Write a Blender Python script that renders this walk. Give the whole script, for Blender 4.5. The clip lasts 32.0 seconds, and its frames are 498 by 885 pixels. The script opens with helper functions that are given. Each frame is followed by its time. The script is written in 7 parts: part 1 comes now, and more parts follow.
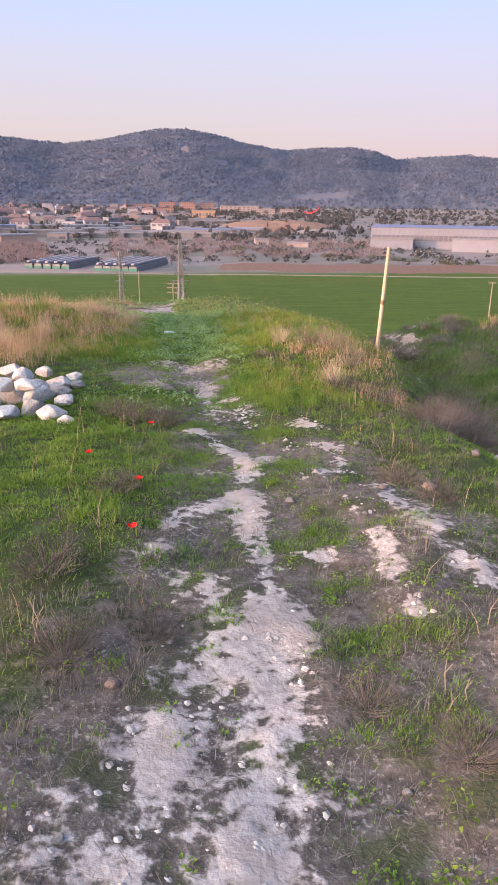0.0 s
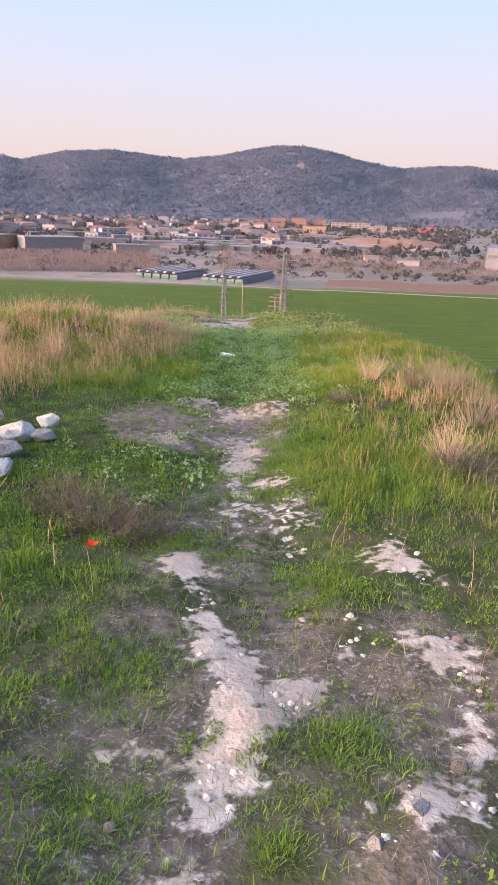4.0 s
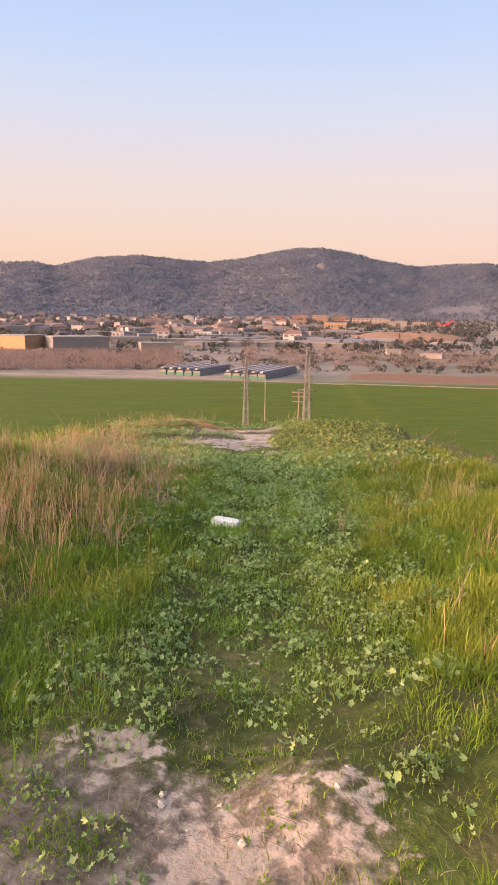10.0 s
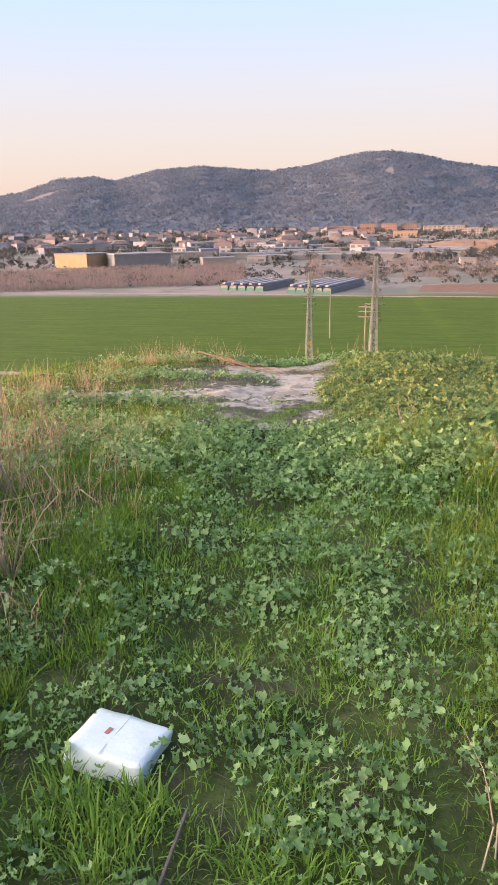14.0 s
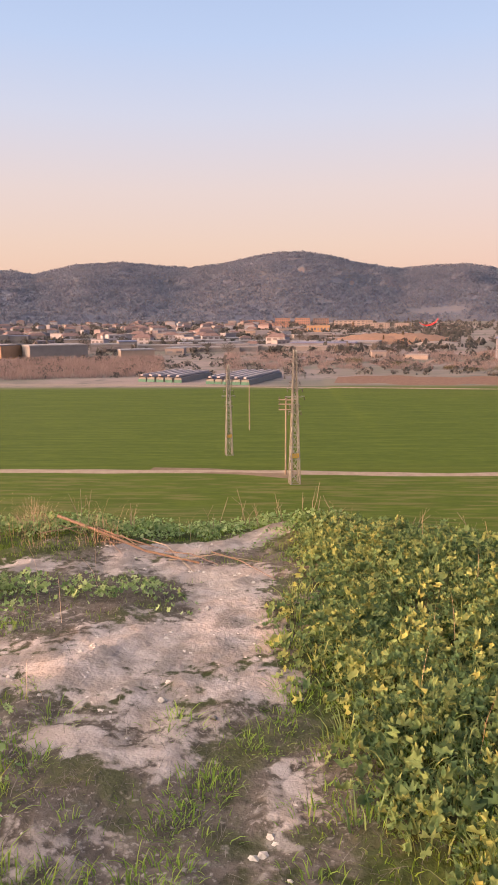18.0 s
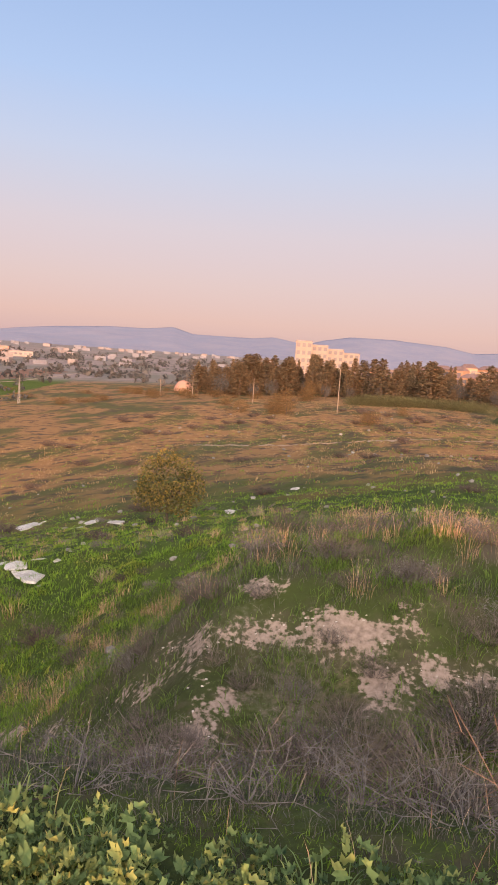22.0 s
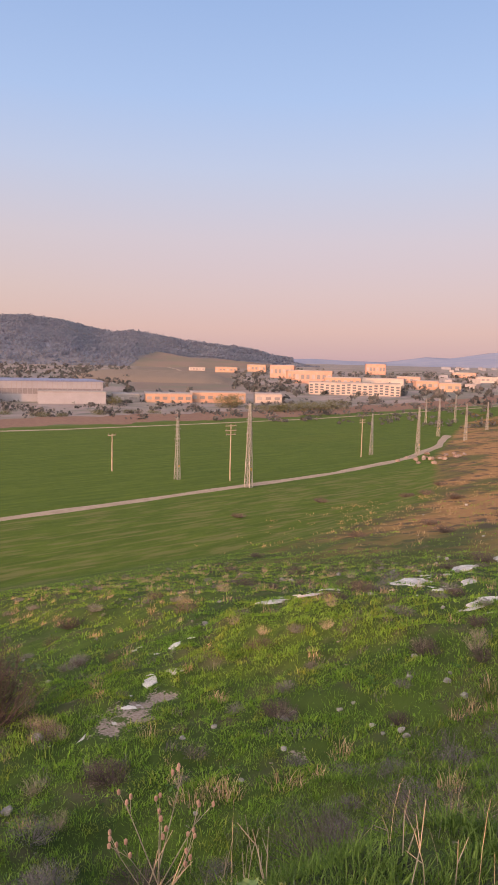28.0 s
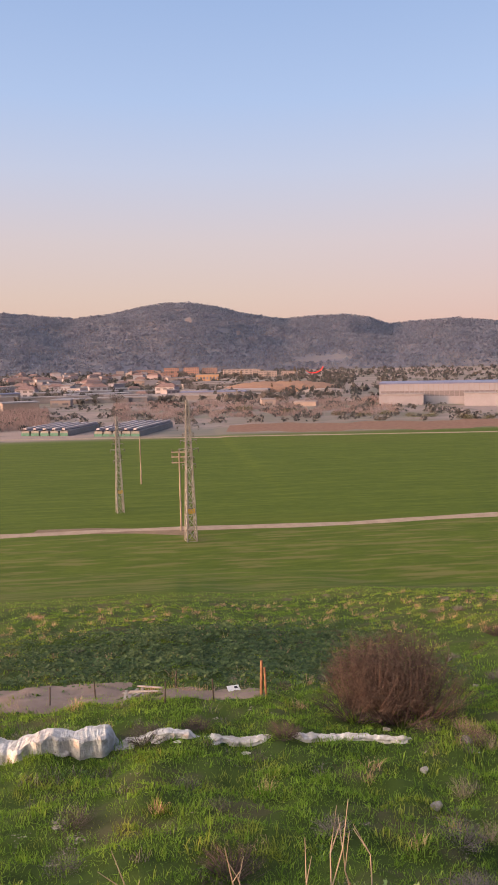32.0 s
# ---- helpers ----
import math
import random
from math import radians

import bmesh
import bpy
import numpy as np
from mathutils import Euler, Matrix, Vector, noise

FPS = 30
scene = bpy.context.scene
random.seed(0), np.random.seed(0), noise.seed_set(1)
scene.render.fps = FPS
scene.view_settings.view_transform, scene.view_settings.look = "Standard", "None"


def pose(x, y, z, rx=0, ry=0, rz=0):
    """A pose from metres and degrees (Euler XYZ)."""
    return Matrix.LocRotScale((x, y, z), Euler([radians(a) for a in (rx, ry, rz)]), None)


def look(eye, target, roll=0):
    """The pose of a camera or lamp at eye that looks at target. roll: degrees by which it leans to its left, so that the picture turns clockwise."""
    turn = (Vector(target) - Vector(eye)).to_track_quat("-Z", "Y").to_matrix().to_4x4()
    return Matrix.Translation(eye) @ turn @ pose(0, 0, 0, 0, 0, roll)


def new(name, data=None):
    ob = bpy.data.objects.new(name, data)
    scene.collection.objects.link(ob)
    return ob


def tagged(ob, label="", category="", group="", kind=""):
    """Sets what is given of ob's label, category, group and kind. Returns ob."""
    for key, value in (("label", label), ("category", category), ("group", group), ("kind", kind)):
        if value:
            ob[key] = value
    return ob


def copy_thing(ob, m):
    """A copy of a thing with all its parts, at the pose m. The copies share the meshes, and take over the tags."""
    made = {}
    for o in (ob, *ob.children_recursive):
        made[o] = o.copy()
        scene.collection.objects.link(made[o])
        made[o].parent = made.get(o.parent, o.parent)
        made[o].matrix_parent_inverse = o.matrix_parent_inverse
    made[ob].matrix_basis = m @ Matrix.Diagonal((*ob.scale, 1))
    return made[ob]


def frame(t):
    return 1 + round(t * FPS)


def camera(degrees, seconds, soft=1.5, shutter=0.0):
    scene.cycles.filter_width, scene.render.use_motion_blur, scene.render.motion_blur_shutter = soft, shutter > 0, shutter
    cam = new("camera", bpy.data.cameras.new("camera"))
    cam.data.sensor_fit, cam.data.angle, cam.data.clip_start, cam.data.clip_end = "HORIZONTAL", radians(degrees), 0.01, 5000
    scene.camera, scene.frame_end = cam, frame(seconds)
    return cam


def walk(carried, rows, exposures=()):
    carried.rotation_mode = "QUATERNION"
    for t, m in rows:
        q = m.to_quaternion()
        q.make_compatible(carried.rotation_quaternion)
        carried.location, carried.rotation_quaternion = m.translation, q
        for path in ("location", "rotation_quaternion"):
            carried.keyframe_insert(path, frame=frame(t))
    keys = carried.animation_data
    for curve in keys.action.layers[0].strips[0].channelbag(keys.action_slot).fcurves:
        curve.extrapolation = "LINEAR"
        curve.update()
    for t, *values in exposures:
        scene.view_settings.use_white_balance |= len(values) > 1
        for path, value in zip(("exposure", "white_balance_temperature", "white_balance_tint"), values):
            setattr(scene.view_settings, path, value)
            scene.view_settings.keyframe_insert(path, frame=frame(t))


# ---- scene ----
EXPOSURES = ((0, .78, 5700, 8), (1, .82, 5700, 8), (2, 1.0, 5600, 8), (3, 1.2, 5400, 8), (4, .9, 5800, 7), (4.5, .88, 5900, 7), (6.5, .8, 7400, 12), (12, .8, 7500, 12), (13, .94, 6400, 3), (14, .96, 6200, 1), (14.5, .92, 6300, 2), (16.5, .75, 7600, 12), (19, .65, 7500, 13), (20, .6, 7300, 13), (22, .55, 7000, 11), (23, .45, 6600, 11), (24, .45, 6600, 11), (27, .45, 6700, 11), (32, .5, 7000, 11))
cam = camera(39.19, 32.0, soft=1.7)
PATH = [
    (0, (-0.045, -0.164, 1.522), (0.193, 1.713, 0.874), 0.59),
    (0.5, (0.089, 0.189, 1.471), (0.224, 2.081, 0.834), 0.32),
    (1, (0.191, 0.560, 1.406), (0.371, 2.396, 0.633), -0.54),
    (1.5, (0.335, 0.946, 1.270), (0.490, 2.675, 0.276), 0.95),
    (2, (0.410, 1.304, 1.245), (0.463, 2.984, 0.162), 1.86),
    (2.5, (0.457, 1.696, 1.210), (0.444, 3.365, 0.108), 1.88),
    (3, (0.513, 2.093, 1.168), (0.452, 3.798, 0.125), 1.67),
    (3.5, (0.509, 2.427, 1.176), (0.460, 4.248, 0.351), 1.95),
    (4, (0.566, 2.802, 1.137), (0.530, 4.705, 0.523), 1.91),
    (4.5, (0.575, 3.179, 1.088), (0.555, 5.111, 0.572), 1.02),
    (6.5, (0.748, 3.799, 1.126), (0.684, 5.769, 0.787), -0.28),
    (7, (0.740, 4.203, 1.092), (0.731, 6.182, 0.805), 0.20),
    (7.5, (0.736, 4.700, 1.040), (0.687, 6.673, 0.713), 0.98),
    (8, (0.683, 5.167, 0.989), (0.645, 7.146, 0.706), 1.10),
    (8.5, (0.691, 5.691, 0.942), (0.603, 7.670, 0.669), 2.13),
    (9, (0.612, 6.159, 0.900), (0.477, 8.128, 0.572), 2.23),
    (9.5, (0.583, 6.611, 0.865), (0.457, 8.574, 0.507), 1.80),
    (10, (0.509, 7.040, 0.853), (0.395, 9.004, 0.493), 0.81),
    (10.5, (0.467, 7.455, 0.840), (0.387, 9.423, 0.492), -0.22),
    (11, (0.479, 7.874, 0.842), (0.425, 9.844, 0.500), -1.37),
    (11.5, (0.473, 8.259, 0.831), (0.482, 10.220, 0.437), -1.91),
    (12, (0.539, 8.655, 0.767), (0.564, 10.583, 0.236), -1.58),
    (12.5, (0.554, 9.038, 0.737), (0.491, 10.956, 0.175), -0.63),
    (13, (0.577, 9.434, 0.690), (0.455, 11.346, 0.115), -0.19),
    (13.5, (0.615, 9.948, 0.614), (0.386, 11.845, 0.021), -0.67),
    (14, (0.597, 10.451, 0.547), (0.302, 12.340, -0.043), -1.00),
    (14.5, (0.595, 10.842, 0.554), (0.266, 12.738, 0.011), -1.40),
    (16.5, (0.419, 12.642, 0.569), (0.134, 14.579, 0.160), -1.94),
    (17, (0.392, 13.081, 0.550), (0.070, 15.025, 0.207), -1.94),
    (17.5, (0.312, 13.479, 0.541), (0.053, 15.436, 0.222), -1.37),
    (18, (0.268, 13.937, 0.504), (0.196, 15.905, 0.157), -0.43),
    (18.5, (0.288, 14.426, 0.477), (0.291, 16.397, 0.139), 0.34),
    (19, (0.241, 14.939, 0.438), (0.333, 16.905, 0.080), 0.75),
    (19.5, (0.256, 15.444, 0.395), (0.457, 17.394, -0.003), 0.53),
    (20, (0.221, 15.832, 0.446), (0.635, 17.751, 0.061), 0.53),
    (20.5, (0.207, 16.121, 0.575), (1.019, 17.905, 0.178), 1.35),
    (21, (0.173, 16.240, 0.616), (1.210, 17.906, 0.233), 1.20),
    (21.5, (0.144, 16.309, 0.633), (1.772, 17.427, 0.319), 3.74),
    (22, (0.204, 16.295, 0.591), (2.146, 16.712, 0.358), 3.96),
    (22.5, (0.251, 16.466, 0.615), (2.234, 16.703, 0.492), 2.64),
    (23, (0.243, 16.647, 0.639), (2.230, 16.857, 0.539), 2.26),
    (23.5, (0.255, 16.740, 0.650), (2.223, 17.079, 0.553), 2.35),
    (24, (0.233, 16.777, 0.655), (2.176, 17.238, 0.552), 2.42),
    (24.5, (0.235, 16.790, 0.655), (2.151, 17.351, 0.540), 2.11),
    (26.5, (0.316, 17.235, 0.572), (1.986, 18.321, 0.396), 2.36),
    (27, (0.253, 17.263, 0.565), (1.798, 18.518, 0.374), 2.24),
    (27.5, (0.266, 17.301, 0.550), (1.681, 18.699, 0.342), 1.74),
    (28, (0.246, 17.308, 0.557), (1.547, 18.811, 0.338), 1.34),
    (28.5, (0.241, 17.322, 0.549), (1.445, 18.903, 0.324), 1.05),
    (29, (0.222, 17.327, 0.555), (1.335, 18.973, 0.330), 0.79),
    (29.5, (0.209, 17.346, 0.543), (1.219, 19.058, 0.322), 0.58),
    (30, (0.187, 17.359, 0.541), (1.082, 19.135, 0.327), 0.39),
    (30.5, (0.151, 17.348, 0.554), (0.913, 19.186, 0.349), 0.12),
    (31, (0.117, 17.354, 0.547), (0.728, 19.248, 0.346), -0.22),
    (31.5, (0.155, 17.484, 0.477), (0.591, 19.425, 0.274), -0.75),
    (32, (0.150, 17.552, 0.442), (0.388, 19.527, 0.228), -1.20),
]
walk(cam, [(t, look(eye, target, roll)) for t, eye, target, roll in PATH], EXPOSURES)

# ---- sky and sun ----
SUN_FROM = Vector((-.95, -.26, .107)).normalized()
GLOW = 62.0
world = bpy.data.worlds.new("dusk_sky")
scene.world = world
world.use_nodes = True
wt = world.node_tree
wt.nodes.clear()
sky = wt.nodes.new("ShaderNodeTexSky")
sky.sky_type, sky.sun_disc = "NISHITA", False
sky.sun_elevation, sky.sun_rotation = radians(6), radians(-105)
sky.air_density, sky.dust_density, sky.ozone_density, sky.altitude = 1.0, 1.6, 2.5, 150
# the evening belt: peach near the horizon, pale blue above
geo = wt.nodes.new("ShaderNodeTexCoord")
sep = wt.nodes.new("ShaderNodeSeparateXYZ")
belt = wt.nodes.new("ShaderNodeValToRGB")
mixer = wt.nodes.new("ShaderNodeMix")
mixer.data_type = "RGBA"
back = wt.nodes.new("ShaderNodeBackground")
outw = wt.nodes.new("ShaderNodeOutputWorld")
stops = ((0.0, (.50, .36, .36)), (.05, (.61, .425, .37)), (.10, (.60, .465, .43)), (.17, (.565, .495, .53)), (.26, (.46, .51, .68)), (.34, (.36, .48, .74)), (.5, (.24, .37, .66)), (1.0, (.13, .23, .5)))
while len(belt.color_ramp.elements) < len(stops):
    belt.color_ramp.elements.new(.5)
for e, (p, c) in zip(belt.color_ramp.elements, stops):
    e.position, e.color = p, (*c, 1)
scale = wt.nodes.new("ShaderNodeVectorMath")
scale.operation = "SCALE"
scale.inputs["Scale"].default_value = 10
wt.links.new(geo.outputs["Generated"], sep.inputs[0])
wt.links.new(sep.outputs["Z"], belt.inputs[0])
# opposite the sun the belt turns rosy
toward = wt.nodes.new("ShaderNodeVectorMath")
toward.operation = "DOT_PRODUCT"
toward.inputs[1].default_value = SUN_FROM
wt.links.new(geo.outputs["Generated"], toward.inputs[0])
rosy = wt.nodes.new("ShaderNodeMapRange")
rosy.interpolation_type = "SMOOTHSTEP"
rosy.inputs["From Min"].default_value, rosy.inputs["From Max"].default_value = -.25, -.85
wt.links.new(toward.outputs["Value"], rosy.inputs["Value"])
tint = wt.nodes.new("ShaderNodeMix")
tint.data_type, tint.blend_type = "RGBA", "MULTIPLY"
tint.inputs[7].default_value = (1.0, .945, 1.06, 1)
low = wt.nodes.new("ShaderNodeMapRange")
low.interpolation_type = "SMOOTHSTEP"
low.inputs["From Min"].default_value, low.inputs["From Max"].default_value = .26, .06
both = wt.nodes.new("ShaderNodeMath")
both.operation = "MULTIPLY"
wt.links.new(sep.outputs["Z"], low.inputs["Value"])
wt.links.new(low.outputs[0], both.inputs[0])
wt.links.new(rosy.outputs[0], both.inputs[1])
wt.links.new(both.outputs[0], tint.inputs["Factor"])
wt.links.new(belt.outputs[0], tint.inputs[6])
wt.links.new(tint.outputs[2], scale.inputs[0])
mixer.inputs["Factor"].default_value = .8
wt.links.new(sky.outputs[0], mixer.inputs[6])
wt.links.new(scale.outputs[0], mixer.inputs[7])
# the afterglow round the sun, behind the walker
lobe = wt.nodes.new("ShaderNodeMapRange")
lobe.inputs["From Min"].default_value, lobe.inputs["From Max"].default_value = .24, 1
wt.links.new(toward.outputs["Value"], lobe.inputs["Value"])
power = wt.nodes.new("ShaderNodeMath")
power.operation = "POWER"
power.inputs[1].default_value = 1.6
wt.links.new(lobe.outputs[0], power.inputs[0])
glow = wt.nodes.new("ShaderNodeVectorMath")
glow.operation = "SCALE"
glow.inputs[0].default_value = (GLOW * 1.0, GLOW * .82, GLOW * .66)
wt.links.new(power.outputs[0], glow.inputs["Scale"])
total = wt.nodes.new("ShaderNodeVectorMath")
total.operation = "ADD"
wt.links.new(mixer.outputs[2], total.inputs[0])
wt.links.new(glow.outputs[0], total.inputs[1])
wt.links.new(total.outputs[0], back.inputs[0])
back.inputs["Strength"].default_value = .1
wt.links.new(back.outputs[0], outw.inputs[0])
sun_data = bpy.data.lights.new("sun", "SUN")
sun_data.energy, sun_data.angle, sun_data.color = 4.3, radians(.6), (1, .44, .21)
sun = new("sun", sun_data)
sun.matrix_world = look(SUN_FROM * 100, (0, 0, 0))

# ---- materials ----
class Paint:
    """A small node-graph writer for one material."""

    def __init__(self, name, rough=.9):
        self.mat = bpy.data.materials.new(name)
        self.mat.use_nodes = True
        self.tree = self.mat.node_tree
        self.bsdf = self.tree.nodes["Principled BSDF"]
        self.bsdf.inputs["Roughness"].default_value = rough
        self.bsdf.inputs["Specular IOR Level"].default_value = .12
        self.place = self.node("ShaderNodeNewGeometry")
        self.object_at = self.node("ShaderNodeTexCoord").outputs["Object"]
        self.at = self.place.outputs["Position"]

    def node(self, kind):
        return self.tree.nodes.new(kind)

    def link(self, a, b):
        if isinstance(a, (int, float)):
            b.default_value = a
        elif isinstance(a, tuple):
            b.default_value = (*a, 1) if len(a) == 3 and len(b.default_value) == 4 else a
        else:
            self.tree.links.new(a, b)

    def noise(self, size, detail=3, stretch=None, local=False, rough=.55):
        n = self.node("ShaderNodeTexNoise")
        where = self.object_at if local else self.at
        if stretch:
            m = self.node("ShaderNodeMapping")
            m.inputs["Scale"].default_value = stretch
            self.tree.links.new(where, m.inputs[0])
            where = m.outputs[0]
        self.tree.links.new(where, n.inputs["Vector"])
        n.inputs["Scale"].default_value, n.inputs["Detail"].default_value, n.inputs["Roughness"].default_value = 1 / size, detail, rough
        return n.outputs["Fac"]

    def attr(self, name):
        a = self.node("ShaderNodeAttribute")
        a.attribute_name = name
        return a.outputs["Fac"]

    def math(self, op, a, b=0.0, c=0.0):
        m = self.node("ShaderNodeMath")
        m.operation = op
        for v, s in zip((a, b, c), m.inputs):
            self.link(v, s)
        return m.outputs[0]

    def step(self, v, a, b):
        m = self.node("ShaderNodeMapRange")
        m.interpolation_type = "SMOOTHSTEP"
        for s, k in ((v, "Value"), (a, "From Min"), (b, "From Max")):
            self.link(s, m.inputs[k])
        return m.outputs[0]

    def mix(self, f, a, b):
        m = self.node("ShaderNodeMix")
        m.data_type = "RGBA"
        self.link(f, m.inputs["Factor"])
        self.link(a, m.inputs[6])
        self.link(b, m.inputs[7])
        return m.outputs[2]

    def ramp(self, f, *stops):
        r = self.node("ShaderNodeValToRGB")
        while len(r.color_ramp.elements) < len(stops):
            r.color_ramp.elements.new(.5)
        for e, (p, c) in zip(r.color_ramp.elements, stops):
            e.position, e.color = p, (*c, 1)
        self.link(f, r.inputs[0])
        return r.outputs[0]

    def color(self, c):
        self.link(c, self.bsdf.inputs["Base Color"])
        return self

    def bump(self, h, depth, strength=1.0):
        b = self.node("ShaderNodeBump")
        b.inputs["Distance"].default_value, b.inputs["Strength"].default_value = depth, strength
        self.link(h, b.inputs["Height"])
        self.link(b.outputs[0], self.bsdf.inputs["Normal"])
        return self

    def leafy(self, share=.35):
        """Lets part of the light through, as thin leaves do."""
        t = self.node("ShaderNodeBsdfTranslucent")
        m = self.node("ShaderNodeMixShader")
        m.inputs[0].default_value = share
        src = self.bsdf.inputs["Base Color"].links[0].from_socket
        self.tree.links.new(src, t.inputs[0])
        out = self.tree.nodes["Material Output"]
        self.tree.links.new(self.bsdf.outputs[0], m.inputs[1])
        self.tree.links.new(t.outputs[0], m.inputs[2])
        self.tree.links.new(m.outputs[0], out.inputs[0])
        return self


def plain(name, c, rough=.8, vary=.25, size=.5, bump=0.0, metal=0.0, local=False):
    """A painted or mineral surface with soft stains and fine grain."""
    p = Paint(name, rough)
    n = p.math("ADD", p.math("MULTIPLY", p.noise(size, 4, local=local), .65), p.math("MULTIPLY", p.noise(size * .11, 3, local=local), .35))
    lo, hi = tuple(v * (1 - vary) for v in c), tuple(min(1, v * (1 + vary)) for v in c)
    p.color(p.ramp(n, (.3, lo), (.7, hi)))
    p.bsdf.inputs["Metallic"].default_value = metal
    if bump:
        p.bump(p.noise(size * .2, 5, local=local), bump)
    return p.mat


def blade_paint(name, dark, mid, light, share=.35, rough=.6, shine=.18):
    p = Paint(name, rough)
    p.bsdf.inputs["Specular IOR Level"].default_value = shine
    r = p.math("ADD", p.math("MULTIPLY", p.place.outputs["Random Per Island"], .6), p.math("MULTIPLY", p.noise(.9, 3), .4))
    p.color(p.ramp(r, (.15, dark), (.5, mid), (.85, light)))
    return p.leafy(share).mat


# ---- lie of the land ----
def ip(v, xs, ys):
    return np.interp(v, xs, ys)


def smooth(v, a, b):
    k = np.clip((v - a) / (b - a), 0, 1)
    return k * k * (3 - 2 * k)


def waves(x, y, scale, seed):
    """Soft uneven relief between -1 and 1, from crossing sines."""
    rs, out = np.random.RandomState(seed), 0
    for k in range(6):
        a, f, p = rs.uniform(0, 6.28), rs.uniform(.6, 1.7) / scale, rs.uniform(0, 6.28)
        out = out + np.sin((x * np.cos(a) + y * np.sin(a)) * f * 6.28 + p + 1.3 * np.sin((x * np.sin(a) - y * np.cos(a)) * f * 4.1 + 2 * p))
    return out / 6


RIDGE_Y = (-60, -3, 0, 3.6, 6, 9, 11.6, 13.5, 15.2, 17.5, 19.0)
RIDGE_Z = (1.0, .15, .02, -.13, -.38, -.48, -.58, -.70, -.80, -1.0, -1.15)
FIELD = -16.6


def ridge_height(y):
    return ip(y, RIDGE_Y, RIDGE_Z)


def land(x, y):
    """Height of the ground."""
    x, y = np.broadcast_arrays(np.asarray(x, float), np.asarray(y, float))
    d = y - (19.3 - .55 * smooth(x, .5, 1.8) - 1.05 * smooth(x, 2, 5))
    drop_near = ip(d, (0, .6, 2.6, 5, 9, 13.4, 22.5, 32, 42, 51, 62), (0, .5, 2.5, 3.8, 4.7, 5.5, 8.2, 10.4, 12.6, 14.5, 15.6))
    east = ip(x, (3, 4.6, 5.6, 6.6, 10, 15, 29, 77, 130, 265, 600, 3000), (-1.75, -2.1, -1.9, -1.5, -1.65, -2.6, -3.9, -8, -9.5, -10, -12, -12))
    lip = 2.05 + .75 * smooth(y, 6.5, 8.8) * smooth(-y, -15, -12.8)
    top = ridge_height(y) + (east - ridge_height(y)) * smooth(x - lip, 0, 2.25)
    top = top + (ridge_height(y) - .5 * smooth(x, 2.5, 7) - top) * smooth(-y, -9, 2) * smooth(-x, -14, -6)
    top = top - .42 * np.maximum(0, -x - 2.7) * smooth(-x, 2.5, 5)
    top = np.maximum(top, -11 - .002 * np.abs(x))
    near = top + (-1.5 - top) * smooth(d, 2.5, 10) - drop_near
    y0 = ip(x, (10, 17, 30, 60), (17.5, 16, 12.5, 12))
    yb = ip(x, (0, 20, 40, 77, 117, 200, 400, 900), (72, 68, 66, 74, 97, 140, 200, 260))
    wide = top - (top - FIELD) * np.clip((y - y0) / (yb - y0), 0, 1) ** 1.05
    z = near + (wide - near) * smooth(x, 9.5, 17)
    z = np.maximum(z, FIELD - .2 * smooth(y, 80, 180))
    # lumps along the crest
    for cx, cy, r, h in ((-2.5, 12.0, 1.9, .42), (-1.7, 12.4, 1.0, .08), (2.3, 11.5, 1.6, .10), (-2.3, 8.6, 1.2, .18), (1.9, 9.4, 1.2, .18), (2.0, 14.5, 1.6, .12), (1.75, 17.6, 1.0, .12), (1.15, 18.2, .8, .08), (.85, 19.0, .75, .07), (.42, 19.25, .4, .06), (-1.6, 18.6, .9, .1), (.62, 8.8, .2, .07), (8.2, 15.5, 2.2, .35)):
        z = z + h * np.exp(-((x - cx) ** 2 + (y - cy) ** 2) / (r * r) * 1.4)
    # the trodden path lies a little deeper
    z = z - .05 * np.exp(-((x - ip(y, (0, 4, 8, 12, 18), (.35, .5, .35, .35, .1))) / .5) ** 2) * smooth(-y, -18, -15)
    rough = smooth(-y, -66, -20) + .9 * smooth(x, 60, 20) * smooth(-y, -80, -60)
    z = z + (.035 * waves(x, y, 1.3, 3) + .018 * waves(x, y, .45, 4)) * smooth(-y, -60, -30)
    z = z + (.16 * waves(x, y, 7, 5) + .10 * waves(x, y, 2.7, 6) + .14 * waves(x * .7, y, 1.3, 7)) * np.clip(smooth(y, 19.5, 25) + smooth(x, 3, 8), 0, 1) * smooth(-y, -70, -50)
    # beyond the field the valley floor rises slowly
    r = np.hypot(x, y - 17)
    far = ip(r, (200, 330, 600, 900, 1100, 3000, 5000), (0, .8, 4.5, 9.0, 16, 30, 40))
    return z + far * smooth(y, 60, 190)


# ---- mesh helpers ----
def grid_mesh(name, vert, face, mat, smooth_shade=True):
    """A mesh object from arrays of corners and of three- or four-cornered faces."""
    me = bpy.data.meshes.new(name)
    vert, face = np.asarray(vert, np.float32), np.asarray(face, np.int32)
    k = face.shape[1]
    me.vertices.add(len(vert))
    me.vertices.foreach_set("co", vert.ravel())
    me.loops.add(face.size)
    me.loops.foreach_set("vertex_index", face.ravel())
    me.polygons.add(len(face))
    me.polygons.foreach_set("loop_start", np.arange(0, face.size, k, dtype=np.int32))
    me.polygons.foreach_set("loop_total", np.full(len(face), k, np.int32))
    me.polygons.foreach_set("use_smooth", np.full(len(face), smooth_shade))
    me.update(calc_edges=True)
    if mat:
        me.materials.append(mat)
    return me


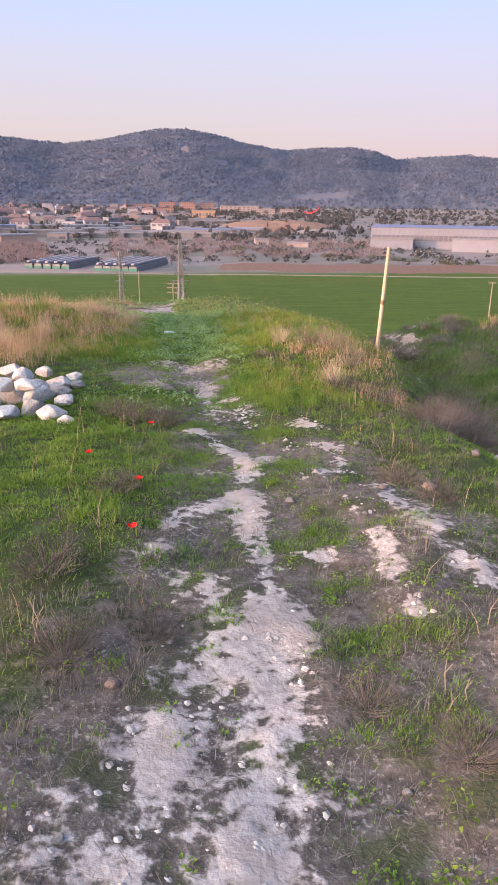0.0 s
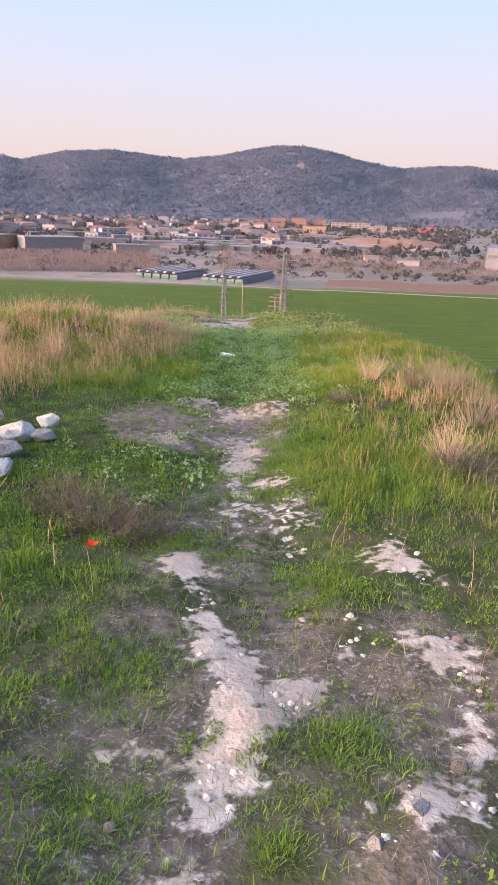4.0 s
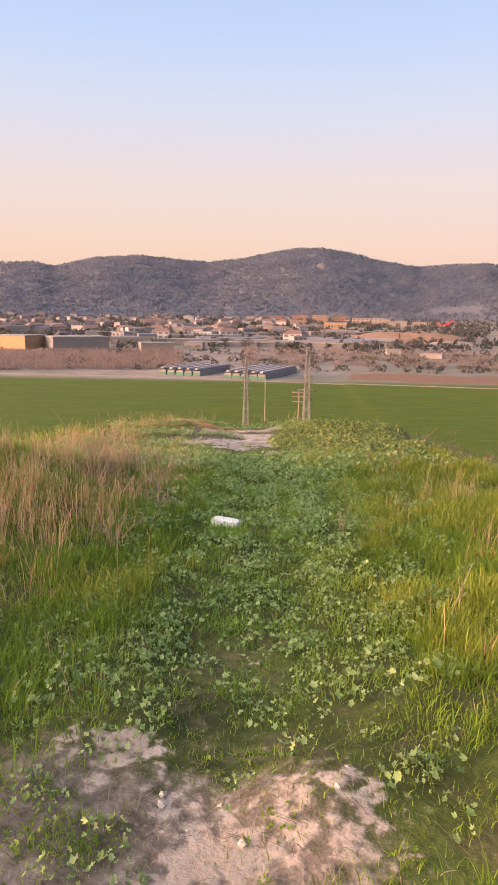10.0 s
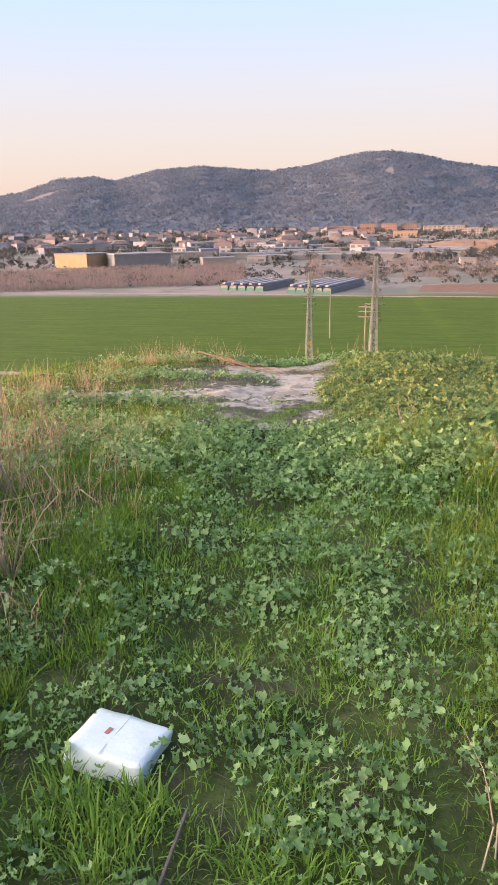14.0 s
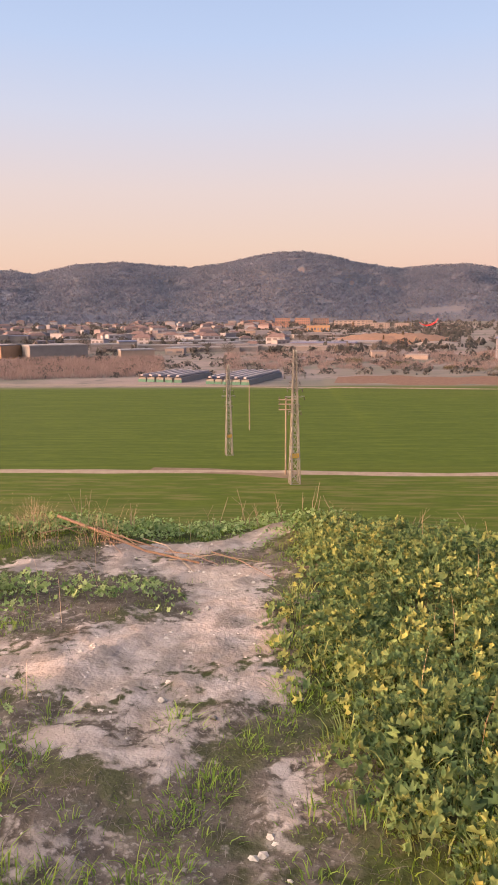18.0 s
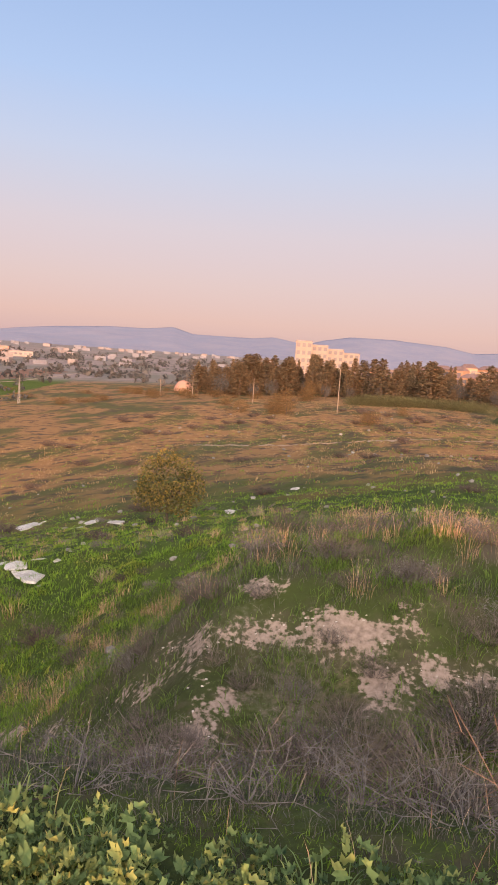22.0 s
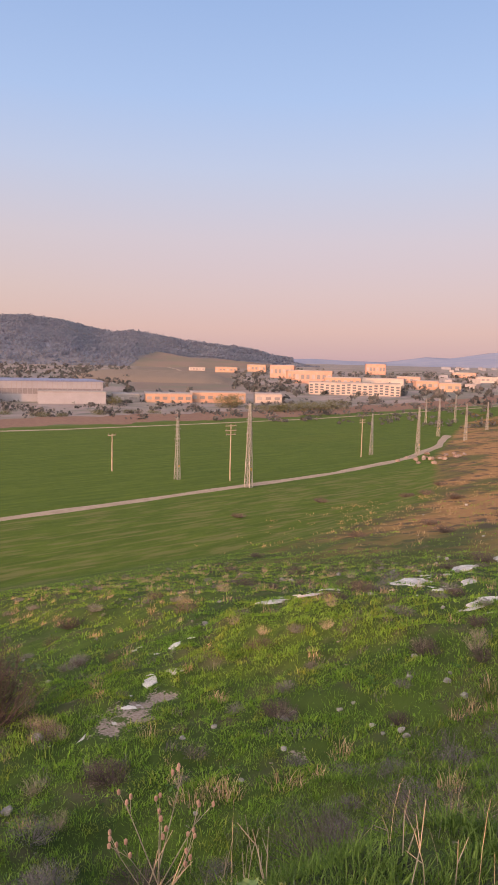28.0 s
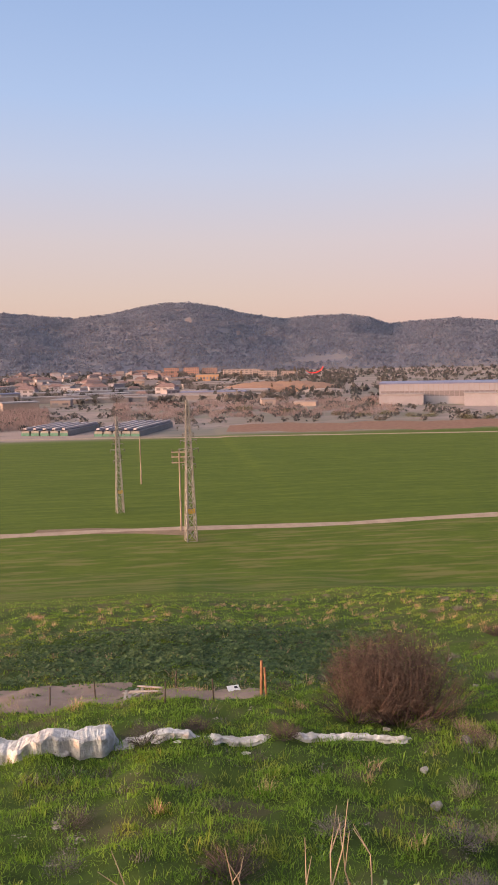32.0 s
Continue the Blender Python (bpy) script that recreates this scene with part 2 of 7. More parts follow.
def lattice(rows, cols):
    i = np.arange(rows * cols).reshape(rows, cols)
    return np.stack([i[:-1, :-1], i[:-1, 1:], i[1:, 1:], i[1:, :-1]], -1).reshape(-1, 4)


def part(name, bm, material, parent, label=""):
    """One mesh object made of bm under a thing or a part."""
    me = bm if isinstance(bm, bpy.types.Mesh) else bpy.data.meshes.new(name)
    if me is not bm:
        bm.to_mesh(me)
        bm.free()
    if material and not me.materials:
        me.materials.append(material)
    ob = new(name, me)
    ob.parent = parent
    return tagged(ob, label)


def box(bm, lo, hi, turn=None):
    """A box between two corners, added to bm."""
    vs = [bm.verts.new((x, y, z)) for z in (lo[2], hi[2]) for y in (lo[1], hi[1]) for x in (lo[0], hi[0])]
    for f in ((0, 2, 3, 1), (4, 5, 7, 6), (0, 1, 5, 4), (2, 6, 7, 3), (0, 4, 6, 2), (1, 3, 7, 5)):
        bm.faces.new([vs[i] for i in f])
    if turn is not None:
        bmesh.ops.transform(bm, matrix=turn, verts=vs)
    return vs


def rod(bm, a, b, r0, r1=None, sides=5):
    """A tapered round bar from a to b, added to bm."""
    a, b = Vector(a), Vector(b)
    r1 = r0 if r1 is None else r1
    way = (b - a).normalized()
    u = way.orthogonal().normalized()
    v = way.cross(u)
    rings = []
    for p, r in ((a, r0), (b, r1)):
        rings.append([bm.verts.new(p + (u * math.cos(t) + v * math.sin(t)) * r) for t in (6.2832 * k / sides for k in range(sides))])
    for k in range(sides):
        bm.faces.new((rings[0][k], rings[0][(k + 1) % sides], rings[1][(k + 1) % sides], rings[1][k]))
    if sides > 3:
        bm.faces.new(rings[0][::-1])
        bm.faces.new(rings[1])


def tops(x, y):
    return float(land(x, y))


# ---- what covers the ground ----
PATH_CHALK = (((.14, .6, .24), (.14, 1.1, .22), (.28, 1.64, .15), (.38, 2.1, .11), (.40, 2.45, .10), (.43, 2.8, .085), (.40, 3.1, .07), (.41, 3.4, .08), (.43, 3.65, .09), (.44, 3.88, .07)),
              ((.50, 4.1, .06), (.52, 4.28, .07), (.50, 4.8, .07), (.42, 4.95, .09), (.35, 5.17, .09), (.27, 5.5, .08), (.22, 5.75, .07)), ((.57, 4.48, .04), (.74, 4.67, .05)), ((.2, 2.0, .1), (.3, 2.2, .1)))
RUBBLE_CHALK = (((-.16, 1.1, .22), (-.11, 1.49, .2), (.0, 1.77, .15), (.1, 2.15, .13), (.12, 2.5, .09), (.18, 2.66, .07)), ((-.37, 1.2, .14), (-.3, 1.4, .12)), ((-.02, 3.36, .11), (.06, 3.54, .11), (.24, 3.65, .09), (.42, 3.76, .08)),
                ((-.03, 2.56, .06), (.0, 2.74, .06)), ((-.16, 2.97, .05), (-.06, 3.02, .05)), ((.6, 2.9, .05), (.74, 2.9, .07), (.71, 2.78, .06)), ((6.7, 28.8, .36), (7.8, 29.3, .45), (8.7, 29.8, .34)))
SIDE_CHALK = (((1.42, 2.2, .08), (1.40, 2.6, .10), (1.36, 2.9, .11), (1.31, 3.35, .14), (1.3, 3.8, .12)), ((.82, 4.01, .07), (.98, 4.1, .09), (1.16, 4.14, .1)), ((1.18, 4.36, .09), (1.25, 4.57, .1)),
              ((1.14, 5.01, .08), (1.25, 4.94, .12), (1.3, 4.8, .09)), ((.95, 5.13, .07), (.9, 4.91, .07)), ((1.21, 6.07, .11), (1.25, 5.68, .18), (1.4, 5.53, .12)),
              ((.97, 2.2, .05), (1.0, 2.66, .06), (1.06, 3.04, .07)), ((1.01, 4.19, .06), (.93, 3.95, .06)), ((1.03, 3.52, .05), (1.03, 3.32, .06)), ((.74, 5.85, .06), (.61, 6.44, .08)), ((.45, 6.9, .12), (.69, 6.9, .1)), ((.42, 6.9, .1), (.39, 7.64, .15)))
TRAIL_CHALK = (((.42, 7.92, .18), (.43, 7.17, .14), (.46, 6.5, .13), (.5, 6.04, .15)), ((.71, 6.5, .13), (.74, 6.18, .14))
               )
PAD_CHALK = (((-.25, 7.8, .28), (.1, 7.9, .3), (.4, 7.8, .2)), ((.18, 8.2, .42), (.3, 8.57, .38), (.08, 9.05, .2)), ((.58, 8.75, .2), (.68, 8.77, .18)))
CREST_CHALK = (((-1.9, 16.4, .22), (-1.05, 16.65, .32), (-.38, 16.9, .36), (.0, 16.9, .33), (.0, 17.4, .24), (.02, 18.05, .22)), ((-.3, 16.45, .3), (.0, 16.5, .3)), ((-.6, 16.7, .3), (.05, 16.7, .25)),
               ((.02, 18.05, .2), (-.5, 18.2, .17), (-1.5, 18.0, .13)), ((.32, 19.2, .09), (.1, 18.9, .13), (-.19, 18.77, .16), (-.73, 18.5, .2)))
CREST_SOIL = (((-.44, 16.04, .13), (-.1, 15.96, .17)), ((.03, 15.19, .13), (-.16, 15.17, .1)), ((.22, 15.5, .17), (.3, 15.9, .12)), ((-.5, 15.6, .1), (-.3, 15.5, .1)))
SPUR_CHALK = (((6.1, 18.15, .2), (5.7, 17.8, .25), (5.35, 17.7, .22), (4.9, 17.5, .25), (4.6, 17.45, .25)), ((5.74, 17.56, .2), (5.94, 17.05, .25), (6.05, 16.6, .22), (6.08, 16.14, .2)), ((6.45, 17.44, .14), (6.5, 17.2, .14)),
              ((5.62, 16.35, .2), (5.72, 16.05, .2), (5.79, 15.3, .2)), ((5.92, 18.8, .18), (5.58, 18.25, .2)), ((6.3, 19.4, .25), (5.5, 19.2, .2)), ((7.2, 20.2, .3), (7.54, 20.9, .35)), ((4.4, 17.9, .2), (4.2, 18.3, .2)))


def stroke(x, y, strokes):
    """How far a place lies inside chalk strokes of given half width: 1 on the line, .5 at the edge, 0 outside."""
    best = np.zeros(np.broadcast(x, y).shape)
    for line in strokes:
        for (ax, ay, aw), (bx, by, bw) in zip(line, line[1:]):
            dx, dy = bx - ax, by - ay
            k = np.clip(((x - ax) * dx + (y - ay) * dy) / (dx * dx + dy * dy), 0, 1)
            far = np.hypot(x - ax - k * dx, y - ay - k * dy)
            best = np.maximum(best, 1 - .5 * far / (aw + k * (bw - aw)))
    return np.clip(best, 0, 1)


def chalk(x, y):
    wob = x + .06 * waves(x, y, .35, 21), y + .06 * waves(x, y, .4, 22)
    c = np.maximum(np.maximum(.97 * stroke(*wob, PATH_CHALK), stroke(*wob, CREST_CHALK)), np.maximum(.55 * stroke(*wob, PAD_CHALK), .76 * stroke(*wob, SPUR_CHALK)))
    return np.maximum(np.maximum(c, np.maximum(.8 * stroke(*wob, SIDE_CHALK), .7 * stroke(*wob, TRAIL_CHALK))), .86 * stroke(*wob, CREST_SOIL + RUBBLE_CHALK))


def bare(x, y):
    """Trodden brown soil with little growing on it, along the first stretch of the path."""
    first = smooth(-y, -5.9, -4.6) * np.exp(-((x - ip(y, (1.4, 3.2), (.35, .75))) / ip(y, (1.4, 3.2), (1.4, .95))) ** 4)
    mid = np.exp(-(((x - .45) / .5) ** 2 + ((y - 6.5) / 1.1) ** 2)) + 1.1 * np.exp(-(((x - .02) / .72) ** 4 + ((y - 8.25) / .72) ** 4))
    crest = np.exp(-(((x + .15) / .75) ** 4 + ((y - 15.7) / .6) ** 4)) + np.exp(-(((x + .4) / 1.0) ** 4 + ((y - 17.6) / 1.3) ** 4))
    spur = np.exp(-(((x - 5.6) / 1.0) ** 2 + ((y - 17.2) / 1.5) ** 2)) * .55
    return np.clip(first + mid + crest + spur, 0, 1)


# ---- the ground: one sheet to the horizon ----
def spaced(a, b, step, reach, growth):
    """Coordinates that are close together from a to b and grow apart on both sides."""
    mid, s, out = list(np.arange(a, b, step)), step, []
    up, down = b, a
    while up < reach or down > -reach:
        s *= growth
        up, down = up + s, down - s
        out.append((down, up))
    return np.array([d for d, _ in out[::-1]] + mid + [u for _, u in out])


gx, gy = spaced(-3.0, 4.2, .06, 4600, 1.03), spaced(-.2, 21, .07, 4600, 1.03)
GX, GY = np.meshgrid(gx, gy)
GZ = land(GX, GY)
CH, BA = chalk(GX, GY), bare(GX, GY)
near_ridge = smooth(-np.abs(GX - .5), -5, -3.5) * smooth(-GY, -21, -19.5)
GZ = GZ + near_ridge * (CH * (.012 + .026 * waves(GX, GY, .24, 31) + .012 * waves(GX, GY, .13, 35)) + .012 * waves(GX, GY, .16, 32))


def ground_paint():
    p = Paint("meadow_ground", .95)
    big, mid, fine, grit = p.noise(2.6, 4), p.noise(.42, 4), p.noise(.055, 4), p.noise(.016, 3)
    mess = p.math("ADD", p.math("MULTIPLY", mid, .5), p.math("ADD", p.math("MULTIPLY", fine, .38), p.math("MULTIPLY", big, .22)))
    soil = p.mix(p.step(fine, .3, .7), (.072, .058, .047), (.155, .127, .105))
    soil = p.mix(p.step(p.math("ADD", grit, p.math("MULTIPLY", mid, .25)), .68, .82), soil, (.27, .235, .205))
    soil = p.mix(p.math("MULTIPLY", p.step(p.math("ADD", p.noise(.28, 5), p.math("MULTIPLY", fine, .3)), .62, .78), .8), soil, (.055, .062, .024))
    soil = p.mix(p.math("MULTIPLY", p.attr("dusty"), p.step(p.math("ADD", mid, p.math("MULTIPLY", fine, .4)), .45, .8)), soil, p.mix(p.step(fine, .3, .7), (.12, .097, .084), (.21, .17, .15)))
    turf = p.mix(p.step(mess, .42, .68), (.034, .043, .014), (.065, .085, .022))
    turf = p.mix(p.math("MULTIPLY", p.step(p.noise(.19, 5), .5, .7), .7), turf, (.075, .06, .04))
    turf = p.mix(p.step(p.math("ADD", big, p.math("MULTIPLY", fine, .4)), .72, .95), turf, (.17, .135, .08))
    base = p.mix(p.step(p.math("ADD", p.attr("bare"), p.math("MULTIPLY", p.math("SUBTRACT", mess, .55), 3.2)), .3, .75), turf, soil)
    white = p.mix(p.step(fine, .25, .75), (.30, .245, .21), (.49, .42, .375))
    white = p.mix(p.math("MULTIPLY", p.step(grit, .5, .8), .6), white, (.24, .19, .16))
    white = p.mix(p.math("MULTIPLY", p.attr("crest"), .75), white, p.mix(p.step(p.math("ADD", p.noise(.13, 5), p.math("MULTIPLY", p.math("SUBTRACT", mid, .5), .6)), .42, .6), (.165, .14, .124), (.375, .32, .293)))
    white = p.mix(p.math("MULTIPLY", p.attr("dusty"), .75), white, (.24, .196, .174))
    white = p.mix(p.math("MULTIPLY", p.step(mid, .45, .7), .65), white, (.33, .255, .21))
    k = p.step(p.math("ADD", p.attr("chalk"), p.math("MULTIPLY", p.math("SUBTRACT", mess, .55), 4.2)), .48, .74)
    # the slope and the plateau: grass in bands with dry, grey-brown stretches
    band = p.noise(5.0, 5, stretch=(.5, 1.2, 1))
    slope = p.mix(p.step(band, .36, .62), (.062, .092, .014), (.040, .062, .012))
    slope = p.mix(p.math("MULTIPLY", p.step(p.noise(.45, 4, stretch=(.6, 1.3, 1)), .45, .7), .75), slope, (.026, .042, .010))
    slope = p.mix(p.math("MULTIPLY", p.step(p.noise(1.3, 5), .5, .7), .8), slope, (.08, .066, .036))
    plate = p.mix(p.step(p.noise(9, 6, stretch=(.5, 1, 1)), .44, .6), (.235, .13, .055), (.075, .075, .024))
    plate = p.mix(p.step(p.noise(2.2, 6), .48, .66), plate, (.065, .046, .032))
    rough_side = p.mix(p.step(p.noise(.55, 5), .4, .62), (.042, .056, .016), (.08, .066, .044))
    slope = p.mix(p.math("MULTIPLY", p.attr("spur"), p.math("SUBTRACT", 1, p.attr("lawn"))), slope, rough_side)
    slope = p.mix(p.attr("plateau"), slope, plate)
    base = p.mix(p.attr("slope"), base, slope)
    marl = p.mix(p.step(fine, .25, .75), (.16, .118, .095), (.31, .24, .198))
    base = p.mix(k, base, p.mix(p.attr("spur"), white, marl))
    # the sown field with tramlines
    rows = p.math("ADD", p.math("MULTIPLY", p.noise(1.1, 5, stretch=(.10, 1, 1)), .55), p.math("MULTIPLY", p.noise(.35, 4, stretch=(.25, 1, 1)), .45))
    field = p.mix(p.step(rows, .35, .7), (.046, .073, .009), (.080, .110, .015))
    field = p.mix(p.math("MULTIPLY", p.step(p.noise(26, 4, stretch=(.25, 1, 1)), .5, .75), .55), field, (.078, .095, .014))
    hatch = p.mix(p.step(p.noise(.8, 6, stretch=(.16, 1, 1)), .46, .66), field, (.125, .115, .042))
    field = p.mix(p.math("MULTIPLY", p.attr("stubble"), .75), field, hatch)
    base = p.mix(p.step(p.math("ADD", p.attr("field"), p.math("MULTIPLY", p.math("SUBTRACT", p.noise(3, 4), .5), .5)), .35, .65), base, field)
    # beyond the far track: bare orchard soil, scrub and gardens
    # the pinkish paling of these tones puts valley haze into the colour
    scrub = p.mix(p.step(p.noise(28, 6, stretch=(.5, 1, 1)), .4, .62), (.235, .185, .17), (.15, .138, .115))
    scrub = p.mix(p.step(p.noise(7, 5), .52, .7), scrub, (.13, .12, .112))
    scrub = p.mix(p.attr("pasture"), scrub, p.mix(p.step(p.noise(40, 5), .4, .65), (.165, .118, .098), (.135, .118, .09)))
    base = p.mix(p.attr("valley"), base, scrub)
    p.color(base)
    p.bump(p.math("ADD", p.math("MULTIPLY", fine, .7), p.math("MULTIPLY", grit, .3)), .018)
    return p.mat


ground_mat = ground_paint()
n_rows, n_cols = GX.shape
ground_me = grid_mesh("ground", np.stack([GX, GY, GZ], -1).reshape(-1, 3), lattice(n_rows, n_cols), ground_mat)
east_edge = ip(GX, (-50, 0, 20, 40, 77, 117, 200, 400, 900), (61, 59, 58, 60, 68, 96, 142, 200, 260))
covers = {"chalk": CH, "bare": BA, "slope": np.clip(smooth(GY, 19.6, 21.5) + smooth(GX, 4.4, 7.5) + smooth(-GX, 3.5, 6), 0, 1),
          "plateau": smooth(GX + 7 * waves(GX, GY, 14, 33) + 3 * waves(GX, GY, 4, 34), 24, 62), "field": smooth(GY - east_edge, -5, 6) * smooth(-GY, -199, -191), "spur": smooth(GX, 3.2, 4.2), "crest": smooth(GY, 14, 15), "pasture": smooth(np.degrees(np.arctan2(GX, GY - 17)), 30.6, 31.6) * smooth(-np.degrees(np.arctan2(GX, GY - 17)), -40.5, -39.5) * smooth(np.hypot(GX, GY - 17), 380, 420), "dusty": np.exp(-(((GX - .05) / .9) ** 4 + ((GY - 8.1) / 1.0) ** 4)), "lawn": 1 - np.exp(-(np.abs((GX - 7.0) / 4.2) ** 4 + np.abs((GY - 16.3) / 4.0) ** 4)), "stubble": smooth(-GY, -89.5, -88.5),
          "valley": np.maximum(smooth(GY, 190, 200), smooth(np.hypot(GX, GY - 17), 330, 380))}
for key, values in covers.items():
    layer = ground_me.attributes.new(key, "FLOAT", "POINT")
    layer.data.foreach_set("value", values.astype(np.float32).ravel())
ground = tagged(new("ground", ground_me), "uneven grassy ridge, sown green field and valley floor", "ground", kind="structure")


def ribbon(name, line, half, lift, mat, label, category):
    """A track laid on the ground along a line."""
    pts = np.array(line, float)
    k = np.linspace(0, len(pts) - 1, 40 * (len(pts) - 1))
    px, py = np.interp(k, range(len(pts)), pts[:, 0]), np.interp(k, range(len(pts)), pts[:, 1])
    tx, ty = np.gradient(px), np.gradient(py)
    ll = np.hypot(tx, ty)
    v = []
    for s in (-1, -.5, 0, .5, 1):
        h = half * s * (1 + .18 * np.sin(px * .21 + s) + .1 * np.sin(px * .57))
        x, y = px - ty / ll * h, py + tx / ll * h
        v.append(np.stack([x, y, land(x, y) + lift - (.1 if abs(s) == 1 else 0)], -1))
    return tagged(new(name, grid_mesh(name, np.concatenate(v), lattice(5, len(k)), mat)), label, category, kind="structure")


def track_paint(name, a, b):
    p = Paint(name, .95)
    n = p.math("ADD", p.math("MULTIPLY", p.noise(1.2, 5), .6), p.math("MULTIPLY", p.noise(.2, 4), .4))
    p.color(p.ramp(n, (.3, a), (.7, b)))
    return p.mat


track_mat = track_paint("pale_dirt", (.21, .155, .115), (.34, .265, .21))
ribbon("road", ((-160, 93), (-40, 92), (-8, 92), (20, 90.3), (60, 92.2), (86, 93.6), (112, 99), (135, 108), (160, 122)), 1.15, .06, track_mat, "pale dirt track between two green fields", "track")
ribbon("road", ((-330, 212), (-150, 207), (-40, 202), (20, 190), (80, 181), (165, 177), (290, 186), (420, 215)), .95, .08, track_mat, "pale dirt track along the far edge of the field", "track")
ribbon("trampled_earth", ((-14, 93.2), (-8, 92.4), (-2, 91.0), (2.6, 89.6)), 2.0, .04, track_paint("trampled_earth", (.13, .095, .065), (.20, .145, .10)), "bare trampled earth beside the track", "earth")
ribbon("stony_track", ((96, 45), (93.3, 31.7), (97.2, 21), (103, 7.4), (125, -13.8)), .42, .06, track_mat, "narrow stony track across the plateau", "track")
plough_mat = track_paint("ploughed_earth", (.13, .075, .055), (.22, .13, .095))
ribbon("ploughed_strip", ((18, 214), (80, 205), (165, 200), (290, 208), (400, 230)), 17, .05, plough_mat, "strip of reddish ploughed earth", "field")


# ---- hills ----
def polar(az, r):
    return r * np.sin(np.radians(az)), 17 + r * np.cos(np.radians(az))


HILL_AZ = (-75, -50, -28, -25.7, -22.9, -20.2, -18.8, -15.5, -12, -9.8, -6.8, -4.2, -2, .3, 2.3, 4.3, 7, 9.8, 12.5, 14.7, 16.5, 18.3, 20.7, 23.5, 26, 28.5, 29.8, 31.4, 33, 35.7, 39.3, 41.4, 42.9, 46, 52)
HILL_EL = (1.6, 1.9, 2.3, 2.7, 3.65, 3.8, 3.5, 4.3, 4.5, 4.32, 4.1, 4.4, 4.86, 5.24, 5.27, 4.95, 4.3, 3.85, 4.05, 4.1, 3.85, 3.2, 3.4, 3.5, 3.2, 2.65, 2.45, 2.6, 2.35, 1.95, 1.53, 1.0, .6, .0, -.6)


def hill_height(az, r):
    crest = 1750 * np.tan(np.radians(ip(az, HILL_AZ, HILL_EL)))
    x, y = polar(az, r)
    foot = land(x, y)
    k = np.clip((r - 980) / 770, 0, 1)
    body = foot + (crest - foot) * (k ** .85) - np.maximum(0, r - 1750) * .25
    gully = waves(x, y, 420, 51) * 16 + waves(x, y, 150, 52) * 6
    return body + gully * np.sin(np.pi * k) * (crest > 10) - 6 * smooth(-r, -985, -975) - 3


def forest_floor(name, leaf, soil):
    p = Paint(name, 1)
    n = p.math("ADD", p.math("MULTIPLY", p.noise(120, 5), .6), p.math("MULTIPLY", p.noise(16, 5), .4))
    c = p.mix(p.step(n, .4, .62), leaf, soil)
    c = p.mix(p.step(p.math("ADD", p.attr("clearing"), p.math("MULTIPLY", p.math("SUBTRACT", p.noise(30, 4), .5), .8)), .4, .6), c, (.178, .142, .137))
    c = p.mix(p.attr("meadow"), c, p.mix(p.step(p.noise(40, 5), .4, .65), (.165, .118, .098), (.135, .118, .09)))
    p.color(c)
    return p.mat


# bluish greys carry the distance haze in the hills' base colour
haze_pine = forest_floor("hazed_pine_slope", (.10, .108, .142), (.14, .13, .142))
haze_far = forest_floor("hazed_far_slope", (.19, .20, .265), (.225, .22, .27))
az_g, r_g = np.meshgrid(np.arange(-75, 52.1, .25), np.r_[np.arange(960, 1760, 16), np.arange(1760, 2300, 90)])
hx, hy = polar(az_g, r_g)
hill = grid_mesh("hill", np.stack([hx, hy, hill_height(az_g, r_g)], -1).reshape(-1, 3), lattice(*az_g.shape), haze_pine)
CLEARINGS = ((-11.4, 1600, 1.5, 26), (-8.6, 1640, .8, 14), (1.4, 1590, 1.1, 12), (2.2, 1420, .35, 60), (-24, 1500, 2.0, 40), (-15, 1380, 1.3, 16), (6.2, 1300, .25, 50))


def cleared(az, r):
    best = 0 * az
    for a, q, wa, wr in CLEARINGS:
        best = np.maximum(best, np.exp(-((az - a) / wa) ** 2 - ((r - q) / wr) ** 2))
    return best


hill.attributes.new("clearing", "FLOAT", "POINT").data.foreach_set("value", cleared(az_g, r_g).astype(np.float32).ravel())
hill.attributes.new("meadow", "FLOAT", "POINT").data.foreach_set("value", (smooth(az_g - (r_g - 985) * .011, 30.6, 31.4) * smooth(-r_g, -1195, -1175)).astype(np.float32).ravel())
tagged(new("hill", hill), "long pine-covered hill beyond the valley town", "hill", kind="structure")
FAR_AZ = (20, 38, 45.8, 48.5, 51.6, 54.8, 56.7, 59.4, 62, 66, 69, 71.2, 72.8, 77.5, 79.3, 81.9, 83.3, 85.5, 88.8, 92.9, 95, 103, 130, 180, 230, 300)
FAR_EL = (.3, .5, .79, .68, .63, 1.09, 1.03, 1.46, 1.75, 2.05, 2.1, 2.35, 1.9, 1.9, 2.1, 1.68, 2.1, 2.5, 2.5, 2.2, 1.8, 2.3, 2, 1.5, 1.5, 1.5)
az_f, r_f = np.meshgrid(np.arange(20, 300.1, .3), np.arange(2300, 4300, 100))
fx, fy = polar(az_f, r_f)
fk = np.clip((r_f - 2300) / 1500, 0, 1)
fz = land(fx, fy) + (3800 * np.tan(np.radians(ip(az_f, FAR_AZ, FAR_EL))) - land(fx, fy)) * fk ** 1.2 - np.maximum(0, r_f - 3800) * .3 + waves(fx, fy, 500, 61) * 14 * np.sin(np.pi * fk) - 8
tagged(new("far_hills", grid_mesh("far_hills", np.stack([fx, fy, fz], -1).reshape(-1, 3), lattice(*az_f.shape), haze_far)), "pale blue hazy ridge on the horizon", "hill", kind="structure")


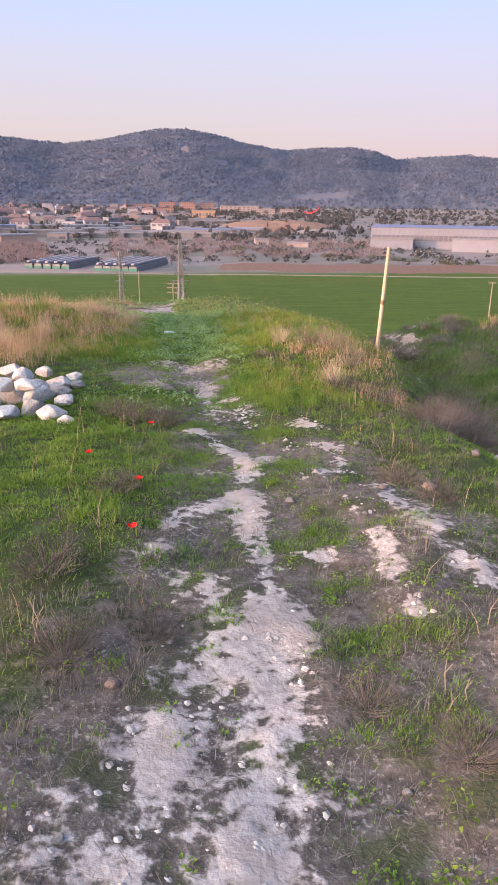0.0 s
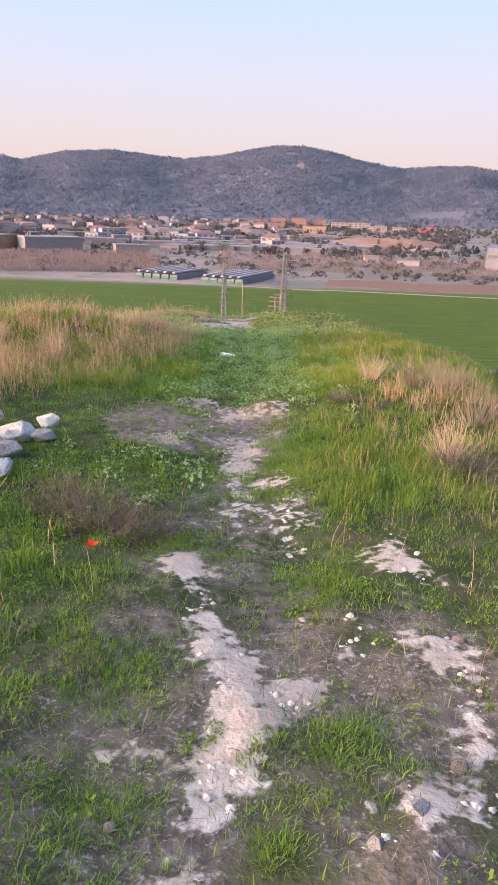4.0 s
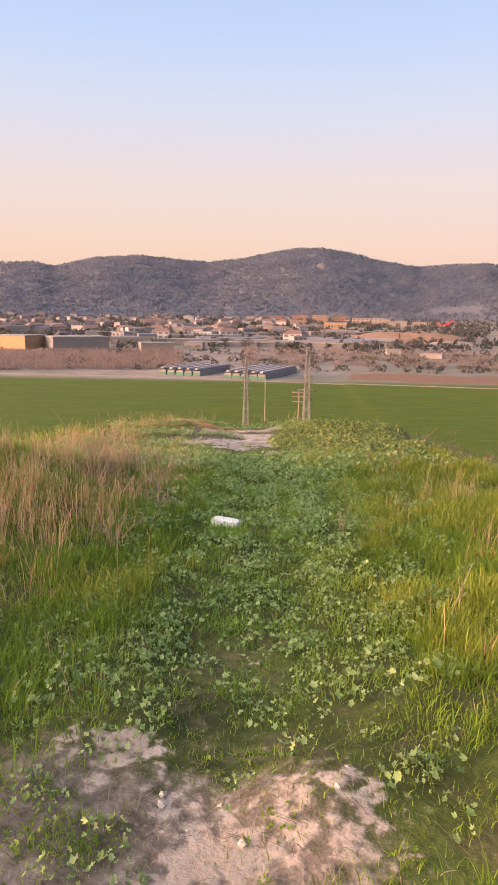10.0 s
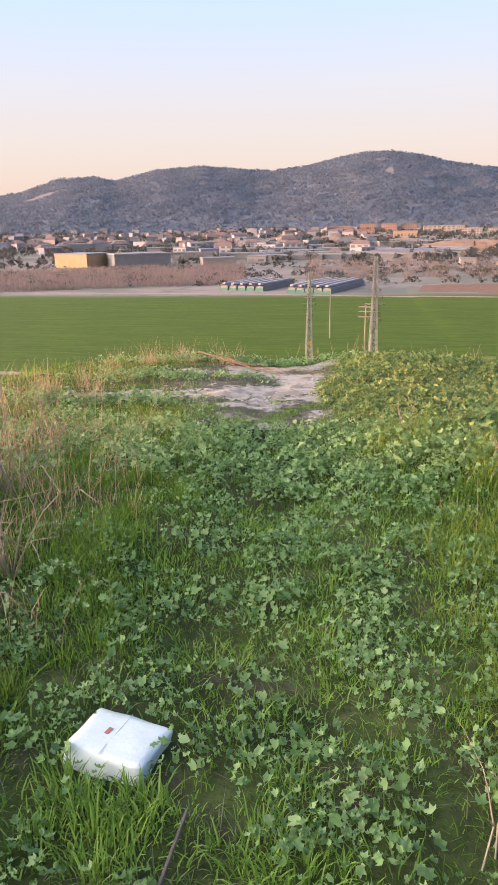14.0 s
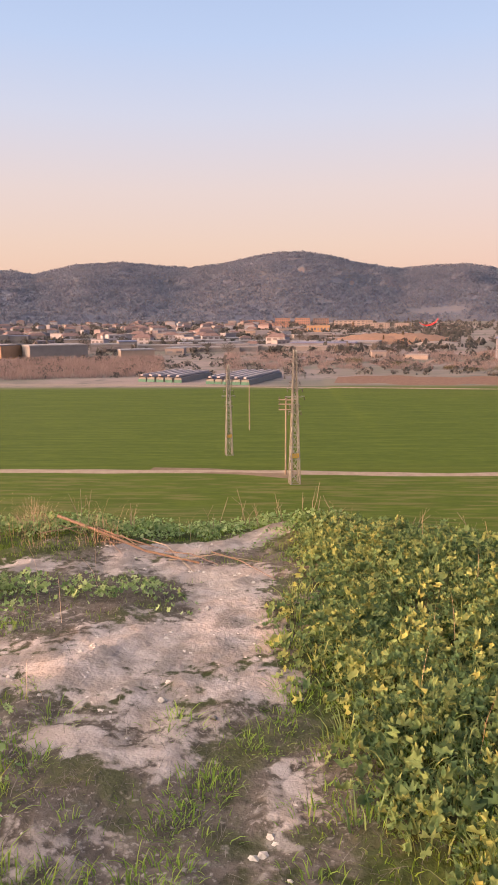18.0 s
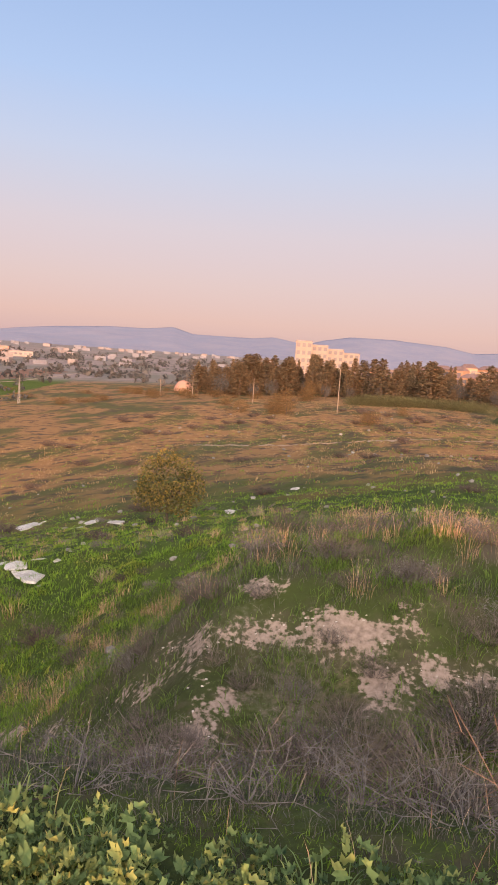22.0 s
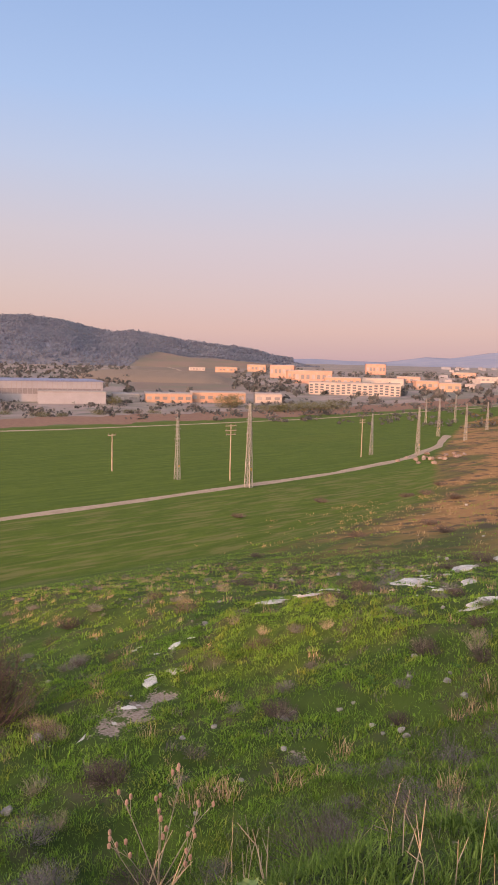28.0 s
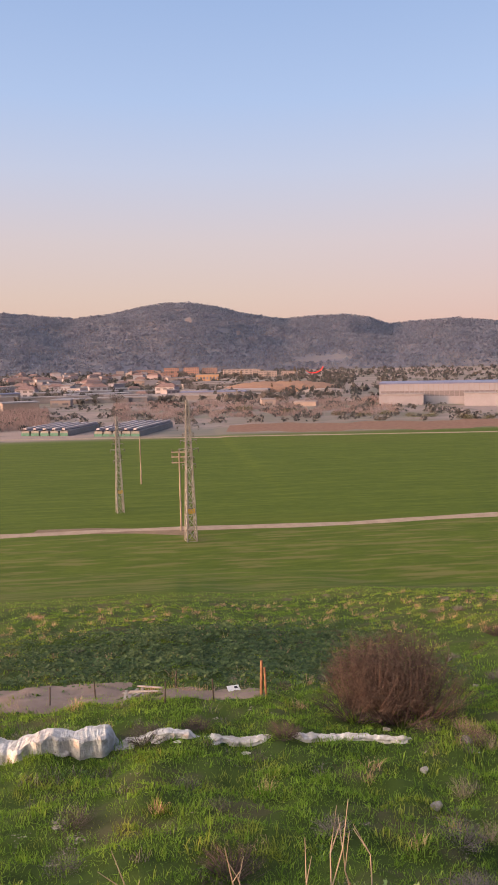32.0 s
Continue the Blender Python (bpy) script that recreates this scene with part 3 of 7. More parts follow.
ribbon("road", [polar(a, q) for a, q in ((38.3, 515), (37.4, 590), (36.5, 688), (35.6, 815), (34.9, 924), (34.2, 980))], 2.2, .3, track_mat, "pale dirt track climbing across the brown pasture", "track")


# ---- woods on the hill ----
def crowns(x, y, z, h, w, rs, per):
    """Many small ragged crowns, each a cluster of leaf sprays."""
    n = len(x)
    d = rs.normal(0, 1, (n, per, 3))
    d /= np.linalg.norm(d, axis=2)[..., None]
    size = np.stack([w, w, h * .5], -1)[:, None]
    c = np.stack([x, y, z + .52 * h], -1)[:, None] + d * size * .72
    a, b = rs.normal(0, 1, (n, per, 3)), rs.normal(0, 1, (n, per, 3))
    a *= (.42 * h )[:, None, None] / np.linalg.norm(a, axis=2)[..., None]
    b *= (.30 * h )[:, None, None] / np.linalg.norm(b, axis=2)[..., None]
    v = np.stack([c - a, c - b, c + a, c + b], 2).reshape(-1, 3)
    return v, np.arange(n * per * 4).reshape(-1, 4)


rs = np.random.RandomState(7)
n = 62000
taz, tr = rs.uniform(-40, 50, n), 985 + 775 * rs.uniform(0, 1, n) ** .8
tx, ty = polar(taz, tr)
thick = waves(tx, ty, 300, 71) + .6 * waves(tx, ty, 90, 72)
meadow = (taz > 31 + (tr - 985) * .011 + .5 * waves(tx, ty, 60, 74)) & (tr < 1190)
keep = (thick > -.75) & ~meadow & (cleared(taz, tr) < .4)
crest = np.linspace(-30, 45, 900) + rs.uniform(-.03, .03, 900)
crest = crest[waves(crest, 0 * crest, 2.2, 73) > -.35]
tx, ty = np.r_[tx[keep], polar(crest, 1748)[0]], np.r_[ty[keep], polar(crest, 1748)[1]]
tz = np.r_[hill_height(taz[keep], tr[keep]), hill_height(crest, 1748 + 0 * crest)]
th = np.r_[rs.uniform(3.0, 5.6, keep.sum()), rs.uniform(3.5, 7, len(crest))]
# pine green paled to blue-grey, with the haze put into the colour
pine_mat = blade_paint("hazed_pines", (.135, .156, .21), (.155, .172, .22), (.18, .185, .218), .5, 1.0, 0.0)
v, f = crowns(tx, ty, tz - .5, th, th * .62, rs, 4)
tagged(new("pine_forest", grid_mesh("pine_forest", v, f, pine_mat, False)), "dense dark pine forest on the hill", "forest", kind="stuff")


# ---- grass and leaves ----
def blades(x, y, h, w, lean, rs, lift=-.01, z=None):
    """Curved grass blades: three triangles each."""
    n = len(x)
    z = (land(x, y) if z is None else z) + lift
    a, b = rs.uniform(0, 6.283, n), rs.uniform(0, 6.283, n)
    out = lean * h * rs.uniform(.2, 1.3, n)
    dx, dy = np.cos(a) * out, np.sin(a) * out
    wx, wy = np.cos(b) * w, np.sin(b) * w
    rise = np.sqrt(np.maximum(.06, 1 - (out / h) ** 2)) * h
    v = np.empty((n, 5, 3))
    v[:, 0] = np.stack([x - wx, y - wy, z], -1)
    v[:, 1] = np.stack([x + wx, y + wy, z], -1)
    v[:, 2] = np.stack([x + .32 * dx + .8 * wx, y + .32 * dy + .8 * wy, z + .6 * rise], -1)
    v[:, 3] = np.stack([x + .32 * dx - .8 * wx, y + .32 * dy - .8 * wy, z + .6 * rise], -1)
    v[:, 4] = np.stack([x + dx, y + dy, z + rise], -1)
    f = np.array([(0, 1, 2), (0, 2, 3), (3, 2, 4)])[None] + (np.arange(n) * 5)[:, None, None]
    return v.reshape(-1, 3), f.reshape(-1, 3)


def leaves(x, y, r, h, rs, tilt=.6, slim=1.0):
    """Cupped, lobed leaves on short stalks: a fan of seven triangles each."""
    n, k = len(x), 9
    z = land(x, y) + h
    yaw, tip = rs.uniform(0, 6.283, n), rs.uniform(-tilt, tilt, n)
    ang = np.arange(k) * 6.283 / k
    lobe = r[:, None] * (1 + .13 * rs.uniform(-1, 1, (n, k)))
    lobe[:, 0] *= .4
    lobe[:, 2::2] *= .8
    u, v = lobe * np.cos(ang), lobe * np.sin(ang) * rs.uniform(slim, 1, (n, 1))
    cup = lobe * rs.uniform(.05, .4, (n, 1))
    ct, st, cy, sy = np.cos(tip)[:, None], np.sin(tip)[:, None], np.cos(yaw)[:, None], np.sin(yaw)[:, None]
    u2, w2 = u * ct - cup * st, u * st + cup * ct
    rim = np.stack([x[:, None] + u2 * cy - v * sy, y[:, None] + u2 * sy + v * cy, z[:, None] + w2], -1)
    vert = np.concatenate([rim, np.stack([x, y, z], -1)[:, None]], 1)
    f = np.array([(i, (i + 1) % k, k) for i in range(k)])[None] + (np.arange(n) * (k + 1))[:, None, None]
    return vert.reshape(-1, 3), f.reshape(-1, 3)


def sown(rs, count, x0, x1, y0, y1, chance):
    """Random places in a rectangle, kept by a chance between 0 and 1."""
    x, y = rs.uniform(x0, x1, count), rs.uniform(y0, y1, count)
    k = rs.uniform(0, 1, count) < chance(x, y)
    return x[k], y[k]


def stuff(name, vf, mat, label, category, soft=True):
    return tagged(new(name, grid_mesh(name, *vf, mat, soft)), label, category, kind="stuff")


def joined(*pairs):
    vs, fs, at = [], [], 0
    for v, f in pairs:
        vs.append(v)
        fs.append(f + at)
        at += len(v)
    return np.concatenate(vs), np.concatenate(fs)


def clear(x, y):
    return (1 - smooth(chalk(x, y), .42, .62)) * smooth(np.hypot(x - .09, y - 11.72), .10, .15)


def path_x(y):
    return ip(y, (0, 4, 8, 12, 18), (.35, .5, .35, .35, .1))


grass_green = blade_paint("green_grass", (.078, .14, .016), (.145, .232, .026), (.235, .315, .05), .42)
# yellower copy of the green grass, with low sunlight put into its colour
grass_lime = blade_paint("sun_tinted_yellow_green_grass", (.11, .155, .02), (.205, .255, .034), (.335, .355, .068), .42)
grass_dry = blade_paint("dry_straw", (.28, .162, .095), (.46, .29, .175), (.62, .435, .285), .25)
thatch_mat = blade_paint("dead_thatch", (.06, .052, .045), (.12, .105, .09), (.24, .208, .18), .15, .8)
mallow_mat = blade_paint("mallow_leaf", (.105, .185, .065), (.24, .352, .135), (.38, .47, .23), .45, .65)
mustard_mat = blade_paint("mustard_leaf", (.07, .12, .05), (.18, .26, .098), (.45, .445, .14), .42, .6)

def bent(x, y, az, h, w, out, rs, lift=-.012, droop=.5):
    """Grass blades that rise and bend over towards az: five triangles each."""
    n = len(x)
    z = land(x, y) + lift
    face = az + 1.571 + rs.uniform(-.7, .7, n)
    wx, wy = np.cos(face) * w, np.sin(face) * w
    v = np.empty((n, 7, 3))
    for k, (t, slim) in enumerate(((0, 1), (.4, .9), (.75, .6))):
        px, py = x + np.cos(az) * out * t ** 1.8, y + np.sin(az) * out * t ** 1.8
        pz = z + h * t * (1 + droop * (1 - t))
        v[:, 2 * k] = np.stack([px - wx * slim, py - wy * slim, pz], -1)
        v[:, 2 * k + 1] = np.stack([px + wx * slim, py + wy * slim, pz], -1)
    v[:, 6] = np.stack([x + np.cos(az) * out, y + np.sin(az) * out, z + h * (1 - .12 * droop)], -1)
    f = np.array([(0, 1, 3), (0, 3, 2), (2, 3, 5), (2, 5, 4), (4, 5, 6)])[None] + (np.arange(n) * 7)[:, None, None]
    return v.reshape(-1, 3), f.reshape(-1, 3)


def tufts(rs, x, y, each, radius, h0, h1, w0, w1, lean=.8, scatter=.8):
    """Rounded tufts: blades rise in the middle and bend outwards at the rim. radius, h0 and h1 may differ from tuft to tuft."""
    n = len(x)
    size = rs.uniform(.65, 1.3, n)
    grow_ = lambda v: np.repeat(np.broadcast_to(v, n) * size, each)
    a = rs.uniform(0, 6.283, n * each)
    rho = rs.uniform(0, 1, n * each) ** .6
    rr = grow_(radius)
    px, py = np.repeat(x, each) + np.cos(a) * rho * rr, np.repeat(y, each) + np.sin(a) * rho * rr
    h = (grow_(h0) + (grow_(h1) - grow_(h0)) * rs.uniform(0, 1, n * each)) * (1 - .35 * rho ** 2)
    az = a + rs.normal(0, scatter, n * each)
    return bent(px, py, az, h, rs.uniform(w0, w1, n * each), h * lean * (.25 + .9 * rho) * rs.uniform(.5, 1.3, n * each), rs)


def rosettes(rs, x, y, per, radius, height, r0, r1, slim=1.0, pleat=.25, lobes=.22):
    """Leafy plants: lobed, pleated leaves on stalks round a middle, the outer ones hanging lower. Eleven triangles a leaf."""
    n, k = len(x), 11
    size = np.repeat(rs.uniform(.6, 1.25, n), per)
    m = n * per
    a, rho = rs.uniform(0, 6.283, m), np.sqrt(rs.uniform(.02, 1, m))
    cx, cy = np.repeat(x, per) + np.cos(a) * rho * radius * size, np.repeat(y, per) + np.sin(a) * rho * radius * size
    hh_ = np.repeat(np.broadcast_to(height, n), per) * size
    cz = land(cx, cy) + hh_ * (1 - .7 * rho ** 2) * rs.uniform(.55, 1.1, m) + .004
    yaw, pitch, roll = a + rs.normal(0, .5, m), .25 - .9 * rho + rs.normal(0, .55, m), rs.normal(0, .6, m)
    u = np.stack([np.cos(yaw) * np.cos(pitch), np.sin(yaw) * np.cos(pitch), np.sin(pitch)], -1)
    s = np.stack([-np.sin(yaw), np.cos(yaw), 0 * yaw], -1)
    w = np.cross(u, s)
    s, w = s * np.cos(roll)[:, None] + w * np.sin(roll)[:, None], w * np.cos(roll)[:, None] - s * np.sin(roll)[:, None]
    ang = (np.arange(k) + .5) * 6.283 / k + 3.1416
    r = (rs.uniform(r0, r1, m) * size)[:, None] * (1 + .17 * rs.uniform(-1, 1, (m, k)))
    r[:, ::2] *= 1 - lobes
    r[:, 0] *= .55
    across = rs.uniform(slim * .8, slim, (m, 1))
    fold = np.where(np.arange(k) % 2, pleat, -.3 * pleat) + rs.uniform(.0, .3, (m, 1)) + .12 * rs.uniform(-1, 1, (m, k))
    c = np.stack([cx, cy, cz], -1)[:, None]
    rim = c + u[:, None] * (r * np.cos(ang))[..., None] + s[:, None] * (r * np.sin(ang) * across)[..., None] + w[:, None] * (r * fold)[..., None]
    vert = np.concatenate([rim, c], 1)
    f = np.array([(i, (i + 1) % k, k) for i in range(k)])[None] + (np.arange(m) * (k + 1))[:, None, None]
    return vert.reshape(-1, 3), f.reshape(-1, 3)


def spot(x, y, cx, cy, rx, ry, power=2):
    return np.exp(-(np.abs((x - cx) / rx) ** power + np.abs((y - cy) / ry) ** power))


def patchy(x, y, scale, seed, mid=.5, gain=1.2):
    return np.clip(mid + gain * (waves(x, y, scale, seed) + .5 * waves(x, y, scale * .37, seed + 300)), 0, 1)


rs = np.random.RandomState(11)


# where things grow along the ridge
def hollow(x, y):
    """The green hollow beside the first stretch of the path."""
    return smooth(-x, -.12, .12) * smooth(y, 2.7, 3.6) * smooth(-y, -7.6, -6.4)


def bank(x, y):
    """The grassy bank on the other side of the path."""
    return spot(x, y, 1.35, 7.3, .68, .95, 4)


def shoulders(x, y):
    """Both sides of the path past the second chalk patch."""
    return smooth(np.abs(x - path_x(y) - .05), .34, .8) * smooth(y, 8.7, 9.4) * smooth(-y, -16, -14.6) * (1 - smooth(x, 1.9, 2.5) * smooth(y, 14, 15.2))


def straw_chance(x, y):
    left = spot(x, y, -2.3, 10.6, 1.0, 1.9, 4) + spot(x, y, -1.05, 12.6, .42, 1.6) + .5 * spot(x, y, -1.7, 9.0, .5, .8) + .8 * spot(x, y, -1.0, 11.5, .35, .9)
    right = .9 * spot(x, y, 2.6, 9.0, .6, .9) + .5 * spot(x, y, 1.7, 9.0, .45, .45) + .3 * spot(x, y, 2.1, 7.2, .4, .8) + .35 * spot(x, y, 1.75, 12.6, .45, 1.1) + .05 * bank(x, y) + .3 * spot(x, y, 1.9, 7.9, .4, .9)
    rim = .5 * spot(x, y, -2.0, 15.6, .6, 1.4) + .25 * spot(x, y, -1.6, 18.8, .9, .5)
    return np.clip(left + right + rim, 0, 1)


# short turf everywhere that is neither trodden nor chalk
x, y = sown(rs, 900000, -3.4, 3.4, .3, 19.5, lambda x, y: clear(x, y) * (1 - .8 * bare(x, y)) * (1 - .9 * smooth(x, 2.0, 2.6) * smooth(y, 14, 15.2)) * (1 - .6 * smooth(-y, -3.2, -2.4)) * patchy(x, y, .42, 81, .55, 1.1))
turf = blades(x, y, rs.uniform(.022, .06, len(x)), rs.uniform(.0012, .0024, len(x)), .95, rs)
x, y = sown(rs, 9000, -3.0, 2.6, 2.4, 16, lambda x, y: clear(x, y) * (1 - .8 * bare(x, y)) * np.clip(1.4 * hollow(x, y) + .55 * shoulders(x, y) + .5 * bank(x, y), 0, 1) * patchy(x, y, .7, 84, .5))
low_tufts = tufts(rs, x, y, 40, .075, .03, .085, .0013, .0026, .9)
x, y = sown(rs, 1900, .3, 2.3, 6.0, 8.7, lambda x, y: bank(x, y) * clear(x, y) * patchy(x, y, .35, 85, .5))
half = rs.uniform(0, 1, len(x)) < .2
bank_gold = tufts(rs, x[half], y[half], 36, .10, .04, .16, .0009, .0018, .9, 1.2)
x, y = x[~half], y[~half]
bank_tufts = tufts(rs, x, y, 40, .10, .04, .06 + .09 * patchy(x, y, .5, 185, .5), .0010, .0021, .95, 1.1)
x, y = sown(rs, 12500, -3.0, 3.2, 8.8, 16, lambda x, y: shoulders(x, y) * (1 - .5 * straw_chance(x, y)) * clear(x, y) * patchy(x, y, .8, 86, .5))
gold = waves(x, y, 1.5, 87) + .4 * waves(x, y, .5, 88) + .9 * spot(x, y, 1.35, 9.9, .4, .4) + 1.2 * spot(x, y, 1.9, 13.2, .8, 1.8) + .8 * spot(x, y, 1.2, 12.4, .5, 1.0) + .7 * spot(x, y, -1.1, 9.5, .5, .9) + .5 * spot(x, y, -1.5, 11.0, .5, 1.0) > .30
stuff("meadow_grass", joined(turf, low_tufts, bank_tufts, tufts(rs, x[~gold], y[~gold], 40, .09, .03, .12, .0011, .0023, .95, 1.0)), grass_green, "fresh green meadow grass in soft tufts along the path", "grass")
stuff("yellow_grass", joined(bank_gold, tufts(rs, x[gold], y[gold], 42, .09, .05, .15, .0011, .0022, .9, 1.0)), grass_lime, "yellow-green tufts coloured as if catching the low sun", "grass")

# dry straw: loose tufts, thickest on the mound beside the path
x, y = sown(rs, 9500, -3.4, 3.0, 6, 19.3, lambda x, y: straw_chance(x, y) * clear(x, y) * smooth(np.abs(x - path_x(y)), .4, .7) * patchy(x, y, .55, 89, .6))
straw = tufts(rs, x, y, 22, .11, .06, np.where(x < 0, .34, .24), .0007, .0014, .75, 1.2)
x, y = sown(rs, 14000, -3.2, 2.6, 1.2, 19.3, lambda x, y: clear(x, y) * smooth(np.abs(x - path_x(y)), .25, .8) * (.25 + .75 * straw_chance(x, y)) * patchy(x, y, .5, 90, .5))
stuff("straw", joined(straw, bent(x, y, rs.uniform(0, 6.283, len(x)), rs.uniform(.08, .30, len(x)), rs.uniform(.0006, .0012, len(x)), rs.uniform(.02, .2, len(x)), rs)), grass_dry, "loose tufts of dry pinkish straw on the ridge", "dry grass")

# dead stalks: strewn over the trodden soil and tangled in grey clumps beside the first stretch
x, y = sown(rs, 300000, -2.4, 3.0, .4, 19.4, lambda x, y: np.clip(.1 + .8 * bare(x, y) + .35 * waves(x, y, .6, 388), 0, 1) * (1 - .8 * smooth(chalk(x, y), .5, .75)) * patchy(x, y, .3, 391, .5))
lying_stalks = bent(x, y, rs.uniform(0, 6.283, len(x)), rs.uniform(.004, .03, len(x)), rs.uniform(.0006, .0013, len(x)), rs.uniform(.02, .10, len(x)), rs, .002)


def dead_chance(x, y):
    edge = spot(x, y, -.32, 2.1, .32, 1.2) + .8 * spot(x, y, -.15, 5.3, .3, .8) + .6 * spot(x, y, .75, 1.75, .35, .5) + .5 * spot(x, y, 1.05, 2.5, .5, .5)
    far_side = .6 * spot(x, y, 1.75, 4.6, .45, 1.6) + .7 * spot(x, y, 2.0, 6.2, .5, .8) + .3 * spot(x, y, .5, 3.2, 1.0, 1.2) + .6 * spot(x, y, -.85, 13.2, .4, 1.6) + .8 * spot(x, y, 2.5, 16.4, .4, 1.9, 4)
    return np.clip(edge + far_side, 0, 1)


x, y = sown(rs, 11000, -1.6, 3.0, .5, 18.6, lambda x, y: dead_chance(x, y) * (1 - .9 * smooth(chalk(x, y), .5, .65)) * patchy(x, y, .35, 392, .6))
stuff("thatch", joined(lying_stalks, tufts(rs, x, y, 34, .07, .02, .11, .0005, .0011, 1.1, 1.5)), thatch_mat, "dead grey-brown stalks strewn and tangled over bare soil", "dead grass")

# small green herbs that creep over the trodden soil and fill the hollow
x, y = sown(rs, 12000, -2.0, 2.2, .7, 9.2, lambda x, y: (1 - .97 * smooth(chalk(x, y), .5, .62)) * np.clip(.55 * hollow(x, y) + bare(x, y) * smooth(waves(x, y, .5, 104) + .5 * waves(x, y, .17, 105), .1, .45) + .3 * bank(x, y) + .9 * spot(x, y, -.4, 6.9, .8, .8), 0, 1))
stuff("ground_weeds", rosettes(rs, x, y, 15, .04, .022, .004, .010, .6, .2), grass_green, "small creeping green herbs on the trodden soil", "weeds")
PATCHES = ((.02, 2.9, .14, .1), (.14, 2.34, .1, .07), (.62, 2.1, .2, .14), (.95, 2.1, .2, .12), (.55, 3.0, .14, .1), (.75, 3.1, .16, .2), (.72, 2.55, .16, .08), (.8, 4.35, .2, .22), (.62, 4.1, .1, .16), (1.22, 3.15, .14, .14), (.2, 4.05, .2, .2), (.15, 4.7, .2, .3), (.85, 5.5, .2, .3), (.2, 5.9, .25, .2), (.4, 7.0, .3, .2), (-.05, 8.6, .14, .12), (.75, 1.6, .25, .14), (.05, 2.65, .1, .06), (.45, 6.6, .25, .1))
vf = []
for cx, cy, rx, ry in PATCHES:
    count = int(1500 * rx * ry) + 4
    x, y = cx + rx * rs.normal(0, .5, count), cy + ry * rs.normal(0, .5, count)
    vf.append(tufts(rs, x, y, 42, .05, .012, .045, .0009, .0018, 1.1))
stuff("grass_patches", joined(*vf), grass_green, "patches of short green grass on the trodden soil", "grass")


# mallow on and beside the path, mustard on the crest
def mallow_chance(x, y):
    on = spot(x, y, .38, 11.5, .85, 2.3, 4) * .8 + smooth(y, 13.3, 14.3) * smooth(-y, -15.35, -14.9) * smooth(x, -2.6, -2) * smooth(-x, -2.2, -1.7)
    strip = spot(x, y, -1.4, 17.55, .9, .28, 4) + spot(x, y, -.9, 19.15, 1.7, .32, 4) + .9 * spot(x, y, -1.5, 16.0, .9, .35, 4)
    few = .25 * spot(x, y, -.2, 7.0, .7, .6) + .2 * spot(x, y, .4, 9.6, .8, .6) + .55 * spot(x, y, 1.0, 13.0, .7, 1.2)
    return np.clip((on + strip + few) * patchy(x, y, .5, 93, .55), 0, 1) * clear(x, y) * (1 - .6 * bare(x, y) * smooth(y, 15, 15.4))


x, y = sown(rs, 19000, -2.8, 2.4, 6, 19.6, mallow_chance)
fine = y < 13.6
stuff("mallow", joined(rosettes(rs, x[fine], y[fine], 15, .075, .06, .006, .017, .7, .34, .2), rosettes(rs, x[~fine], y[~fine], 21, .10, .10, .006, .021, .75, .36, .2)), mallow_mat, "broad pleated grey-green mallow leaves over the path", "weeds")


def mustard_chance(x, y):
    right = smooth(x - ip(y, (13.6, 15.5, 17, 18.2, 19.3), (1.3, .5, .24, .36, .36)) + .12 * waves(x, y, .5, 409), 0, .3) * smooth(ip(y, (14, 16, 17.2, 18.0, 18.5, 19), (2.3, 2.12, 2.12, 2.35, 2.2, 1.8)) - x, 0, .25) * smooth(y, 13.8, 15.4) * smooth(-(y + .6 * smooth(x, .7, 1.4) + .8 * smooth(x, 1.4, 2.1)), -19.35, -19.1)
    return np.clip(right * patchy(x, y, .5, 94, .8), 0, 1) * clear(x, y)


x, y = sown(rs, 4400, .1, 2.6, 13.6, 19.7, mustard_chance)
px, py = sown(rs, 2600, .2, 2.6, 13.6, 19.7, mustard_chance)
inside = x - ip(y, (13.6, 15.5, 17, 18.2, 19.3), (1.3, .5, .24, .36, .36))
tall = .12 * ip(inside, (0, .15, .5), (.3, .55, 1)) * (1 + .4 * waves(x, y, .5, 117))
stuff("mustard", joined(rosettes(rs, x, y, 17, .11, tall, .009, .032, .52, .42, .12), tufts(rs, px, py, 16, .08, .05, .13, .0018, .004, .9)), mustard_mat, "mustard plants with crinkled yellowing leaves on the crest", "weeds")
x, y = sown(rs, 8000, -2.6, 2.4, 9.3, 17.2, lambda x, y: clear(x, y) * np.clip(.8 * spot(x, y, .45, 11.6, 1.15, 3.0, 4) + .8 * spot(x, y, .55, 17.1, .25, .8) + .5 * bare(x, y) * smooth(y, 15, 15.3), 0, 1) * patchy(x, y, .5, 106, .55))
bx, by = rs.uniform(-.06, .26, 16), rs.uniform(11.34, 11.56, 16)
stuff("path_grass", joined(tufts(rs, bx, by, 44, .06, .04, .09, .0013, .0026, .8), tufts(rs, x, y, 40, .085, .025, .065, .0013, .0026, 1.05)), blade_paint("path_grass", (.10, .175, .028), (.19, .30, .05), (.31, .40, .09), .45), "soft green grass tufts among the mallow", "grass")


# slope below the crest and the spur beside it
def slope_chance(x, y):
    on = np.clip(smooth(y, 18.9, 19.5) * smooth(x, .2, .6) + smooth(y, 19.5, 20.3) + smooth(x, 3.0, 4.2), 0, 1)
    return on * clear(x, y) * (1 - .7 * bare(x, y)) * np.clip(.55 + .8 * waves(x, y, 2.2, 91) + .7 * waves(x, y, .7, 92), .03, 1)


def spur_side(x, y):
    return spot(x, y, 7.2, 16.6, 3.6, 3.6, 4)


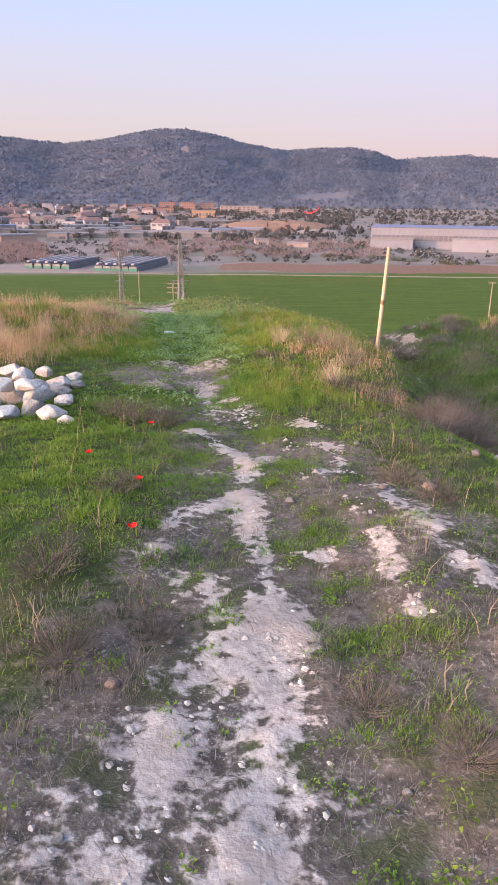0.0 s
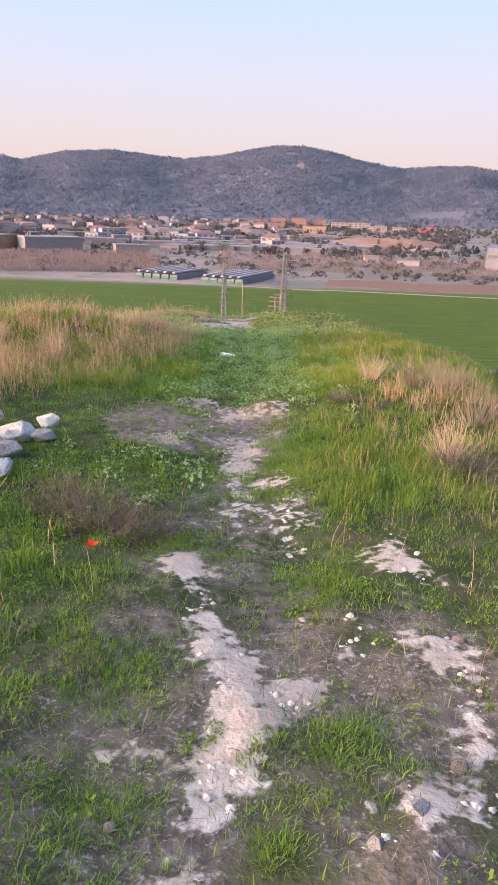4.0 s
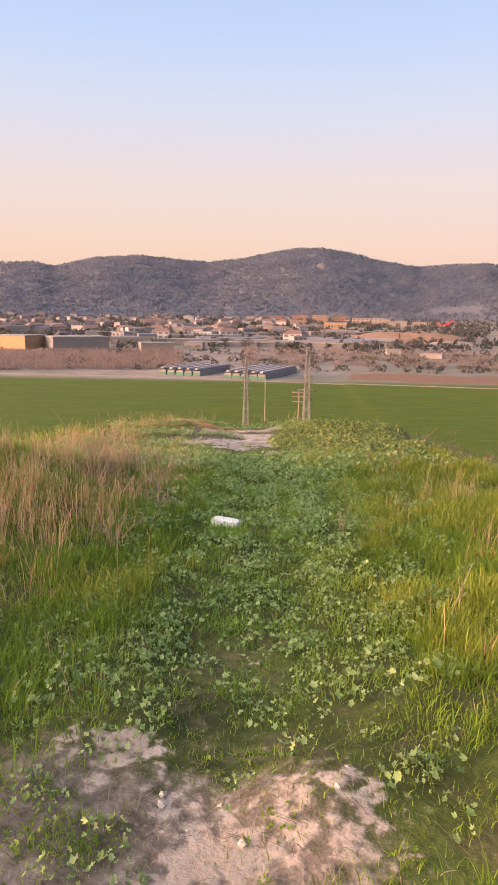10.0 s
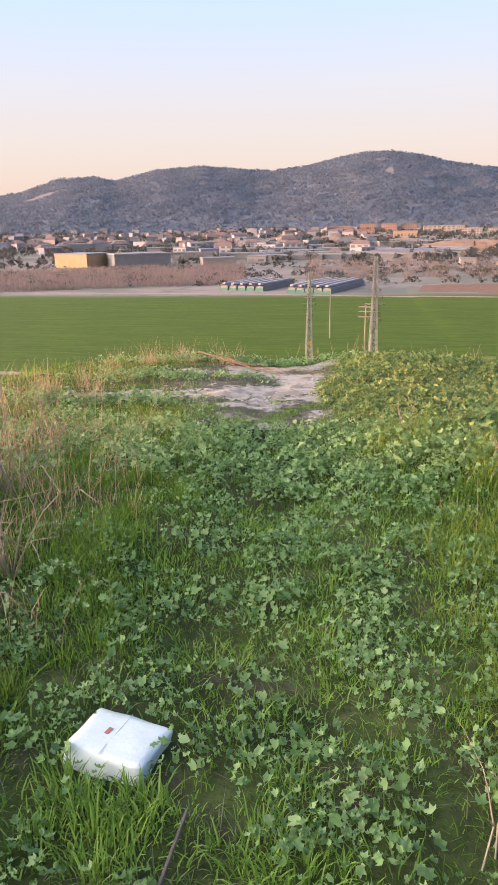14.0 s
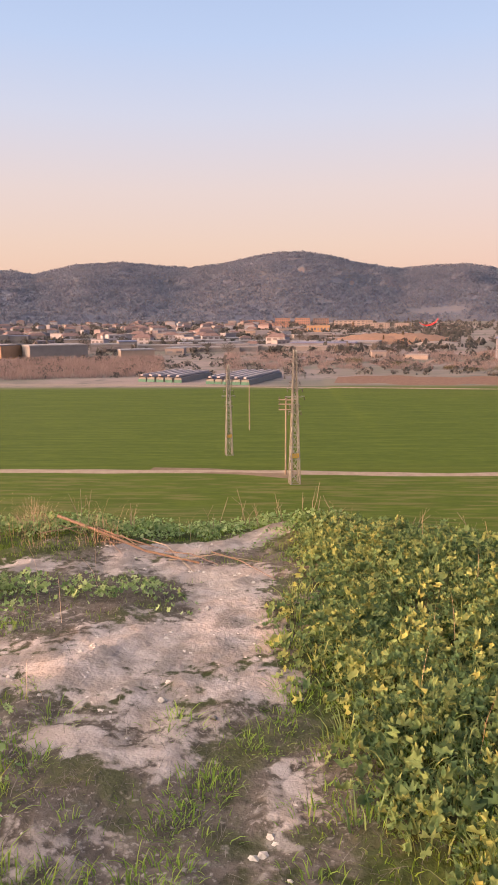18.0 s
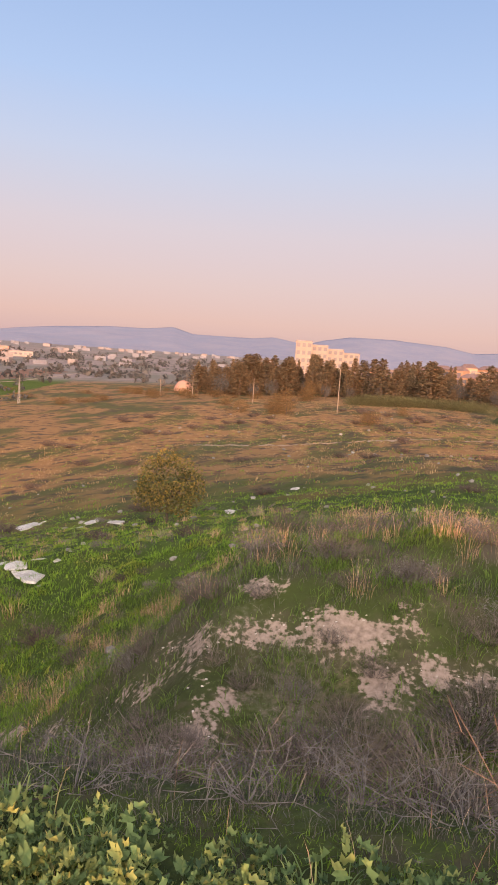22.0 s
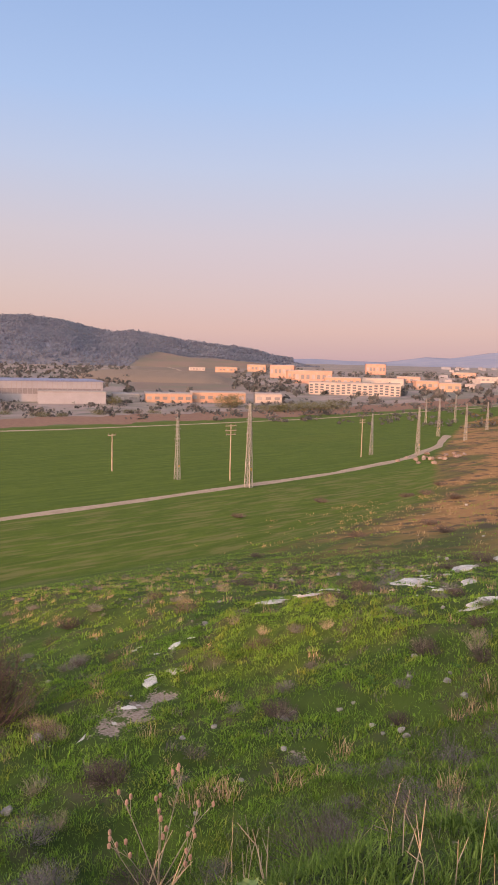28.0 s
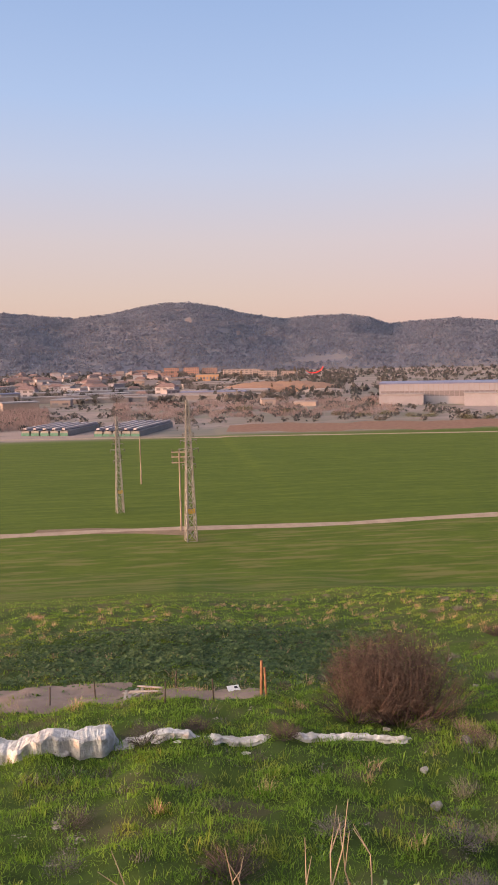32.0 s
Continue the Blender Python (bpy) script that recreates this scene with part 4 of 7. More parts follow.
x2, y2 = sown(rs, 400000, -7, 16, 19.0, 34, lambda x, y: slope_chance(x, y) * (1 - .8 * spur_side(x, y)))
x3, y3 = sown(rs, 170000, -12, 40, 12, 64, slope_chance)
far_off = np.hypot(x3 - .7, y3 - 17.5) > 9.5
x3, y3 = x3[far_off], y3[far_off]
x, y = np.r_[x2, x3], np.r_[y2, y3]
hh = rs.uniform(.04, .13, len(x)) * (.45 + 1.1 * patchy(x, y * 1.4, .9, 93, .5))
ww = np.r_[rs.uniform(.003, .007, len(x2)), rs.uniform(.009, .02, len(x3))]
k = waves(x, y, 2.6, 94) + .6 * waves(x, y, .8, 95)
g, d = k < .40, k > .86
slope_green = blade_paint("slope_green_grass", (.085, .15, .018), (.165, .28, .03), (.28, .385, .058), .45)
stuff("slope_grass", blades(x[g], y[g], hh[g], ww[g], .95, rs), slope_green, "short green grass covering the slope below the ridge", "grass")
lime = ~g & ~d
stuff("slope_yellow_grass", blades(x[lime], y[lime], hh[lime], ww[lime], .9, rs), grass_lime, "yellow-green grass in bands on the slope", "grass")
stuff("slope_straw", blades(x[d], y[d], hh[d] * 1.8, ww[d] * .35, .8, rs), grass_dry, "dry straw in patches on the slope", "dry grass")

# tufts that stand out from the sward on the slope
x, y = sown(rs, 15000, -8, 32, 19.8, 58, lambda x, y: slope_chance(x, y) * patchy(x, y, 3, 101, .5))
third = np.arange(len(x)) % 4
stuff("green_tussocks", tufts(rs, x[third < 2], y[third < 2], 34, .26, .05, .10 + .13 * patchy(x[third < 2], y[third < 2], 1.1, 133, .45), .0035, .008, 1.0), slope_green, "soft green tussocks on the slope", "grass")
stuff("yellow_tussocks", tufts(rs, x[third == 2], y[third == 2], 30, .2, .05, .17, .004, .010, 1.0), grass_lime, "soft yellow-green tussocks on the slope", "grass")
x, y = x[third == 3], y[third == 3]
dry = patchy(x, y, 4, 131, .4) + .5 * smooth(y, 40, 52) > .45
stuff("straw_tussocks", tufts(rs, x[dry], y[dry], 40, .16, .08, .30, .002, .005, .8), grass_dry, "dry straw tussocks on the slope", "dry grass")
stuff("dead_tussocks", tufts(rs, x[~dry], y[~dry], 44, .17, .05, .22, .002, .005, 1.0, 1.4), thatch_mat, "low grey dead tussocks on the slope", "dead grass")

# the eroded spur: green tufts, dead grey tufts and a thin sward between the bare marl
# darker than the ridge grass: the ridge's shade is put into this green
spur_green = blade_paint("shaded_spur_grass", (.055, .088, .016), (.10, .165, .026), (.17, .23, .05))
x, y = sown(rs, 110000, 2.9, 13, 10, 24, lambda x, y: (.3 + slope_chance(x, y)) * (1 - smooth(chalk(x, y), .45, .62)) * patchy(x, y, 1.1, 122, .55))
sward = bent(x, y, rs.uniform(0, 6.283, len(x)), rs.uniform(.03, .12, len(x)), rs.uniform(.0018, .004, len(x)), rs.uniform(.02, .1, len(x)), rs)
x, y = sown(rs, 3600, 2.9, 13, 10, 24, lambda x, y: np.clip(.25 + slope_chance(x, y) * 1.4, 0, 1) * (1 - .75 * smooth(chalk(x, y), .4, .6)) * patchy(x, y, 1.3, 102, .55))
stuff("spur_tussocks", joined(sward, tufts(rs, x, y, 40, .15, .05, .17, .0016, .0036, 1.0, 1.1)), spur_green, "green tussocks on the eroded spur", "grass")
x, y = sown(rs, 3000, 2.6, 13, 10.5, 24, lambda x, y: np.clip(smooth(x, 2.6, 3.4) * (1 - .6 * smooth(chalk(x, y), .45, .62)), 0, 1) * (1 - .55 * spot(x, y, 4.0, 17.4, 1.2, 1.2)) * patchy(x, y, .8, 402, .36))
stuff("spur_dead_tussocks", tufts(rs, x, y, 42, .17, .04, .20, .0010, .0021, 1.2, 1.6), thatch_mat, "grey dead tussocks on the eroded spur", "dead grass")
x, y = sown(rs, 900, 5, 13, 10.5, 22, lambda x, y: smooth(x, 6, 8) * patchy(x, y, 1.6, 403, .35))
stuff("spur_straw", tufts(rs, x, y, 34, .12, .12, .38, .001, .002, .7), grass_dry, "pale straw tufts along the top of the spur", "dry grass")

x, y = sown(rs, 5200, -7, 22, 20.5, 46, lambda x, y: slope_chance(x, y) * smooth(waves(x, y, 2.4, 411) + .4 * waves(x, y, .8, 412), .15, .45))
stuff("clover", rosettes(rs, x, y, 9, .16, .09, .015, .038, .9, .15, .1), blade_paint("clover_leaf", (.035, .072, .016), (.065, .125, .028), (.11, .18, .045), .35, .6), "dark green leafy clover in patches on the slope", "weeds")
x, y = sown(rs, 2600, .4, 4.2, 18.3, 21.6, lambda x, y: (1 - mustard_chance(x, y)) * smooth(y + .5 * x, 18.9, 19.6) * patchy(x, y, .5, 404, .6))
stuff("edge_grass", tufts(rs, x, y, 40, .09, .03, .11, .0014, .003, .95), spur_green, "short dark green grass along the edge of the crest", "grass")
x, y = sown(rs, 60000, -16, -3.2, -4, 22, lambda x, y: np.clip(.5 + .9 * waves(x, y, 1.6, 126), .03, 1))
stuff("west_slope_grass", blades(x, y, rs.uniform(.08, .22, len(x)), rs.uniform(.005, .011, len(x)), .85, rs), grass_green, "rough green grass on the western slope", "grass")
x, y = sown(rs, 12000, 34, 230, -12, 74, lambda x, y: smooth(x, 34, 70) * np.clip(.45 + .9 * waves(x, y, 9, 103), .03, 1))
stuff("plateau_straw", tufts(rs, x, y, 8, .6, .10, .30, .02, .034, 1.0), blade_paint("plateau_straw", (.19, .12, .055), (.30, .195, .095), (.42, .29, .15), .25), "dry straw tussocks over the plateau", "dry grass")
x, y = sown(rs, 6500, 22, 150, -8, 66, lambda x, y: np.clip(.35 - .9 * waves(x, y, 9, 103), .03, 1))
stuff("plateau_grass", tufts(rs, x, y, 8, .5, .08, .24, .012, .026, 1.0), grass_green, "green tussocks over the plateau", "grass")

# pebbles in the chalk
def pebbles(x, y, r, rs):
    n = len(x)
    base = np.array([(1, 0, 0), (0, 1, 0), (-1, 0, 0), (0, -1, 0), (0, 0, 1), (.6, .6, .5), (-.6, .5, .55), (-.5, -.6, .45), (.6, -.6, .5)])
    v = base[None] * rs.uniform(.65, 1.2, (n, 9, 3)) * r[:, None, None] * np.array([1, 1, .8])
    v = v + np.stack([x, y, land(x, y) + .3 * r - .004], -1)[:, None]
    f = np.array([(0, 5, 4), (5, 1, 4), (1, 6, 4), (6, 2, 4), (2, 7, 4), (7, 3, 4), (3, 8, 4), (8, 0, 4), (0, 1, 5), (1, 2, 6), (2, 3, 7), (3, 0, 8)])
    f = f[None] + (np.arange(n) * 9)[:, None, None]
    return v.reshape(-1, 3), f.reshape(-1, 3)


x, y = sown(rs, 330000, -2.0, 2.2, .6, 19.4, lambda x, y: np.clip(1.3 * (chalk(x, y) - .38) + .10 * bare(x, y) * smooth(-y, -7, -5), 0, 1) * np.where(y > 15, .35, 1) * patchy(x, y, .3, 408, .6))
far_x, far_y = sown(rs, 7000, 4, 8, 14.5, 20, lambda x, y: np.clip(1.3 * (chalk(x, y) - .38), 0, 1))
x, y = np.r_[x, far_x], np.r_[y, far_y]
chalk_stone = plain("chalk_rubble", (.43, .38, .335), .95, .3, .08)
stuff("chalk_rubble", pebbles(x, y, .0022 + .016 * rs.uniform(0, 1, len(x)) ** 4, rs), chalk_stone, "crumbled white chalk rubble on the path", "rubble", False)


# ---- stones ----
def stone_mesh(name, seed, flat=.75, mat=None):
    """An angular broken stone with slightly worn edges."""
    bm = bmesh.new()
    r_ = random.Random(seed * 13 + 1)
    for k in range(17):
        v = Vector((r_.gauss(0, 1), r_.gauss(0, 1), r_.gauss(0, 1))).normalized() * r_.uniform(.82, 1.08)
        bm.verts.new((v.x, v.y, v.z * flat))
    bmesh.ops.convex_hull(bm, input=bm.verts[:])
    bmesh.ops.delete(bm, geom=[v for v in bm.verts if not v.link_faces], context="VERTS")
    bmesh.ops.bevel(bm, geom=bm.edges[:], offset=.09, segments=2, affect="EDGES", clamp_overlap=True)
    me = bpy.data.meshes.new(name)
    bm.to_mesh(me)
    bm.free()
    me.materials.append(mat)
    return me


def stone_paint(name, c, dark):
    p = Paint(name, .95)
    n = p.math("ADD", p.math("MULTIPLY", p.noise(.12, 5, local=True), .5), p.math("MULTIPLY", p.noise(.6, 4), .5))
    p.color(p.mix(p.step(n, .42, .62), dark, c))
    p.bump(p.noise(.05, 5), .02)
    return p.mat


white_stone = stone_paint("limestone", (.60, .555, .515), (.36, .33, .30))
grey_stone = stone_paint("weathered_limestone", (.33, .30, .27), (.16, .148, .136))
STONES = [stone_mesh("stone", k, .75, white_stone) for k in range(5)]
PINK = [stone_mesh("stone", k + 15, .7, stone_paint("pinkish_rock", (.24, .18, .155), (.14, .105, .09)) if k == 0 else bpy.data.materials["pinkish_rock"]) for k in range(3)]
GREY = [stone_mesh("stone", k + 9, .65, grey_stone) for k in range(4)]


def plate_mesh(seed):
    """A flat broken slab with a chipped outline."""
    bm = bmesh.new()
    r_ = random.Random(seed + 70)
    n = 11
    rim = [(1 + r_.uniform(-.32, .12), 6.2832 * (k + r_.uniform(-.3, .3)) / n) for k in range(n)]
    rings = []
    for z, s in ((-.22, 1.05), (.06, 1.0), (.13, .9)):
        rings.append([bm.verts.new((r * s * math.cos(a), r * s * math.sin(a), z + r_.uniform(-.02, .02) + .05 * math.cos(a + seed))) for r, a in rim])
    for r0, r1 in zip(rings, rings[1:]):
        for j in range(n):
            bm.faces.new((r0[j], r0[(j + 1) % n], r1[(j + 1) % n], r1[j]))
    mid = bm.verts.new((.05, .02, .15))
    for j in range(n):
        bm.faces.new((rings[-1][j], rings[-1][(j + 1) % n], mid))
    me = bpy.data.meshes.new("limestone_slab")
    bm.to_mesh(me)
    bm.free()
    me.materials.append(white_stone)
    return me


PLATES = [plate_mesh(k) for k in range(4)]


def stone(me, x, y, size, yaw, label, group, sink=.3, name="stone", stretch=(1, 1, 1), z=None, lean=False):
    ob = new(name, me)
    ob.location = (x, y, (tops(x, y) if z is None else z) + size * stretch[2] * (.7 - sink) * .75)
    ob.rotation_euler = (0, 0, yaw)
    if lean:
        up = Vector((tops(x - .5, y) - tops(x + .5, y), tops(x, y - .5) - tops(x, y + .5), 1)).normalized()
        ob.rotation_euler = (up.to_track_quat("Z", "Y").to_matrix() @ Euler((0, 0, yaw)).to_matrix()).to_euler()
    ob.scale = [size * s for s in stretch]
    return tagged(ob, label, "stone", group)


rnd = random.Random(5)
# the cairn of boulders beside the path
PILE = ((-1.08, 6.28, .13), (-1.3, 6.45, .14), (-1.5, 6.3, .12), (-1.72, 6.55, .15), (-1.28, 6.85, .16), (-1.55, 6.9, .15), (-1.02, 6.72, .10), (-1.12, 7.1, .11), (-1.4, 7.25, .13), (-1.75, 7.2, .15), (-1.2, 7.55, .13), (-.98, 7.5, .08), (-1.05, 7.85, .09), (-1.6, 7.6, .13), (-.93, 6.05, .07), (-1.9, 6.9, .14))
for k, (x, y, s) in enumerate(PILE):
    stone(GREY[k % 4] if k % 2 else STONES[k % 5], x, y, s, rnd.uniform(0, 6), "pale limestone boulder in a heap on the grass", "heap of boulders", .3, "boulder", (1.35, 1.1, 1.1))
for k, (x, y, s) in enumerate(((-1.36, 6.66, .12), (-1.6, 6.72, .12), (-1.48, 7.06, .12), (-1.66, 7.38, .11), (-1.3, 7.38, .1))):
    stone(STONES[(k + 2) % 5], x, y, s, rnd.uniform(0, 6), "pale limestone boulder resting on top of a heap", "heap of boulders", .1, "boulder", (1.3, 1.1, 1.05), tops(x, y) + .15)
# single stones on the path
SINGLE = ((.69, 3.63, .045), (.58, 4.53, .035), (.97, 4.12, .06), (1.12, 4.3, .05), (.86, 4.02, .04), (1.3, 3.75, .06), (1.05, 3.3, .035), (.88, 2.3, .03), (1.2, 2.5, .035), (-.25, 1.9, .05), (.75, 5.15, .03), (1.56, 3.66, .09), (.62, 1.35, .03), (.95, 1.2, .04), (-.35, 1.25, .035), (.25, 4.05, .03), (1.45, 4.9, .05), (-.31, 17.57, .025), (.05, 16.2, .03), (.3, 15.35, .03), (-.4, 10.0, .035), (-.33, 9.9, .03), (.15, 9.7, .025), (2.18, 4.38, .09), (2.45, 4.5, .08), (.2, 3.0, .03), (-.05, 2.2, .028), (1.3, 5.0, .045), (.55, 5.9, .03))
for k, (x, y, s) in enumerate(SINGLE):
    stone((PINK if k % 2 else GREY)[k % 3] if k else GREY[1], x, y, s * (.9 if k == 0 else .62), rnd.uniform(0, 6), "rounded pale stone lying on the chalk path" if k == 0 else "pale limestone stone half sunk in bare soil", "loose stones", .25)

# ---- limestone outcrops and stones on the slope ----
OUTCROP = ((-3.4, 30.1, .9, .5), (-2.5, 30.1, .8, .48), (-1.7, 30.2, .7, .42), (-.95, 30.4, .5, .34), (-.4, 30.33, .45, .22), (.15, 30.3, .5, .2), (.7, 30.28, .45, .22), (1.25, 30.25, .5, .18), (1.8, 30.22, .5, .2), (2.35, 30.22, .45, .17), (2.9, 30.25, .5, .17), (3.4, 30.2, .5, .17), (3.95, 30.05, .45, .18), (4.4, 29.85, .4, .16))
def ledge_mesh(x0, x1, steps, seed):
    """A long flat bed of limestone with a broken front edge, thick at one end and thin at the other."""
    u = np.linspace(x0, x1, steps)
    line = ip(u, [o[0] for o in OUTCROP], [o[1] for o in OUTCROP])
    high = ip(u, (-4.2, -1.0, -.8, 0, 4.6), (.44, .40, .15, .11, .10)) * (1 + .07 * waves(u, 0 * u, .8, seed) + .05 * waves(u, 0 * u, .25, seed + 1))
    ends = smooth(u - x0, 0, .25) * smooth(x1 - u, 0, .25)
    deep = ip(u, (-4.2, -1.1, -.7, 4.6), (1.1, .9, .36, .3)) * (1 + .4 * waves(u, 0 * u, .4, seed + 2)) * (.3 + .7 * ends)
    rows = []
    crack = 1 - .5 * smooth(u, -1.2, -.6) * np.clip(waves(u, 0 * u, .5, seed + 6) * 4 - 1.6, 0, 1)
    for side, up in ((-1.0, -.3), (-1.03, .3), (-.98, .62), (-1.0, .9), (-.9, 1.0), (-.5, .97), (-.1, .9), (.3, .72), (.7, .5), (1.0, -.3)):
        jag = .05 * waves(u, 0 * u + side, .7, seed + 3) + .03 * waves(u, 0 * u + side, .2, seed + 4) + .012 * waves(u, 0 * u + 3 * side, .07, seed + 8)
        y = line + side * deep * .5 + jag
        rows.append(np.stack([u, y, land(u, line) + np.where(up < 0, -.12, high * crack * up * ends + .018 * waves(u, y, .2, seed + 5) + .01 * waves(u, y, .06, seed + 9))], -1))
    me = grid_mesh("limestone_ledge", np.concatenate(rows), lattice(10, steps)[:, ::-1], white_stone, False)
    return me


for k, (x0, x1) in enumerate(((-6.2, -.85), (-.95, .62), (.7, 2.05), (2.3, 4.65))):
    tagged(new("limestone_ledge", ledge_mesh(x0, x1, int(40 * (x1 - x0)), 130 + 7 * k)), "white limestone ledge showing through the grass", "stone", "limestone ledge")
for k in range(16):
    x = rnd.uniform(-3.5, 4.6)
    y = float(ip(x, [o[0] for o in OUTCROP], [o[1] for o in OUTCROP])) - rnd.uniform(.1, .5)
    stone(PLATES[k % 4], x, y, rnd.uniform(.05, .14), rnd.uniform(0, 3), "broken piece of white limestone along the ledge", "limestone ledge", .4, "limestone_slab", (1.5, .8, .8))
SLABS = ((15.9, 26.1, .9, .5), (14.9, 24.6, .9, .4), (15.4, 25.2, .5, .3), (20.0, 31.2, 1.0, .5), (21.3, 32.4, 1.1, .5), (23.6, 33.4, 1.0, .45), (26.6, 34.4, 1.1, .5), (29.5, 35.2, 1.0, .5), (33.5, 31.6, 1.3, .6), (32.0, 29.5, .9, .5), (35.3, 36.2, 1.6, .8), (15.2, 33.2, .7, .4), (16.2, 32.5, .7, .35), (17.8, 33.1, .6, .4), (8.86, 30.65, .6, .2), (7.6, 29.5, .3, .15), (8.9, 30.7, .6, .25), (9.9, 33.5, .5, .3), (11.0, 32.7, .6, .2), (18.6, 29.0, .7, .3), (21.0, 29.8, .6, .3), (27.1, 10.4, .5, .42), (31.6, 23.7, .7, .4), (40.5, 22, .6, .35), (6.3, 28.9, .5, .12))
for k, (x, y, w, d) in enumerate(SLABS):
    for j in range(3):
        stone(PLATES[(k + j) % 4], x + w * rnd.choice((-1.3, -1.0, 1.0, 1.4)), y + d * rnd.uniform(-1.6, 1.6), w * rnd.uniform(.10, .22), rnd.uniform(0, 3), "small flat piece of white limestone in the grass", "limestone slabs", .5, "limestone_slab", (1.3, .7, .3), None, True)
    stone(PLATES[k % 4], x, y, w * (.6 if 14 < x < 30 else .46), .33 + .22 * math.sin(k * 1.7), "flat white limestone slab set in the grass", "limestone slabs", .45, "limestone_slab", (1.45, d / w * 1.5, .3), None, True)
for k in range(120):
    x, y = rnd.uniform(4, 40), rnd.uniform(12, 44)
    if (y < 19 and x < 9) or waves(np.array(x), np.array(y), 6, 97) < -.2:
        continue
    s = rnd.uniform(.04, .12) * (1 + x / 50)
    stone(GREY[k % 4], x, y, s, rnd.uniform(0, 6), "weathered grey stone lying in the grass of the slope", "stones on the slope", .35)
for k, (x, y, s) in enumerate(((9.9, 24.21, .12), (9.84, 24.82, .1), (10.1, 25.82, .1), (10.35, 25.7, .07), (9.73, 26.7, .11), (9.3, 26.5, .16), (11.45, 25.21, .13), (11.73, 24.54, .12), (11.9, 24.6, .08), (7.5, 27.4, .1), (10.0, 24.5, .06), (9.6, 24.4, .07), (6.9, 25.0, .08), (8.1, 25.3, .09))):
    stone(GREY[k % 4], x, y, s * .75, k * 1.3, "weathered grey stone lying in the grass of the slope", "stones on the slope", .35)
for k in range(84):
    x, y = rnd.uniform(40, 190), rnd.uniform(-4, 62)
    wall = k % 3 == 0
    if wall:
        x = rnd.uniform(56, 130)
        y = ip(x, (56, 76, 98, 130), (4, 17, 42, 60)) + rnd.uniform(-1.5, 1.5)
    s = rnd.uniform(.08, .26) * (.7 + x / 150)
    stone(GREY[k % 4], x, y, s, rnd.uniform(0, 6), "pale field stone on the dry plateau", "stones on the plateau", .35, "field_stone")
for k in range(26):
    x, y = 114 + rnd.gauss(0, 5), 95 + rnd.gauss(0, 2.5)
    stone(PINK[k % 3], x, y, rnd.uniform(.3, .8), rnd.uniform(0, 6), "pinkish boulder in a heap above the track", "boulders above the track", .3, "boulder")


# ---- shrubs and stalks ----
def twigs(bm, rs_, base, height, spread, count, thick, forks=3, droop=.1):
    """Thin stems that rise from one base, fan out and fork."""
    for _ in range(count):
        a, out = rs_.uniform(0, 6.283), spread * math.sqrt(rs_.uniform(.02, 1))
        h = height * rs_.uniform(.55, 1) * (1 - .45 * (out / spread) ** 2)
        p0 = Vector(base) + Vector((math.cos(a), math.sin(a), 0)) * out * .25
        p1 = Vector(base) + Vector((math.cos(a) * out * .7, math.sin(a) * out * .7, h * .6))
        p2 = Vector(base) + Vector((math.cos(a + .2) * out, math.sin(a + .2) * out, h))
        rod(bm, p0, p1, thick, thick * .8, 3)
        rod(bm, p1, p2, thick * .8, thick * .4, 3)
        for _ in range(forks):
            q = p1.lerp(p2, rs_.uniform(.0, .9))
            e = q + Vector((rs_.gauss(0, 1), rs_.gauss(0, 1), rs_.uniform(.1 - droop, 1.2))).normalized() * h * rs_.uniform(.15, .35)
            rod(bm, q, e, thick * .5, thick * .25, 3)


def twig_paint(name, lo, hi):
    p = Paint(name, .9)
    p.color(p.ramp(p.math("ADD", p.math("MULTIPLY", p.place.outputs["Random Per Island"], .7), p.math("MULTIPLY", p.noise(.3), .3)), (.1, lo), (.9, hi)))
    return p.mat


twig_grey = twig_paint("grey_dead_twigs", (.062, .05, .043), (.18, .148, .128))
twig_brown = twig_paint("reddish_brown_twigs", (.042, .033, .03), (.14, .102, .088))
thorn_twig = twig_paint("dark_thorn_twigs", (.028, .022, .02), (.105, .076, .063))
stalk_pale = twig_paint("bleached_stalks", (.2, .155, .11), (.37, .295, .215))
bark = plain("rough_bark", (.085, .065, .05), .95, .35, .15, .01)


def bush_mesh(seed, height, spread, count, thick, mat, forks=3):
    bm = bmesh.new()
    twigs(bm, random.Random(seed), (0, 0, -.04), height, spread, count, thick, forks)
    me = bpy.data.meshes.new("dry_bush")
    bm.to_mesh(me)
    bm.free()
    me.materials.append(mat)
    return me


GREY_BUSH = [bush_mesh(k, .36, .40, 150, .0019, twig_grey, 4) for k in range(3)]
BROWN_BUSH = [bush_mesh(k + 5, .55, .55, 170, .004, twig_brown, 4) for k in range(3)]
STRAW_BUSH = [bush_mesh(k + 8, .5, .3, 100, .0018, stalk_pale, 1) for k in range(3)]


def bush(me, x, y, s, label, group, name="dry_bush", tall=1.0):
    ob = new(name, me)
    ob.matrix_world = pose(x, y, tops(x, y), 0, 0, rnd.uniform(0, 360)) @ Matrix.Diagonal((s, s, s * tall, 1))
    return tagged(ob, label, "shrub", group)


